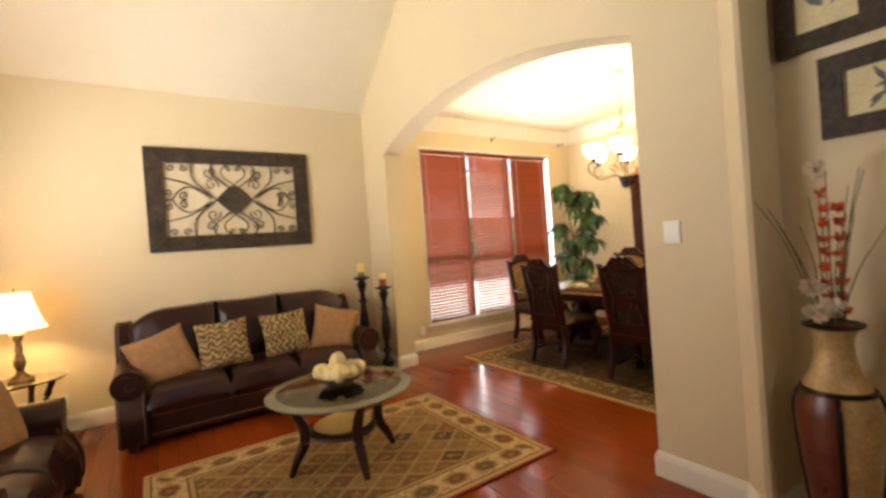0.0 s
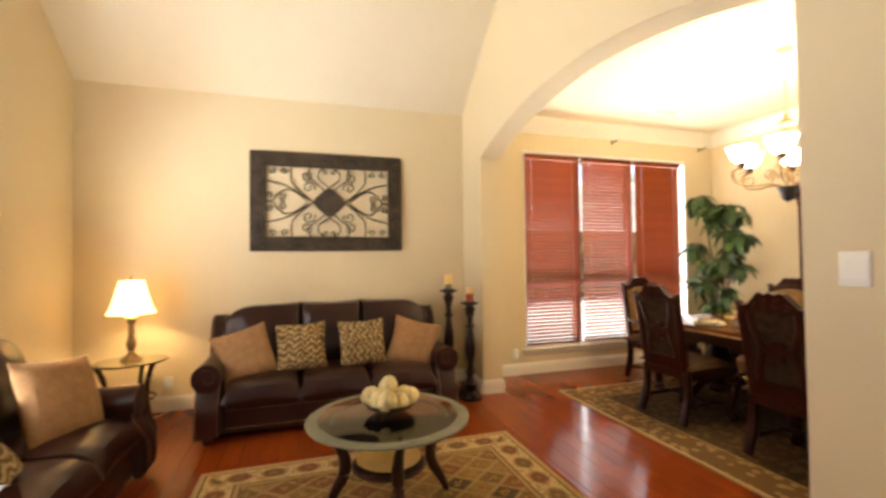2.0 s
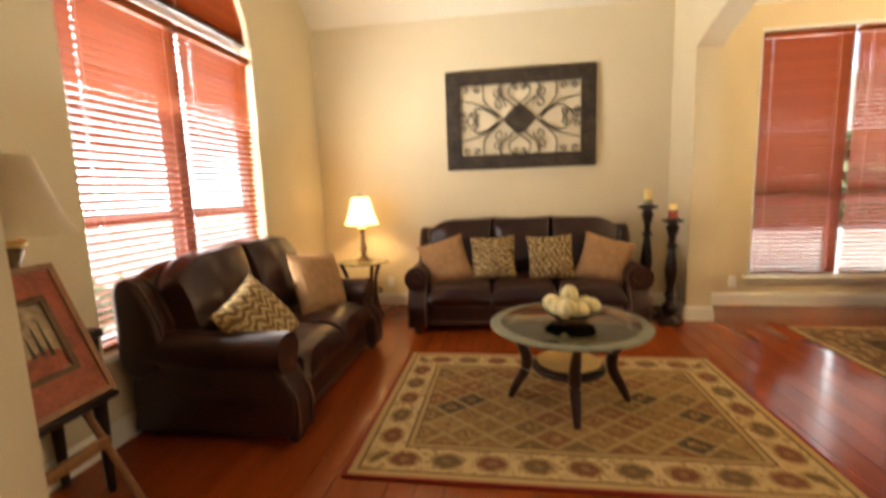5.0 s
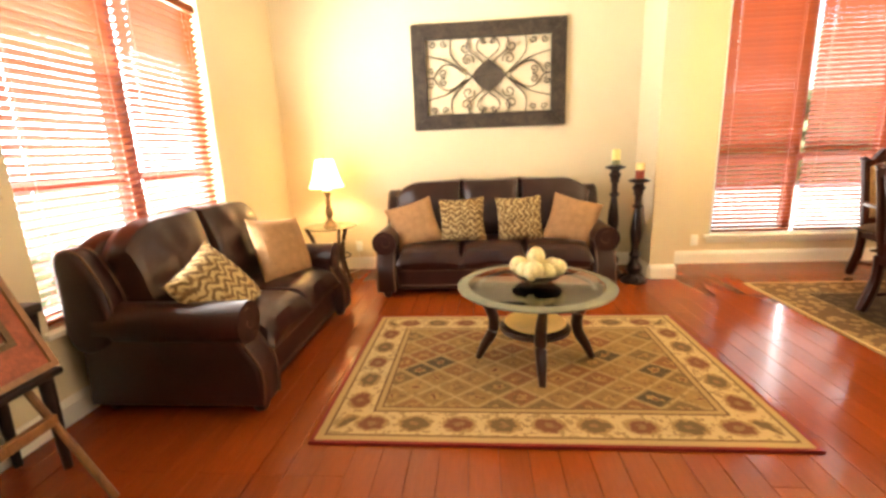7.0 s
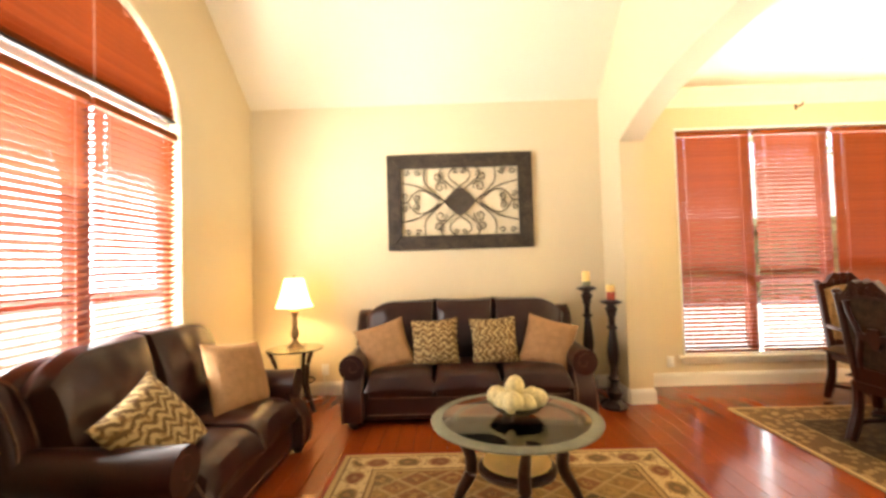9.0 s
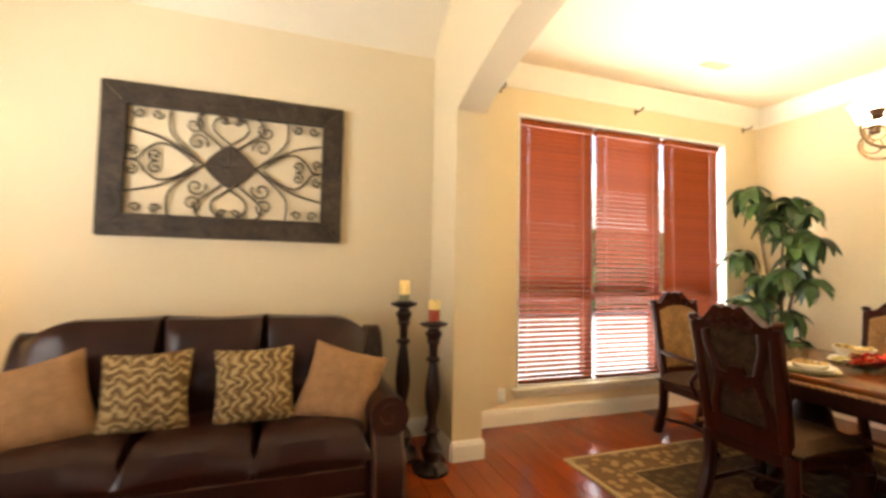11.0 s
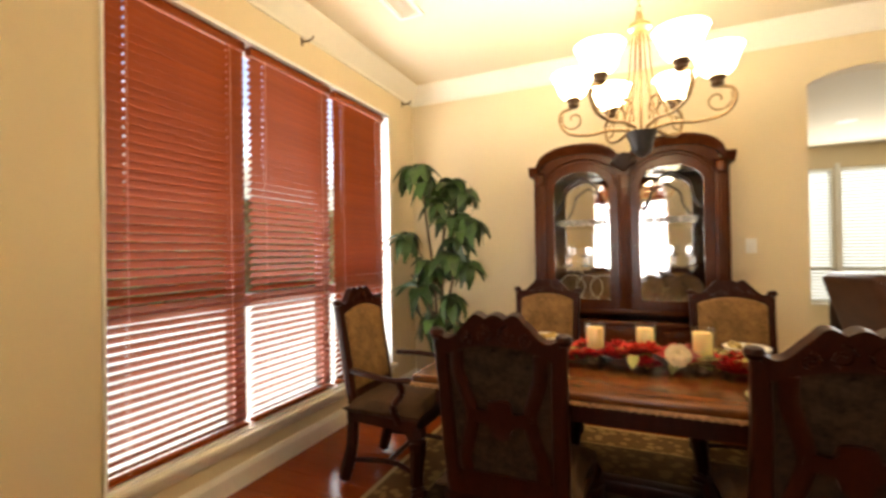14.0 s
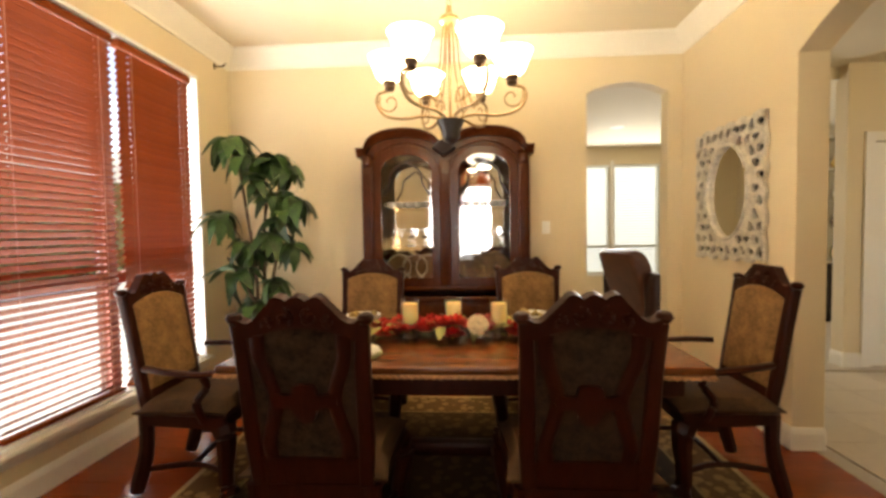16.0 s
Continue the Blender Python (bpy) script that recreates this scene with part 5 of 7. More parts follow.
    part("back_panel", b, BACKFAB, th, "brown damask rear panel")
    b = bmesh.new()
    for s in (-1, 1):
        tube(b, smooth_path([(s * 0.15, 0.016, 0.54), (s * 0.15, 0.016, 0.46), (s * 0.125, 0.016, 0.38), (s * 0.105, 0.016, 0.30), (s * 0.12, 0.016, 0.22), (s * 0.145, 0.016, 0.13), (s * 0.14, 0.016, 0.07)], 5), 0.025, 8, flat=0.4, up=(0, 1, 0))
    prism(b, [smooth_outline([(-0.11, 0.325), (-0.05, 0.318), (-0.035, 0.355), (0.035, 0.355), (0.05, 0.318), (0.11, 0.325), (0.11, 0.275), (0.05, 0.268), (0.03, 0.225), (0.0, 0.212), (-0.03, 0.225), (-0.05, 0.268), (-0.11, 0.275)], 3)], "y", 0.010, 0.026)
    bmesh.ops.transform(b, matrix=lean, verts=b.verts[:])
    part("splat", b, CHAIRWOOD, th)
    b = bmesh.new()
    prism(b, [[(-0.275, -0.26), (0.275, -0.26), (0.235, 0.22), (-0.235, 0.22)]], "z", 0.36, 0.43)
    bmesh.ops.bevel(b, geom=b.edges[:], offset=0.008, segments=2, affect='EDGES')
    part("seat_frame", b, CHAIRWOOD, th)
    b = cushion(bmesh.new(), 0.53, 0.47, 0.13, Matrix.Translation((0, -0.025, 0.445)), power=0.3)
    part("seat", b, SEATBROWN, th, "brown damask seat")
    for s in (-1, 1):
        part("leg", tube(bmesh.new(), smooth_path([(s * 0.245, -0.235, 0.37), (s * 0.262, -0.258, 0.30), (s * 0.245, -0.24, 0.17), (s * 0.235, -0.235, 0.07), (s * 0.25, -0.26, 0.012)], 5), [0.062 - 0.024 * math.sin(math.pi * min(1, i / 14) / 2) + (0.012 if i > 17 else 0) for i in range(21)], 8), CHAIRWOOD, th)
        part("leg", tube(bmesh.new(), smooth_path([(s * 0.215, 0.195, 0.42), (s * 0.218, 0.20, 0.22), (s * 0.222, 0.255, 0.012)], 5), [0.036, 0.035, 0.034, 0.033, 0.033, 0.034, 0.036, 0.038, 0.038, 0.036, 0.034], 8), CHAIRWOOD, th)
        part("stretcher", tube(bmesh.new(), smooth_path([(s * 0.24, -0.23, 0.13), (s * 0.20, -0.05, 0.15), (s * 0.22, 0.20, 0.13)], 4), 0.014, 8), CHAIRWOOD, th)
    part("stretcher", tube(bmesh.new(), smooth_path([(-0.21, -0.04, 0.15), (0, -0.05, 0.17), (0.21, -0.04, 0.15)], 4), 0.014, 8), CHAIRWOOD, th)
    if arms:
        for s in (-1, 1):
            part("armrest", tube(bmesh.new(), smooth_path([(s * 0.255, 0.165, 0.665), (s * 0.295, 0.02, 0.66), (s * 0.305, -0.13, 0.65), (s * 0.29, -0.22, 0.655), (s * 0.275, -0.245, 0.635)], 5), 0.021, 8, flat=0.8), CHAIRWOOD, th)
            part("arm_post", tube(bmesh.new(), smooth_path([(s * 0.262, -0.14, 0.40), (s * 0.285, -0.12, 0.50), (s * 0.275, -0.17, 0.58), (s * 0.295, -0.16, 0.65)], 5), 0.019, 8), CHAIRWOOD, th)
    return th


# near side faces the far wall, far side faces the window, ends face each other
side = dining_chair((4.60, 3.51, 0.013), 90, False, "dark carved cherry dining chair with damask upholstery, tucked at the table")
side2 = copy_thing(side, pose(4.60, 2.53, 0.013, 0, 0, 90))
copy_thing(side, pose(5.93, 3.68, 0.013, 0, 0, -90))
copy_thing(side, pose(5.93, 2.49, 0.013, 0, 0, -90))
arm = dining_chair((5.20, 4.41, 0.013), 0, True, "dark carved cherry armchair with gold damask at the table's end")
copy_thing(arm, pose(5.28, 1.65, 0.013, 0, 0, 180))

# ---- dining table ----
TABLEWOOD = mat("polished_walnut_tabletop", (0.125, 0.040, 0.0095), 0.2, vary=0.3, scale=2.5, grain=18, bump=0.04, stretch=(8, 1, 1), coat=0.05, spec=0.4)
ROPE = mat("carved_gilt_edge", (0.40, 0.21, 0.085), 0.35, vary=0.4, scale=30, bump=0.4)
TX0, TX1, TY0, TY1, TZ = 4.68, 5.74, 1.93, 4.05, 0.775
th = thing("dining_table", (5.21, 2.99, 0.013), "long dark walnut dining table with a carved edge on two pedestals", "table")
hx, hy, hz = (TX1 - TX0) / 2, (TY1 - TY0) / 2, TZ - 0.013
part("tabletop", boxed(-hx, hx, -hy, hy, hz - 0.035, hz, bevel=0.01, segments=3), TABLEWOOD, th)
part("moulding", boxed(-hx - 0.003, hx + 0.003, -hy - 0.003, hy + 0.003, hz - 0.052, hz - 0.035, bevel=0.007, segments=3), ROPE, th, "carved rope moulding")
b = bmesh.new()
for s in (-1, 1):
    for k in range(70):
        y = -hy + 2 * hy * (k + 0.5) / 70
        tube(b, [(s * (hx + 0.004), y - 0.013, hz - 0.050), (s * (hx + 0.004), y + 0.013, hz - 0.038)], 0.006, 5)
    for k in range(35):
        x = -hx + 2 * hx * (k + 0.5) / 35
        tube(b, [(x - 0.013, s * (hy + 0.004), hz - 0.050), (x + 0.013, s * (hy + 0.004), hz - 0.038)], 0.006, 5)
part("rope_carving", b, ROPE, th, "carved gilt rope edge")
b = bmesh.new()
for s in (-1, 1):
    box(b, s * (hx - 0.09) - 0.012, s * (hx - 0.09) + 0.012, -hy + 0.09, hy - 0.09, hz - 0.15, hz - 0.055)
    box(b, -hx + 0.10, hx - 0.10, s * (hy - 0.10) - 0.012, s * (hy - 0.10) + 0.012, hz - 0.15, hz - 0.055)
part("apron", b, CHAIRWOOD, th)
for s in (-1, 1):
    b = lathe(bmesh.new(), [(0.10, 0.10), (0.11, 0.14), (0.085, 0.18), (0.10, 0.26), (0.125, 0.36), (0.10, 0.46), (0.07, 0.52), (0.09, 0.56), (0.12, 0.60), (0.14, hz - 0.055)], 20, (0, s * 0.70, 0))
    part("pedestal", b, CHAIRWOOD, th)
    for sx in (-1, 1):
        part("foot", tube(bmesh.new(), smooth_path([(sx * 0.06, s * 0.70, 0.22), (sx * 0.20, s * 0.70, 0.20), (sx * 0.33, s * 0.70, 0.09), (sx * 0.42, s * 0.70, 0.045)], 5), 0.045, 8, flat=0.9), CHAIRWOOD, th)
part("stretcher", boxed(-0.04, 0.04, -0.66, 0.66, 0.12, 0.19, bevel=0.012), CHAIRWOOD, th)

# ---- things on the table ----
CHINA = mat("white_glazed_china", (0.80, 0.77, 0.70), 0.15, vary=0.03, bump=0.0)
SALAD = mat("red_green_napkin", (0.50, 0.10, 0.05), 0.8, vary=0.6, scale=20, second=(0.62, 0.45, 0.15))
GREENRIM = mat("sage_leaf_charger", (0.42, 0.42, 0.20), 0.4, vary=0.3, scale=12)


def place_setting(x, y, deep, label):
    """A leaf-green charger, a plate and a bowl; deep: the bowl's height."""
    th = thing("place_setting", (x, y, TZ), label, "dishes", "place settings")
    part("charger", lathe(bmesh.new(), [(0.0, 0.001), (0.09, 0.001), (0.13, 0.010), (0.128, 0.013), (0.10, 0.006), (0.0, 0.006)], 32), GREENRIM, th, "pale leaf-green charger plate")
    part("plate", lathe(bmesh.new(), [(0.0, 0.008), (0.075, 0.008), (0.12, 0.024), (0.118, 0.028), (0.075, 0.013), (0.0, 0.013)], 32), CHINA, th)
    r = 0.072 + 0.42 * deep
    part("bowl", lathe(bmesh.new(), [(0.0, 0.014), (r * 0.5, 0.014), (r * 0.8, 0.014 + deep * 0.4), (r, 0.014 + deep), (r - 0.004, 0.015 + deep), (r * 0.76, 0.018 + deep * 0.42), (0.0, 0.024)], 32), CHINA, th)
    b = bmesh.new()
    rr = random.Random(int(x * 100 + y * 10))
    for k in range(14):
        q = r * 0.62
        bmesh.ops.create_icosphere(b, subdivisions=2, radius=0.020, matrix=Matrix.Translation((rr.uniform(-q, q), rr.uniform(-q, q), 0.008 + deep + rr.uniform(-0.012, 0.012))))
    part("garnish", b, SALAD, th, "red and yellow filling")
    return th


for x, y, deep in ((5.40, 3.56, 0.075), (5.42, 2.56, 0.075), (4.85, 3.47, 0.032), (4.85, 2.55, 0.032)):
    place_setting(x, y, deep, "white china bowl and plate on a leaf-green charger")
DARKRED = mat("dark_red_silk_petal", (0.34, 0.015, 0.015), 0.6, vary=0.4, scale=30, spec=0.1)
BURGUNDY = mat("bright_red_petal", (0.52, 0.04, 0.025), 0.6, vary=0.35, scale=30, spec=0.1)
IVORY = mat("ivory_petal", (0.72, 0.58, 0.34), 0.6, vary=0.15, scale=30, spec=0.1)
LEAFGOLD = mat("olive_gold_leaf", (0.30, 0.26, 0.09), 0.6, vary=0.35, scale=20, spec=0.1)
th = thing("table_garland", (5.21, 3.02, TZ), "centrepiece garland of red and ivory silk flowers on the table", "flowers")
rr = random.Random(21)


def bloom(b, c, r, rr, layers=3):
    """A flower of curved petals in whorls round c, facing up."""
    for q in range(layers):
        n = 5 + q
        for k in range(n):
            a = 2 * math.pi * (k + 0.5 * q) / n + rr.uniform(-0.15, 0.15)
            d = Vector((math.cos(a), math.sin(a), 0))
            s = Vector((-d.y, d.x, 0))
            rad = r * (0.45 + 0.28 * q)
            up = r * (0.75 - 0.28 * q)
            base, mid = Vector(c), Vector(c) + d * rad * 0.65 + Vector((0, 0, up * 0.55))
            tip = Vector(c) + d * rad + Vector((0, 0, up * 0.8))
            w = rad * 0.45
            v = [b.verts.new(p) for p in (base, mid - s * w, mid + Vector((0, 0, -0.1 * r)), mid + s * w, tip - s * w * 0.6, tip, tip + s * w * 0.6)]
            for f in ((0, 1, 2), (0, 2, 3), (1, 4, 5, 2), (2, 5, 6, 3)):
                b.faces.new([v[i] for i in f])


for k in range(44):
    x, y = rr.uniform(-0.13, 0.13), rr.uniform(-0.42, 0.42)
    b = bmesh.new()
    bloom(b, (x, y, 0.035 + rr.uniform(0, 0.075) * (1 - abs(y) / 0.5)), rr.uniform(0.05, 0.08), rr)
    part("flower", b, (DARKRED, DARKRED, BURGUNDY, DARKRED, RUSTWAX, DARKRED, BURGUNDY, IVORY)[k % 8], th)
b = bmesh.new()
bloom(b, (0, 0, 0), 0.042, rr, 4)
bmesh.ops.transform(b, matrix=pose(-0.15, -0.13, 0.10, 0, -62, 0), verts=b.verts[:])
part("flower", b, IVORY, th, "large ivory flower")


def leaf_mesh(name, l, w, droop, material, fold=0.15):
    b = bmesh.new()
    rows = []
    n = 6
    for i in range(n + 1):
        u = i / n
        half = w / 2 * math.sin(math.pi * min(0.97, 0.08 + u * 0.92)) ** 0.8
        x, z = l * u * (1 - 0.25 * droop * u), -droop * l * 0.55 * u * u
        rows.append([b.verts.new((x, -half, z + fold * half)), b.verts.new((x, 0, z)), b.verts.new((x, half, z + fold * half))])
    for lo, hi in zip(rows, rows[1:]):
        b.faces.new((lo[0], hi[0], hi[1], lo[1]))
        b.faces.new((lo[1], hi[1], hi[2], lo[2]))
    me = mesh_of(name, b, material)
    return me


small_leaf = leaf_mesh("leaf", 0.11, 0.05, 0.5, LEAFGOLD)
for k in range(60):
    ob = new("leaf", small_leaf)
    ob.parent = th
    a = rr.uniform(0, 360)
    ob.matrix_basis = pose(rr.uniform(-0.16, 0.14), rr.uniform(-0.47, 0.47), 0.045 + rr.uniform(0, 0.05), rr.uniform(-15, 15), rr.uniform(-20, 15), a)
CANDLEGLASS = glass("clear_candle_glass")
for dy in (-0.245, 0.0, 0.235):
    c = thing("candle_jar", (5.21 + (0.05 if dy == 0 else 0), 3.02 + dy, TZ), "cream pillar candle in a clear glass holder", "candle", "table candles")
    part("riser", lathe(bmesh.new(), [(0, 0.0), (0.04, 0.0), (0.035, 0.02), (0.03, 0.06), (0.048, 0.075), (0, 0.076)], 20), BRONZE, c)
    part("candle", lathe(bmesh.new(), [(0, 0.077), (0.04, 0.077), (0.041, 0.082), (0.041, 0.178), (0.037, 0.184), (0.03, 0.178), (0, 0.174)], 24), CREAM, c)
    part("glass_cup", lathe(bmesh.new(), [(0.046, 0.077), (0.05, 0.10), (0.053, 0.205), (0.0515, 0.205), (0.0485, 0.10), (0.0445, 0.0785)], 28), CANDLEGLASS, c).visible_shadow = False

# ---- china cabinet ----
th = thing("china_cabinet", (EAST - 0.003, 3.13, 0), "tall cherry china cabinet with twin arched glass doors against the wall", "cabinet", turn=-90)
part("base_cabinet", boxed(-0.74, 0.74, -0.44, 0.0, 0.07, 0.76, bevel=0.008), HUTCHWOOD, th)
part("plinth", boxed(-0.76, 0.76, -0.455, 0.0, 0.0, 0.07, bevel=0.01), HUTCHWOOD, th)
part("buffet_top", boxed(-0.77, 0.77, -0.465, 0.0, 0.76, 0.80, bevel=0.012, segments=3), HUTCHWOOD, th)
for k in range(3):
    cx = -0.48 + 0.48 * k
    d = part("drawer", boxed(cx - 0.22, cx + 0.22, -0.455, -0.441, 0.58, 0.73, bevel=0.006), HUTCHWOOD, th)
    part("pull", tube(bmesh.new(), smooth_path([(cx - 0.05, -0.457, 0.66), (cx, -0.475, 0.645), (cx + 0.05, -0.457, 0.66)], 4), 0.006, 6), BRONZE, d)
    d = part("door", boxed(cx - 0.22, cx + 0.22, -0.455, -0.441, 0.12, 0.55, bevel=0.006), HUTCHWOOD, th)
    part("knob", lathe(bmesh.new(), [(0, 0), (0.008, 0.0), (0.014, 0.012), (0.008, 0.022), (0, 0.024)], 10, (0, 0, 0), pose(cx + 0.18, -0.455, 0.36, 90, 0, 0)), BRONZE, d)
U0, UD = 0.80, 0.36
part("back_panel", boxed(-0.68, 0.68, -0.02, -0.002, U0, 2.10), HUTCHWOOD, th)
part("mirror_back", boxed(-0.66, 0.66, -0.027, -0.0215, 0.91, 1.99), MIRROR, th, "mirrored inner back")
for s in (-1, 1):
    part("side_panel", boxed(s * 0.70 - 0.015, s * 0.70 + 0.015, -UD + 0.02, -0.002, U0, 2.03), HUTCHWOOD, th)
part("ledge", boxed(-0.715, 0.715, -UD - 0.02, -0.02, 0.845, 0.885, bevel=0.006), HUTCHWOOD, th)


def hutch_top(u, lift=0.0):
    """The double-arched skyline at u from -0.72 to 0.72."""
    a = abs(u)
    if a > 0.645:
        return 2.045 + lift
    c = (a - 0.34) / 0.31
    return 2.05 + lift + 0.155 * math.sqrt(max(0.0, 1 - min(1.0, abs(c)) ** 2.2)) - (0.02 if a < 0.03 else 0)


def door_hole(c, w, z0_, z1_, arch_h):
    return [(c - w, z0_), (c + w, z0_)] + arc(c, z1_, w, arch_h, 0, 180, 18)


sky_line = [(u, hutch_top(u) - 0.03) for u in [0.715 - 1.43 * i / 60 for i in range(61)]]
holes = [door_hole(s * 0.33, 0.235, 0.93, 1.87, 0.17) for s in (-1, 1)]
bm = prism(bmesh.new(), [[(-0.715, 0.885), (0.715, 0.885)] + sky_line] + holes, "y", -UD - 0.0, -UD + 0.03)
part("front_frame", bm, HUTCHWOOD, th)
for s in (-1, 1):
    cx = s * 0.33
    bm = prism(bmesh.new(), [door_hole(cx, 0.26, 0.905, 1.87, 0.195), door_hole(cx, 0.215, 0.955, 1.85, 0.15)], "y", -UD - 0.022, -UD - 0.001)
    bmesh.ops.bevel(bm, geom=[e for e in bm.edges if len(e.link_faces) == 2 and e.calc_face_angle(0) > 1.2], offset=0.005, segments=2, affect='EDGES')
    d = part("door", bm, HUTCHWOOD, th)
    bm = prism(bmesh.new(), [door_hole(cx, 0.226, 0.945, 1.855, 0.16)], "y", -UD - 0.012, -UD - 0.008)
    g = part("pane", bm, GLASS, d)
    bm = bmesh.new()
    for e in (-1, 1):
        tube(bm, smooth_path([(cx + e * 0.20, -UD - 0.016, 1.66), (cx + e * 0.14, -UD - 0.016, 1.76), (cx + e * 0.12, -UD - 0.016, 1.86), (cx, -UD - 0.016, 1.95)], 5), 0.010, 6)
    part("fretwork", bm, BLACKWOOD, d)
    part("knob", lathe(bmesh.new(), [(0, 0), (0.007, 0.0), (0.012, 0.01), (0.007, 0.02), (0, 0.022)], 10, (0, 0, 0), pose(cx - s * 0.235, -UD - 0.022, 1.38, 90, 0, 0)), BRONZE, d)
    part("pilaster", boxed(s * 0.66 - 0.045, s * 0.66 + 0.045, -UD - 0.03, -UD - 0.001, 0.89, 1.93, bevel=0.01, segments=3), HUTCHWOOD, th)
    bm = lathe(bmesh.new(), [(0.02, 0), (0.045, 0.02), (0.05, 0.06), (0.035, 0.09), (0.05, 0.105), (0.0, 0.11)], 12, (s * 0.66, -UD - 0.02, 1.90))
    part("capital", bm, HUTCHWOOD, th)
part("pilaster", boxed(-0.045, 0.045, -UD - 0.03, -UD - 0.001, 0.89, 1.95, bevel=0.01, segments=3), HUTCHWOOD, th)
for s in (-1, 1):
    for w, h, z, r in ((0.268, 0.20, 1.872, 0.013), (0.300, 0.232, 1.876, 0.009)):
        bm = tube(bmesh.new(), [(s * 0.33 + u, -UD - 0.006, v) for u, v in arc(0, z, w, h, 2, 178, 28)], r, 8)
        part("arch_moulding", bm, HUTCHWOOD, th)
for px in (-0.66, 0.0, 0.66):
    for e in (-0.022, 0.0, 0.022):
        part("reed", tube(bmesh.new(), [(px + e, -UD - 0.030, 0.97), (px + e, -UD - 0.030, 1.84)], 0.008, 8), HUTCHWOOD, th)
bm = bmesh.new()
us = [-0.75 + 1.5 * i / 72 for i in range(73)]
prof = [(0.0, -0.06), (-0.02, -0.055), (-0.028, -0.035), (-0.05, -0.012), (-0.06, 0.0), (-0.06, 0.018), (0.04, 0.018), (0.04, -0.06)]
rings = [[bm.verts.new((u, -UD + p, hutch_top(u * 0.715 / 0.75) + q)) for p, q in prof] for u in us]
for lo, hi in zip(rings, rings[1:]):
    for k in range(len(prof)):
        bm.faces.new((lo[k], lo[(k + 1) % 8], hi[(k + 1) % 8], hi[k]))
bm.faces.new(rings[0][::-1])
bm.faces.new(rings[-1])
part("cornice", bm, HUTCHWOOD, th)
for s in (-1, 1):
    part("cornice_side", boxed(s * 0.732 - 0.018, s * 0.732 + 0.018, -UD + 0.04, -0.003, 1.985, 2.062, bevel=0.008), HUTCHWOOD, th)
part("top_board", boxed(-0.70, 0.70, -UD + 0.035, -0.022, 2.0, 2.02), HUTCHWOOD, th)
bm = bmesh.new()
for k in range(7):
    a = radians(-60 + 20 * k)
    tube(bm, [(0, -UD - 0.05, 1.99), (0.10 * math.sin(a), -UD - 0.055, 2.0 + 0.115 * math.cos(a))], [0.012, 0.022], 8)
part("shell_carving", bm, BLACKWOOD, th, "dark carved shell crest")
for z in (1.21, 1.55):
    part("shelf", boxed(-0.68, 0.68, -UD + 0.05, -0.022, z, z + 0.008), GLASS, th, "glass shelf")
part("shelf", boxed(-0.68, 0.68, -UD + 0.03, -0.022, 0.888, 0.905), HUTCHWOOD, th)


def cab(x, y, z):
    """A place inside the cabinet, in the room."""
    return (EAST - 0.003 + y, 3.13 - x, z)


rr = random.Random(8)
for x in (-0.45, -0.30, -0.18, 0.20, 0.33, 0.46):
    t2 = thing("dinner_plate", cab(x, -0.10, 0.906), "white plate with a dark rim standing in the cabinet", "plate", "cabinet plates")
    t2.matrix_basis = pose(*cab(x, -0.06, 0.906 + 0.118), 0, -78, 0)
    part("dish", lathe(bmesh.new(), [(0, 0), (0.07, 0), (0.115, 0.014), (0.113, 0.018), (0.07, 0.005), (0, 0.005)], 28), CHINA if x < 0 else BOWLGLASS, t2)
    part("rim", lathe(bmesh.new(), [(0.108, 0.0125), (0.117, 0.016), (0.117, 0.019), (0.108, 0.0165)], 28), BRONZE, t2)
for z, xs in ((1.559, (-0.5, -0.42, -0.34, -0.26, -0.18, 0.18, 0.26, 0.34, 0.42, 0.5)), (1.219, (-0.48, -0.33, -0.2, 0.22, 0.36, 0.5))):
    for x in xs:
        t2 = thing("teacup" if z > 1.4 else "goblet", cab(x, -0.17, z), "white china cup on the cabinet shelf" if z > 1.4 else "clear glass goblet on the cabinet shelf", "cup", "cabinet cups")
        if z > 1.4:
            part("cup_body", lathe(bmesh.new(), [(0, 0), (0.02, 0), (0.022, 0.006), (0.034, 0.03), (0.036, 0.055), (0.034, 0.055), (0.03, 0.03), (0, 0.008)], 18), CHINA, t2)
            part("handle", tube(bmesh.new(), smooth_path([(0, 0.034, 0.045), (0, 0.052, 0.04), (0, 0.05, 0.022), (0, 0.03, 0.018)], 4), 0.004, 6), CHINA, t2)
        else:
            part("foot", lathe(bmesh.new(), [(0, 0), (0.032, 0), (0.03, 0.004), (0.005, 0.012), (0.004, 0.07), (0, 0.07)], 18), CANDLEGLASS, t2)
            part("glass_cup", lathe(bmesh.new(), [(0.004, 0.07), (0.028, 0.085), (0.036, 0.12), (0.032, 0.16), (0.03, 0.16), (0.034, 0.12), (0.026, 0.088), (0.0, 0.075)], 18), CANDLEGLASS, t2)

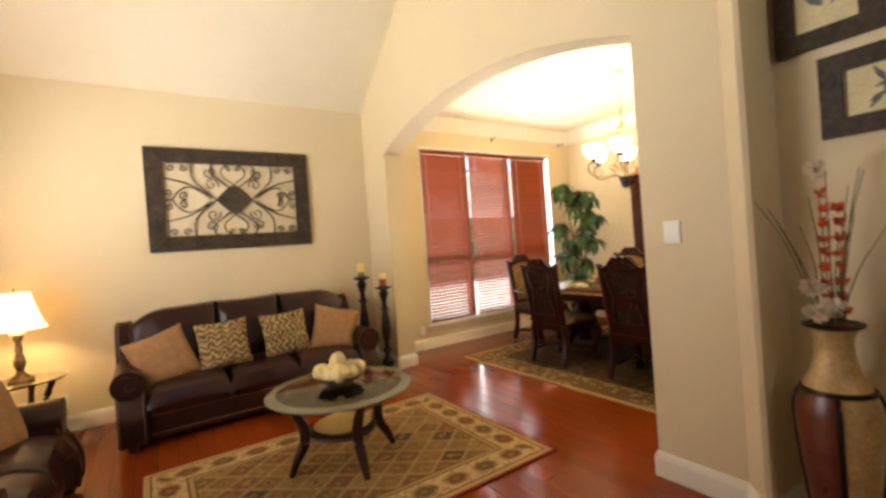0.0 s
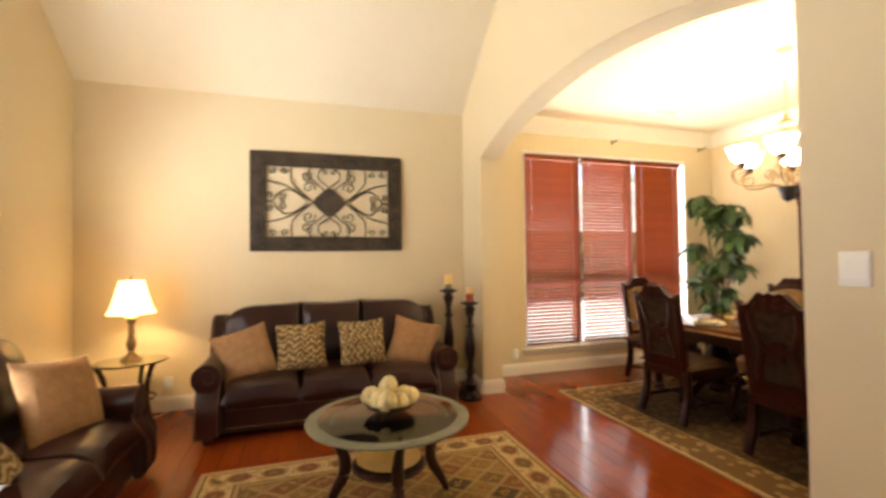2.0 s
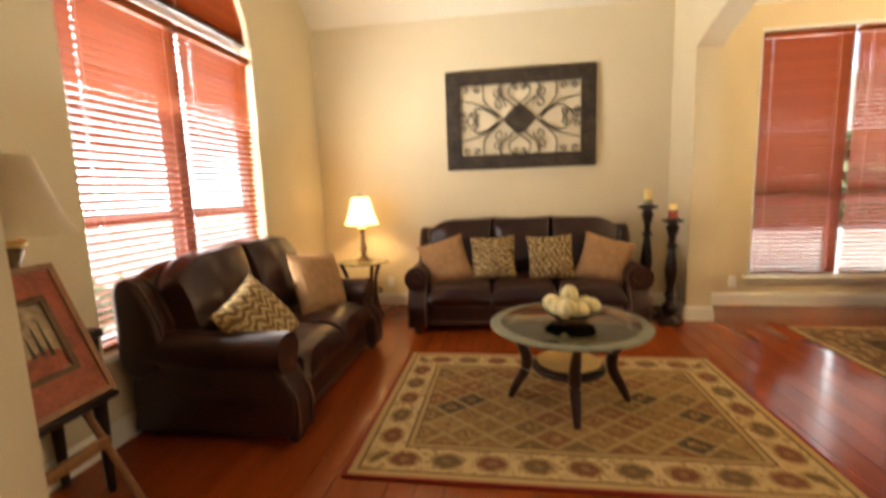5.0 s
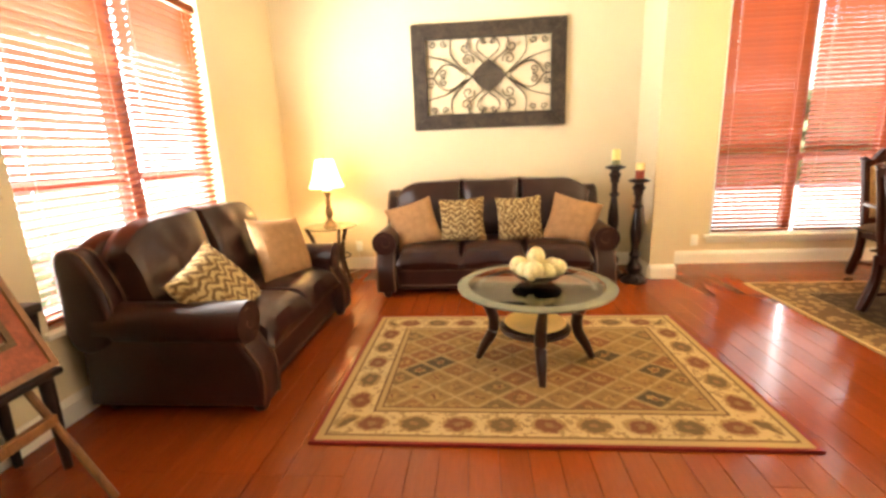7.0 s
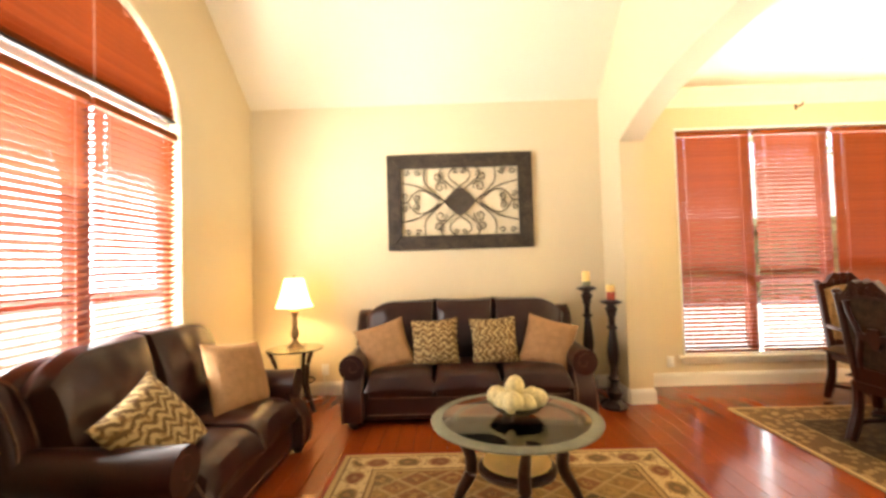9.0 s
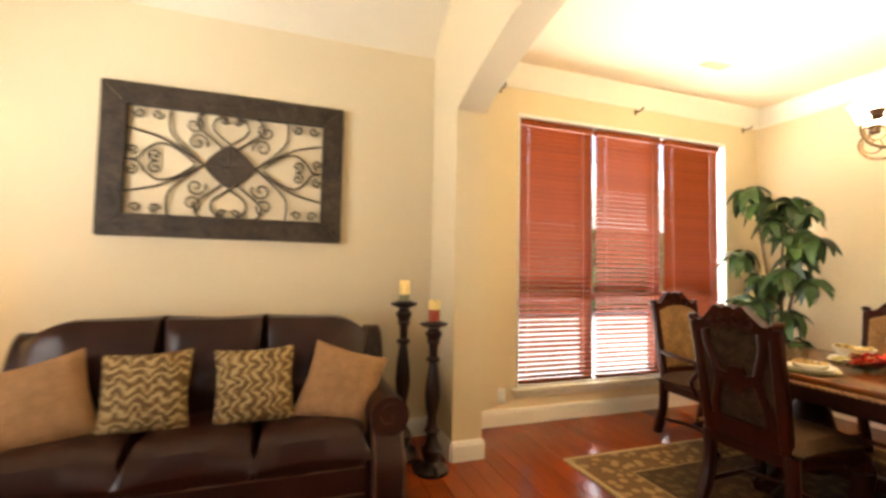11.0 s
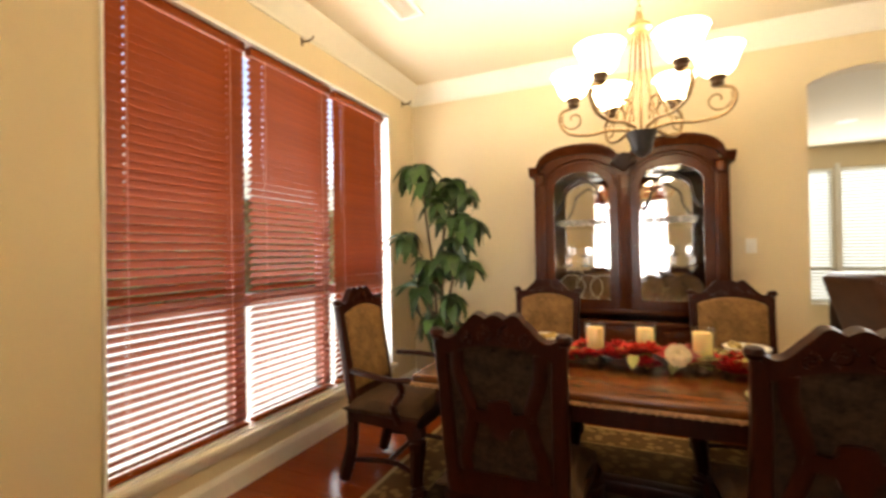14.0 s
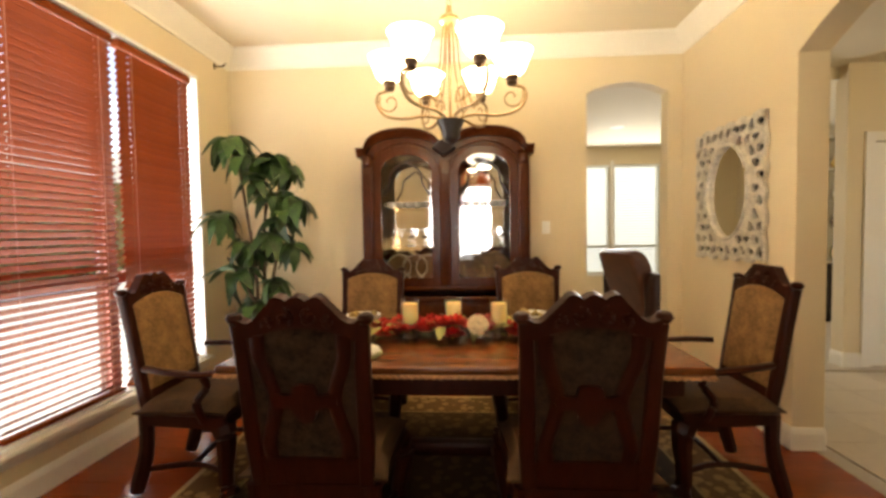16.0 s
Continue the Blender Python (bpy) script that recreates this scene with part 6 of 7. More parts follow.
# ---- chandelier ----
CX, CY = 5.21, 3.02
SHADEGLASS = glow("frosted_lit_glass", (1.0, 0.80, 0.50), 12.0, (0.8, 0.74, 0.6))
CHBRONZE = mat("bronze_gold_metal", (0.30, 0.19, 0.085), 0.42, 0.6, vary=0.4, scale=12, bump=0.15)
th = thing("chandelier", (CX, CY, 0), "bronze six-arm chandelier with lit frosted glass shades over the table", "chandelier")
part("canopy", lathe(bmesh.new(), [(0.065, DINING_TOP), (0.065, DINING_TOP - 0.012), (0.03, DINING_TOP - 0.035), (0.008, DINING_TOP - 0.045), (0.0, DINING_TOP - 0.045)][::-1], 24), CHBRONZE, th)
bm = bmesh.new()
z = 2.55
k = 0
while z < DINING_TOP - 0.05:
    ring = []
    for i in range(13):
        a = 2 * math.pi * i / 12
        q = (0.011 * math.cos(a), 0, 0.019 * math.sin(a)) if k % 2 else (0, 0.011 * math.cos(a), 0.019 * math.sin(a))
        ring.append((q[0], q[1], z + q[2]))
    tube(bm, ring, 0.0028, 5)
    z += 0.031
    k += 1
part("chain", bm, CHBRONZE, th)
part("top_cap", lathe(bmesh.new(), [(0, 2.44), (0.03, 2.44), (0.055, 2.45), (0.05, 2.47), (0.02, 2.49), (0.012, 2.535), (0, 2.54)], 20), CHBRONZE, th)
part("stem", tube(bmesh.new(), [(0, 0, 1.93), (0, 0, 2.45)], 0.008, 8), CHBRONZE, th)
BOWLDARK = mat("dark_pewter_bowl", (0.045, 0.038, 0.034), 0.4, 0.4, vary=0.3, scale=10)
part("bowl", lathe(bmesh.new(), [(0, 1.812), (0.014, 1.815), (0.02, 1.823), (0.034, 1.828), (0.048, 1.845), (0.052, 1.88), (0.072, 1.925), (0.075, 1.935), (0.055, 1.94), (0, 1.935)], 24), BOWLDARK, th, "dark pewter urn at the base")
for k in range(6):
    a = radians(28 + 60 * k)
    def arm_at(pts):
        return [(r * math.cos(a), r * math.sin(a), z) for r, z in pts]
    bm = bmesh.new()
    p = smooth_path(arm_at([(0.05, 1.95), (0.14, 1.965), (0.25, 1.955), (0.35, 1.975), (0.395, 2.035), (0.385, 2.09), (0.325, 2.11)]), 6)
    tube(bm, p, 0.0085, 8)
    curl = [(0.325 + 0.062 * (1 - 0.8 * u) * math.cos(0.5 - u * 7.0), 2.045 + 0.062 * (1 - 0.8 * u) * math.sin(0.5 - u * 7.0)) for u in [i / 16 for i in range(17)]]
    tube(bm, arm_at(curl), 0.005, 6)
    curl2 = [(0.125 + 0.055 * (1 - 0.8 * u) * math.cos(3.6 - u * 7.5), 2.035 + 0.055 * (1 - 0.8 * u) * math.sin(3.6 - u * 7.5)) for u in [i / 16 for i in range(17)]]
    tube(bm, arm_at(curl2), 0.006, 6)
    arm_part = part("arm", bm, CHBRONZE, th)
    part("rib", tube(bmesh.new(), smooth_path(arm_at([(0.03, 2.44), (0.042, 2.34), (0.055, 2.21), (0.095, 2.08), (0.13, 1.99)]), 5), 0.0045, 6), CHBRONZE, th)
    c = (0.325 * math.cos(a), 0.325 * math.sin(a), 0)
    part("cup", lathe(bmesh.new(), [(0, 2.105), (0.018, 2.105), (0.03, 2.12), (0.022, 2.128), (0.034, 2.142), (0.036, 2.16), (0, 2.16)], 16, c), BRONZE, arm_part)
    part("shade", lathe(bmesh.new(), [(0.034, 2.155), (0.055, 2.166), (0.074, 2.192), (0.085, 2.228), (0.098, 2.262), (0.110, 2.280), (0.106, 2.282), (0.094, 2.264), (0.081, 2.229), (0.070, 2.195), (0.032, 2.162)], 28, c), SHADEGLASS, arm_part, "lit frosted bell glass")
    bulb("chandelier_bulb", (CX + c[0], CY + c[1], 2.255), 12, 0.025)

# ---- plant in the corner ----
LEAF = mat("green_plant_leaf", (0.028, 0.068, 0.018), 0.42, vary=0.5, scale=9, grain=40, bump=0.2, random_tint=0.15, second=(0.07, 0.135, 0.035), spec=0.35)
BARK = mat("brown_cane_bark", (0.10, 0.06, 0.03), 0.8, vary=0.4, scale=12, bump=0.6)
POT = mat("dark_woven_pot", (0.07, 0.04, 0.02), 0.7, vary=0.4, scale=25, bump=0.6)
th = thing("potted_plant", (6.42, 4.68, 0), "tall artificial plant with drooping green leaves in a dark pot", "plant")
part("pot", lathe(bmesh.new(), [(0, 0), (0.12, 0), (0.13, 0.01), (0.17, 0.27), (0.18, 0.30), (0.165, 0.30), (0.15, 0.26), (0, 0.25)], 26), POT, th)
canes = [((-0.03, 0.03), (-0.10, 0.12), 1.93), ((0.04, 0.0), (0.05, -0.05), 1.72), ((0.0, -0.05), (0.02, -0.24), 1.42), ((-0.04, -0.02), (-0.08, 0.24), 1.12)]
for (x, y), (tx, ty), h in canes:
    h *= 1.04
    p = smooth_path([(x, y, 0.25), (x + 0.02, y, 0.25 + (h - 0.25) * 0.4), ((x + tx) / 2, (y + ty) / 2, 0.25 + (h - 0.25) * 0.75), (tx, ty, h)], 6)
    part("cane", tube(bmesh.new(), p, [0.017 - 0.007 * i / (len(p) - 1) for i in range(len(p))], 8), BARK, th)
big = [leaf_mesh("leaf", l, w, dr, LEAF) for l, w, dr in ((0.27, 0.115, 1.5), (0.23, 0.105, 1.8), (0.29, 0.12, 1.25))]
clumps = [(-0.10, 0.17, 2.03, 1.0), (-0.04, 0.0, 1.74, 0.8), (-0.02, -0.2, 1.44, 0.85), (-0.05, 0.10, 1.22, 0.8), (-0.06, 0.08, 1.92, 0.95), (0.04, -0.12, 1.88, 1.0), (0.02, -0.26, 1.80, 0.85), (0.02, -0.30, 1.58, 1.0), (0.0, -0.10, 1.60, 0.8), (-0.06, 0.28, 1.46, 0.95), (-0.02, -0.14, 1.27, 1.0), (0.0, -0.28, 1.20, 0.8), (0.0, 0.02, 1.16, 0.8), (-0.06, 0.16, 1.0, 1.0), (0.0, -0.12, 0.92, 0.95), (-0.04, 0.05, 0.76, 1.0), (0.0, -0.2, 0.68, 0.85)]
rr = random.Random(3)
for x, y, z, s in clumps:
    z *= 1.045
    b = tube(bmesh.new(), smooth_path([(x * 0.5, y * 0.55, z - 0.20), (x * 0.8, y * 0.85, z - 0.05), (x, y, z)], 4), 0.006, 6)
    fr = part("frond", b, BARK, th)
    for k in range(15):
        a = 360 * k / 15 + rr.uniform(-14, 14)
        d = rr.uniform(-38, 30)
        l = s * rr.uniform(0.8, 1.1)
        dx = 0.3 * l * math.cos(radians(a))
        if 6.42 + x + dx > 6.90:
            l *= 0.55
        ob = new("leaf", big[k % 3])
        ob.parent = fr
        ob.matrix_basis = pose(x, y, z + rr.uniform(-0.05, 0.03), rr.uniform(-25, 25), d, a) @ Matrix.Diagonal((l, l, l, 1))

# ---- wall mirror ----
SILVER = mat("antique_white_silver_frame", (0.62, 0.57, 0.47), 0.4, 0.15, vary=0.35, scale=14, bump=0.4)
th = thing("wall_mirror", (6.22, SOUTH, 1.605), "oval mirror in a pierced antique-white scroll frame", "mirror", turn=0)
mw, mh, ow, oh = 0.43, 0.50, 0.245, 0.335
edge = []
for i in range(96):
    a = 2 * math.pi * i / 96
    c, s = math.cos(a), math.sin(a)
    q = 1 / max(abs(c), abs(s))
    wob = 1 + 0.028 * math.sin(a * 20)
    edge.append((mw * c * q * wob * 0.985, mh * s * q * wob * 0.985))
loops = [edge, [(ow * math.cos(2 * math.pi * i / 48), oh * math.sin(2 * math.pi * i / 48)) for i in range(48)]]
rr = random.Random(17)
taken = []
for i in range(9):
    for j in range(11):
        u = (-1 + 2 * (i + 0.5 + (0.25 if j % 2 else -0.25)) / 9) * (mw - 0.03)
        v = (-1 + 2 * (j + 0.5) / 11) * (mh - 0.03)
        if (u / (ow + 0.055)) ** 2 + (v / (oh + 0.055)) ** 2 < 1 or abs(u) > mw - 0.05 or abs(v) > mh - 0.05:
            continue
        a = rr.uniform(0, math.pi)
        la, lb = rr.uniform(0.039, 0.044), rr.uniform(0.024, 0.029)
        pts = []
        for k in range(9):
            t2 = 2 * math.pi * k / 9
            e, f2 = la * math.cos(t2), lb * math.sin(t2) * (1 - 0.5 * math.cos(t2))
            pts.append((u + e * math.cos(a) - f2 * math.sin(a), v + e * math.sin(a) + f2 * math.cos(a)))
        loops.append(pts)
part("frame", prism(bmesh.new(), loops, "y", 0.010, 0.036), SILVER, th)
# added dark sheet that makes the pierced holes read dark
part("dark_sheet", prism(bmesh.new(), [[(u * 0.96, v * 0.96) for u, v in edge]], "y", 0.001, 0.006), BLACKWOOD, th)
bm = bmesh.new()
prism(bm, [[(1.05 * ow * math.cos(2 * math.pi * i / 48), 1.04 * oh * math.sin(2 * math.pi * i / 48)) for i in range(48)]], "y", 0.007, 0.016)
part("mirror_glass", bm, MIRROR, th)
ring = [(1.03 * ow * math.cos(2 * math.pi * i / 56), 0.038, 1.025 * oh * math.sin(2 * math.pi * i / 56)) for i in range(57)]
part("bead", tube(bmesh.new(), ring, 0.012, 8), SILVER, th)

# ---- hall door, shelves, family room ----
th = thing("door_1", (7.2, (D0 + D1) / 2, 0), "white panelled hall door, closed", "door", turn=-90, kind="structure")
hw = (D1 - D0) / 2
part("casing", prism(bmesh.new(), [[(-hw - 0.085, 0), (-hw - 0.001, 0), (-hw - 0.001, 2.121), (hw + 0.001, 2.121), (hw + 0.001, 0), (hw + 0.085, 0), (hw + 0.085, 2.21), (-hw - 0.085, 2.21)]], "y", -0.022, -0.001), TRIM, th)
leaf_b = prism(bmesh.new(), [rect(-hw + 0.004, hw - 0.004, 0.006, 2.115)] + [rect(*q) for q in ((-hw + 0.10, -0.04, 0.22, 0.95), (0.04, hw - 0.10, 0.22, 0.95), (-hw + 0.10, -0.04, 1.08, 1.95), (0.04, hw - 0.10, 1.08, 1.95))], "y", 0.012, 0.045)
d = part("door_leaf", leaf_b, TRIM, th)
for q in ((-hw + 0.10, -0.04, 0.22, 0.95), (0.04, hw - 0.10, 0.22, 0.95), (-hw + 0.10, -0.04, 1.08, 1.95), (0.04, hw - 0.10, 1.08, 1.95)):
    part("panel", boxed(q[0], q[1], 0.026, 0.040, q[2], q[3], bevel=0.008), TRIM, d)
part("knob", lathe(bmesh.new(), [(0, 0), (0.012, 0), (0.012, 0.03), (0.028, 0.04), (0.028, 0.055), (0, 0.065)], 14, (0, 0, 0), pose(hw - 0.06, 0.012, 1.0, 90, 0, 0)), BRONZE, d)
for z in (0.25, 1.06, 1.88):
    part("hinge", tube(bmesh.new(), [(-hw + 0.002, 0.006, z - 0.045), (-hw + 0.002, 0.006, z + 0.045)], 0.006, 6), BRONZE, d)

th = thing("bookshelf", (9.3, -2.45, 0), "white built-in shelf with vases and books over a dark cabinet", "shelf", turn=-90)
part("back", boxed(-0.6, 0.6, 0.30, 0.32, 0.0, 2.6), TRIM, th)
part("cabinet", boxed(-0.6, 0.6, -0.06, 0.30, 0.0, 0.82, bevel=0.006), BLACKWOOD, th)
for s in (-1, 1):
    part("upright", boxed(s * 0.6 - 0.02, s * 0.6 + 0.02, 0.0, 0.30, 0.82, 2.6), TRIM, th)
for z in (0.82, 1.28, 1.70, 2.12, 2.56):
    part("shelf", boxed(-0.58, 0.58, 0.0, 0.30, z, z + 0.03, bevel=0.003), TRIM, th)
rr = random.Random(14)
for z, kind in ((0.85, 0), (1.31, 1), (1.73, 2), (2.15, 0)):
    for q in range(4):
        u = -0.42 + 0.28 * q + rr.uniform(-0.03, 0.03)
        loc = (9.3 + 0.13, -2.45 - u, z)
        col = (BURGUNDY, CREAM, BRONZE, CHINA)[(q + kind) % 4]
        h = rr.uniform(0.16, 0.27)
        ob = tagged(new("vase", mesh_of("vase", lathe(bmesh.new(), [(0, 0), (0.04, 0), (0.07, h * 0.35), (0.06, h * 0.6), (0.025, h * 0.85), (0.035, h), (0, h)], 18), col)), ("deep red", "cream", "bronze", "white")[(q + kind) % 4] + " vase standing on the built-in shelf", "vase", "shelf vases")
        ob.location = loc

win = thing("window_3", (10.5, 0, 0), "tall family room windows behind white blinds", "window", kind="structure")
WHITEBLIND = mat("white_vinyl_blind", (0.80, 0.80, 0.74), 0.5, vary=0.03, bump=0.0)
BACKGLOW = glow("day_glow_sheet", (0.98, 1.0, 0.93), 0.85, (0.5, 0.5, 0.5))
for a, b2 in ((0.52, 1.25), (-0.32, 0.46), (-0.85, -0.38)):
    part("window_frame", prism(bmesh.new(), [rect(a, b2, 0.58, 2.44), rect(a + 0.03, b2 - 0.03, 0.61, 2.41)], "x", 0.05, 0.15), TRIM, win)
    part("sash_rail", boxed(0.06, 0.13, a + 0.03, b2 - 0.03, 1.02, 1.07), TRIM, win)
part("window_sill", boxed(-0.06, 0.04, -0.95, 1.35, 0.545, 0.575, bevel=0.006), TRIM, win)
part("casing", boxed(-0.02, -0.001, 0.462, 0.518, 0.58, 2.5), TRIM, win)
me = None
for a, b2 in ((0.52, 1.25), (-0.32, 0.46), (-0.85, -0.38)):
    th = thing("window_blind", (10.53, (a + b2) / 2, 0), "white slatted blind, closed against bright daylight", "blind", "white blinds", 90)
    w = b2 - a - 0.02
    part("headrail", boxed(-w / 2, w / 2, -0.02, 0.02, 2.40, 2.435), WHITEBLIND, th)
    bb = bmesh.new()
    pts = [(-0.025, 0.0), (0.025, 0.0), (0.025, 0.002), (-0.025, 0.002)]
    prism(bb, [pts], "x", -w / 2, w / 2)
    me = mesh_of("slat", bb, WHITEBLIND, smooth=False)
    z = 0.62
    while z < 2.39:
        ob = new("slat", me)
        ob.parent = th
        ob.matrix_basis = pose(0, 0, z, -28, 0, 0)
        z += 0.045
    part("bottom_rail", boxed(-w / 2, w / 2, -0.02, 0.02, 0.59, 0.605), WHITEBLIND, th)
# glowing sheet added far out, whitens the view through the arched window
structure("backdrop", boxed(-22.2, -22.0, -40, 40, -0.5, 14.0), glow("pale_blue_glow_sheet", (0.86, 0.94, 1.0), 5.0, (0.5, 0.5, 0.5)), "glowing pale blue sheet standing in for bright outdoors", "backdrop")
# emissive panel added behind the family room windows in place of daylight
structure("backdrop", boxed(11.6, 11.7, -4, 5, -0.2, 4.0), BACKGLOW, "glowing pale sheet standing in for daylight outside", "backdrop")

th = thing("recliner", (8.78, 0.52, 0), "dark brown leather recliner with its back to the dining room", "chair", turn=20)
# back and seat paler than the arms: lit and shaded sides put into colour
part("base", boxed(-0.36, 0.36, -0.40, 0.34, 0.06, 0.32, bevel=0.03), LEATHER_LIT, th)
part("seat", cushion(bmesh.new(), 0.56, 0.62, 0.22, Matrix.Translation((0, -0.12, 0.40)), power=0.25), LEATHER_LIT, th)
back = smooth_outline([(0.22, 0.30), (0.36, 0.28), (0.45, 0.55), (0.60, 0.96), (0.58, 1.05), (0.48, 1.08), (0.36, 1.01), (0.27, 0.84), (0.26, 0.68), (0.17, 0.52)])
part("backrest", soft_prism(bmesh.new(), back, "x", -0.33, 0.33, 0.06), LEATHER_LIT, th)
for s in (-1, 1):
    side = smooth_outline([(-0.44, 0.09), (-0.47, 0.38), (-0.43, 0.60), (-0.30, 0.66), (0.10, 0.70), (0.28, 0.80), (0.42, 0.76), (0.42, 0.40), (0.36, 0.08)])
    part("arm", soft_prism(bmesh.new(), side, "x", s * 0.30, s * 0.48, 0.06), LEATHER, th)
part("foot_rail", boxed(-0.34, 0.34, -0.34, 0.32, 0.0, 0.06), BLACKWOOD, th)
th = thing("recessed_light", (9.0, 0.9, 2.73), "round recessed ceiling light, unlit", "light")
part("trim_ring", lathe(bmesh.new(), [(0.06, -0.001), (0.09, -0.001), (0.088, -0.008), (0.062, -0.01)][::-1], 24), TRIM, th)
part("lens", lathe(bmesh.new(), [(0, -0.002), (0.06, -0.002), (0.06, -0.006), (0, -0.006)][::-1], 24), TRIM, th)

# hedge outside the arched window, followed by an added tree
HEDGE = mat("bright_green_hedge", (0.20, 0.27, 0.13), 0.7, vary=0.5, scale=6, grain=30, bump=0.3, random_tint=0.1)
rr = random.Random(6)
hedge_leaf = bmesh.new()
for k in range(2600):
    c = Vector((-3.6 + rr.gauss(0, 0.35), rr.uniform(-1.5, 7.0), rr.uniform(-0.25, 0.12 + 0.12 * math.sin(k))))
    d = Vector((rr.gauss(0, 1), rr.gauss(0, 1), rr.gauss(0, 1))).normalized() * 0.09
    s = d.orthogonal() * 0.4
    vs = [hedge_leaf.verts.new(v) for v in (c - d, c + s, c + d, c - s)]
    hedge_leaf.faces.new(vs)
ob = tagged(new("hedge", mesh_of("hedge", hedge_leaf, HEDGE, smooth=False)), "sunlit green hedge outside the arched window", "hedge", kind="stuff")

# a broad tree over the lawn, invented to darken the arched window's upper view
rr = random.Random(9)
th = thing("tree", (-9.5, 3.2, -0.25), "large leafy tree added outside to darken the upper window view", "tree")
TREEBARK = mat("grey_brown_bark", (0.12, 0.085, 0.06), 0.9, vary=0.4, scale=6, bump=0.8)
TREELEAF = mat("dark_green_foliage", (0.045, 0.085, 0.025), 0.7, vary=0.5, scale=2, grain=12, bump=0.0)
b = tube(bmesh.new(), smooth_path([(0, 0, 0), (0.05, 0.1, 1.5), (0, 0.2, 3.0), (0.1, 0.1, 5.5)], 5), [0.34 - 0.012 * i for i in range(16)], 12)
part("trunk", b, TREEBARK, th)
b = bmesh.new()
for k in range(9):
    a = 2 * math.pi * k / 9
    tube(b, smooth_path([(0, 0.15, 2.6 + 0.25 * (k % 3)), (1.3 * math.cos(a), 1.5 * math.sin(a), 4.2), (2.3 * math.cos(a), 3.6 * math.sin(a), 5.4 + 0.5 * (k % 2))], 4), [0.13 - 0.012 * i for i in range(9)], 8)
part("limb", b, TREEBARK, th)
b = bmesh.new()
for k in range(150):
    a, q = rr.uniform(0, 6.28), math.sqrt(rr.random())
    c = Vector((3.0 * q * math.cos(a), 6.5 * q * math.sin(a), 5.6 + rr.uniform(-2.3, 2.6) * (1.1 - 0.5 * q)))
    for m in range(44):
        p = c + Vector((rr.gauss(0, 0.42), rr.gauss(0, 0.42), rr.gauss(0, 0.32)))
        d = Vector((rr.gauss(0, 1), rr.gauss(0, 1), rr.gauss(0, 0.6))).normalized() * 0.13
        s = d.orthogonal() * 0.5
        b.faces.new([b.verts.new(v) for v in (p - d, p + s, p + d, p - s)])
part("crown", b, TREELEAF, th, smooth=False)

# trees and shrubs across the lawn; sunlight is put into the leaf colour
SHRUBLEAF = mat("sun_painted_green_foliage", (0.20, 0.27, 0.10), 0.7, vary=0.5, scale=2, grain=12, bump=0.0)
rr = random.Random(31)
b = bmesh.new()
for k in range(1000):
    x, z = rr.uniform(-6, 22), -0.1 + 4.3 * rr.random()
    c = Vector((x, 17.0 + rr.uniform(-0.9, 0.9) + 0.5 * math.sin(x), z + 0.3 * math.sin(x * 0.9)))
    for m in range(26):
        p = c + Vector((rr.gauss(0, 0.55), rr.gauss(0, 0.4), rr.gauss(0, 0.42)))
        d = Vector((rr.gauss(0, 1), rr.gauss(0, 0.6), rr.gauss(0, 1))).normalized() * 0.3
        s = d.orthogonal() * 0.6
        b.faces.new([b.verts.new(v) for v in (p - d, p + s, p + d, p - s)])
tagged(new("tree_line", mesh_of("tree_line", b, SHRUBLEAF, smooth=False)), "green trees and shrubs across the lawn, coloured as if sunlit", "trees", kind="stuff")

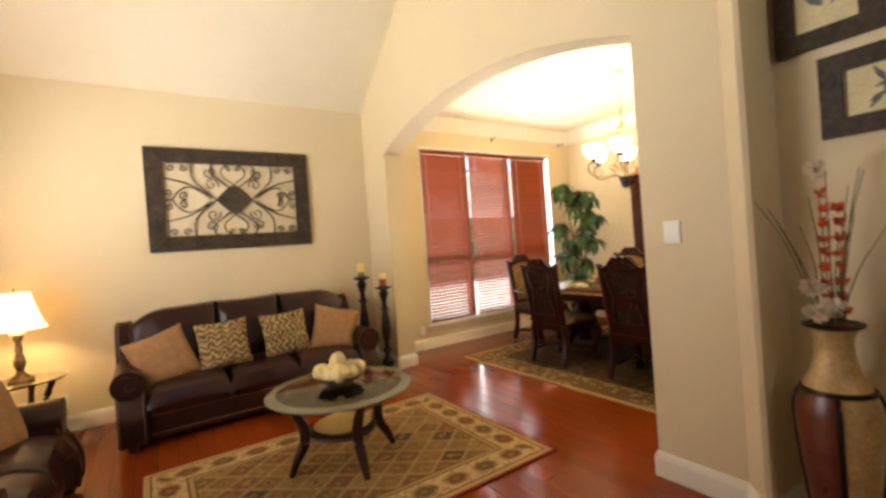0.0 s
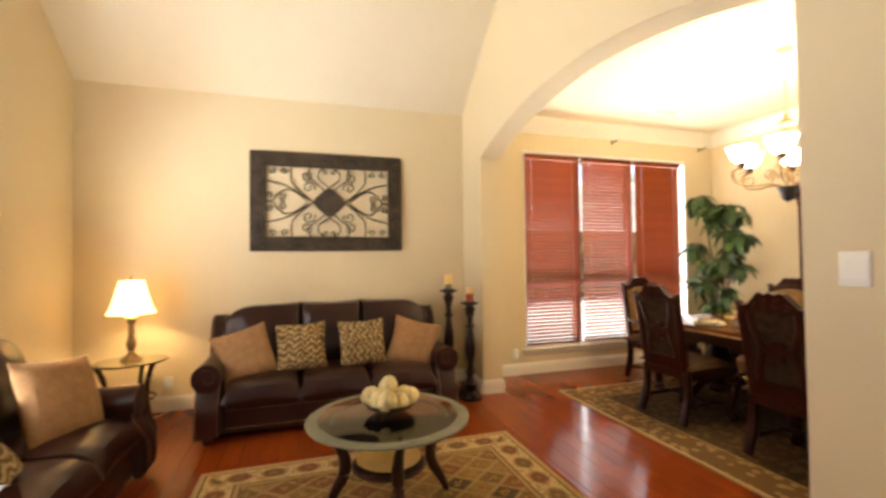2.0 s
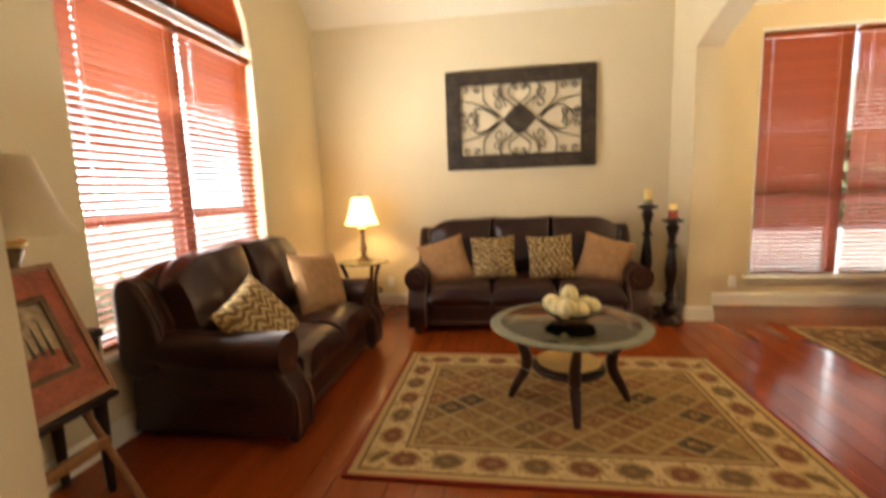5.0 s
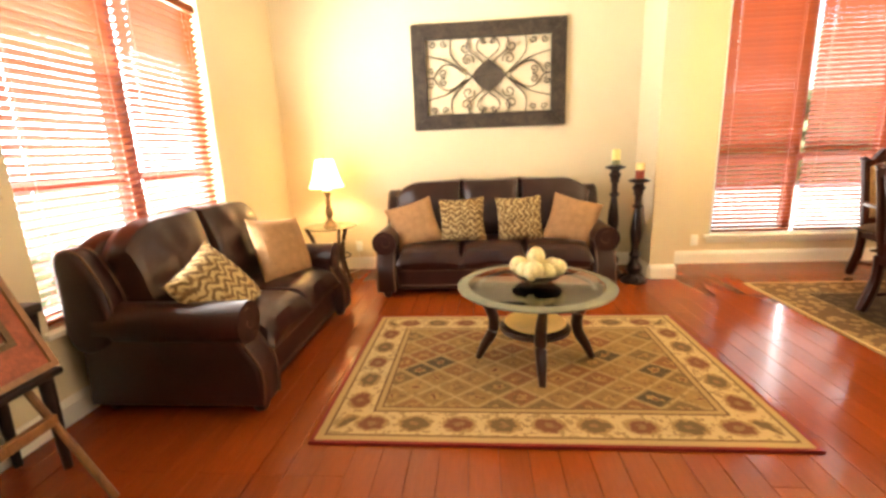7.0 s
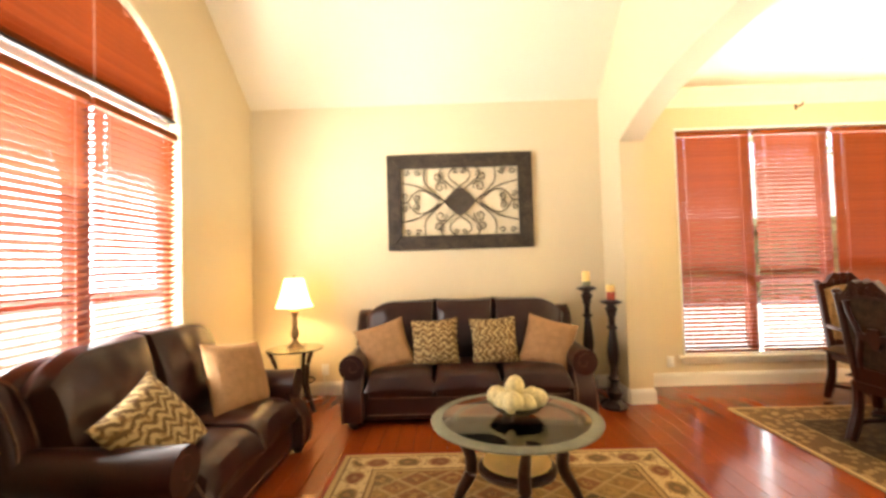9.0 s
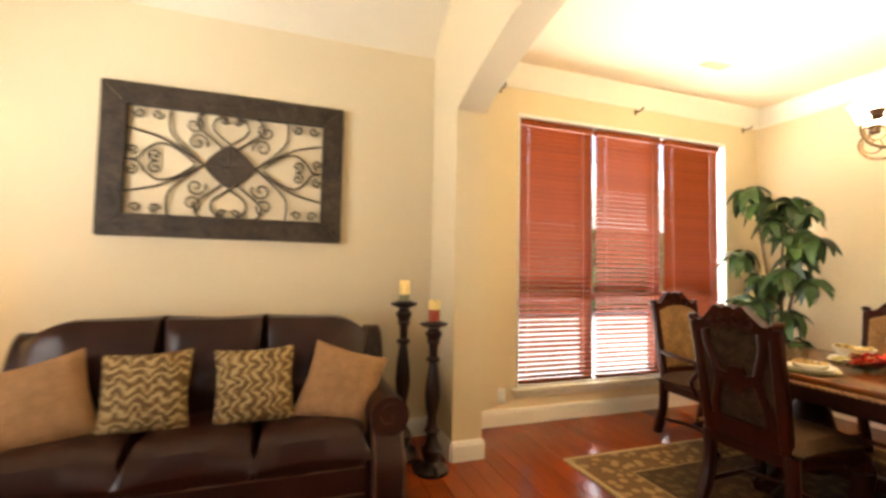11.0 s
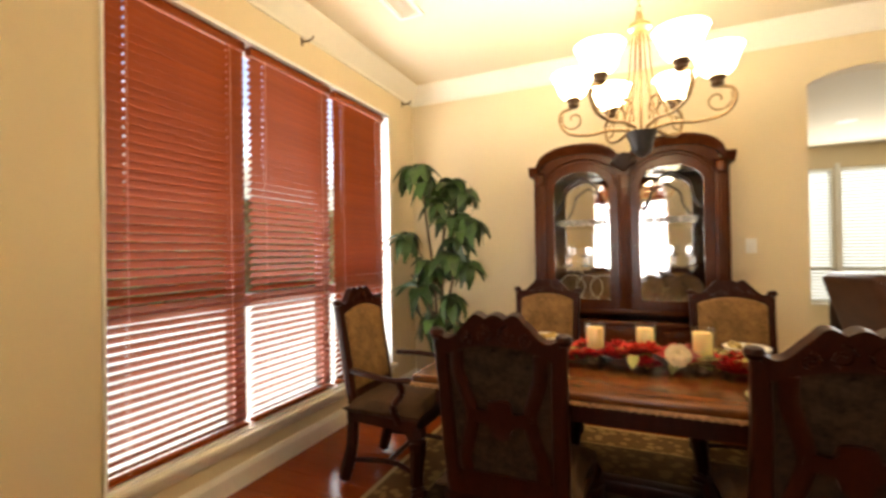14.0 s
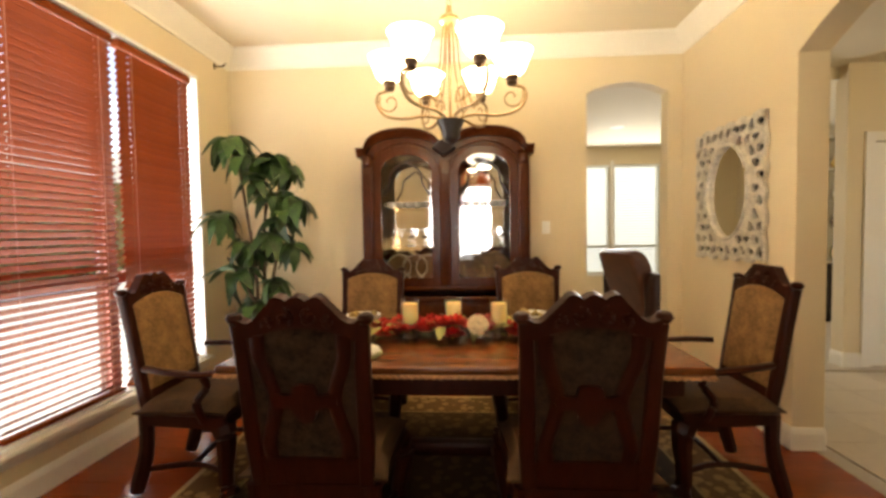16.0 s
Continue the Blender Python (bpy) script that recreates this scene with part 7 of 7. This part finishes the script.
# ---- floor planks and tiles ----
def plank_mesh(w, l):
    b = bmesh.new()
    c = 0.0012
    lo = [b.verts.new((sx * w / 2, sy * l / 2, -0.012)) for sx, sy in ((-1, -1), (1, -1), (1, 1), (-1, 1))]
    mid = [b.verts.new((sx * w / 2, sy * l / 2, -c)) for sx, sy in ((-1, -1), (1, -1), (1, 1), (-1, 1))]
    hi = [b.verts.new((sx * (w / 2 - c), sy * (l / 2 - c), 0)) for sx, sy in ((-1, -1), (1, -1), (1, 1), (-1, 1))]
    for r0, r1 in ((lo, mid), (mid, hi)):
        for i in range(4):
            b.faces.new((r0[i], r0[(i + 1) % 4], r1[(i + 1) % 4], r1[i]))
    b.faces.new(hi)
    return b


PW = 0.127
rng = random.Random(4)
plank_data = {}
rest = bmesh.new()
count = 0
x = LEFT
while x < EAST:
    y = -2.2 if x < 3.36 else SOUTH - 0.12
    end = BACK
    first = True
    while y < end - 0.02:
        l = rng.choice((0.6, 0.9, 1.2, 1.5))
        if first:
            l = rng.choice((0.3, 0.6, 0.9))
            first = False
        l = min(l, end - y)
        w = min(PW, EAST - x)
        cx, cy = x + w / 2, y + l / 2
        near = 0.4 < cx < 4.6 and cy > 1.2
        if near and count < 300:
            key = (round(w, 3), round(l, 3))
            if key not in plank_data:
                plank_data[key] = mesh_of("plank", plank_mesh(w - 0.0016, l - 0.0016), PLANK, smooth=False)
            ob = new("plank", plank_data[key])
            ob.location = (cx, cy, 0)
            ob.parent = FLOOR
            count += 1
        else:
            b = plank_mesh(w - 0.0016, l - 0.0016)
            bmesh.ops.translate(b, verts=b.verts[:], vec=(cx, cy, 0))
            me = bpy.data.meshes.new("tmp")
            b.to_mesh(me)
            b.free()
            rest.from_mesh(me)
            bpy.data.meshes.remove(me)
        y += l
    x += PW
tagged(part("planks_beyond", rest, PLANK, FLOOR, smooth=False), kind="stuff")

TS = 0.45
tile_me = mesh_of("tile", plank_mesh(TS - 0.006, TS - 0.006), TILE, smooth=False)
for i in range(9):
    for j in range(9):
        px, py = 3.42 + TS * (i + 0.5), 0.76 - TS * (j + 0.5)
        if px < 7.1:
            ob = new("tile", tile_me)
            ob.location, ob.parent = (px, py, 0), HALLFLOOR
rest = bmesh.new()
for i in range(8):
    for j in range(15):
        px, py = 7.1 + TS * (i + 0.5), 3.6 - TS * (j + 0.5)
        b = plank_mesh(TS - 0.006, TS - 0.006)
        bmesh.ops.translate(b, verts=b.verts[:], vec=(px, py, 0))
        me = bpy.data.meshes.new("tmp")
        b.to_mesh(me)
        b.free()
        rest.from_mesh(me)
        bpy.data.meshes.remove(me)
tagged(part("tiles_beyond", rest, TILE, HALLFLOOR, smooth=False), kind="stuff")
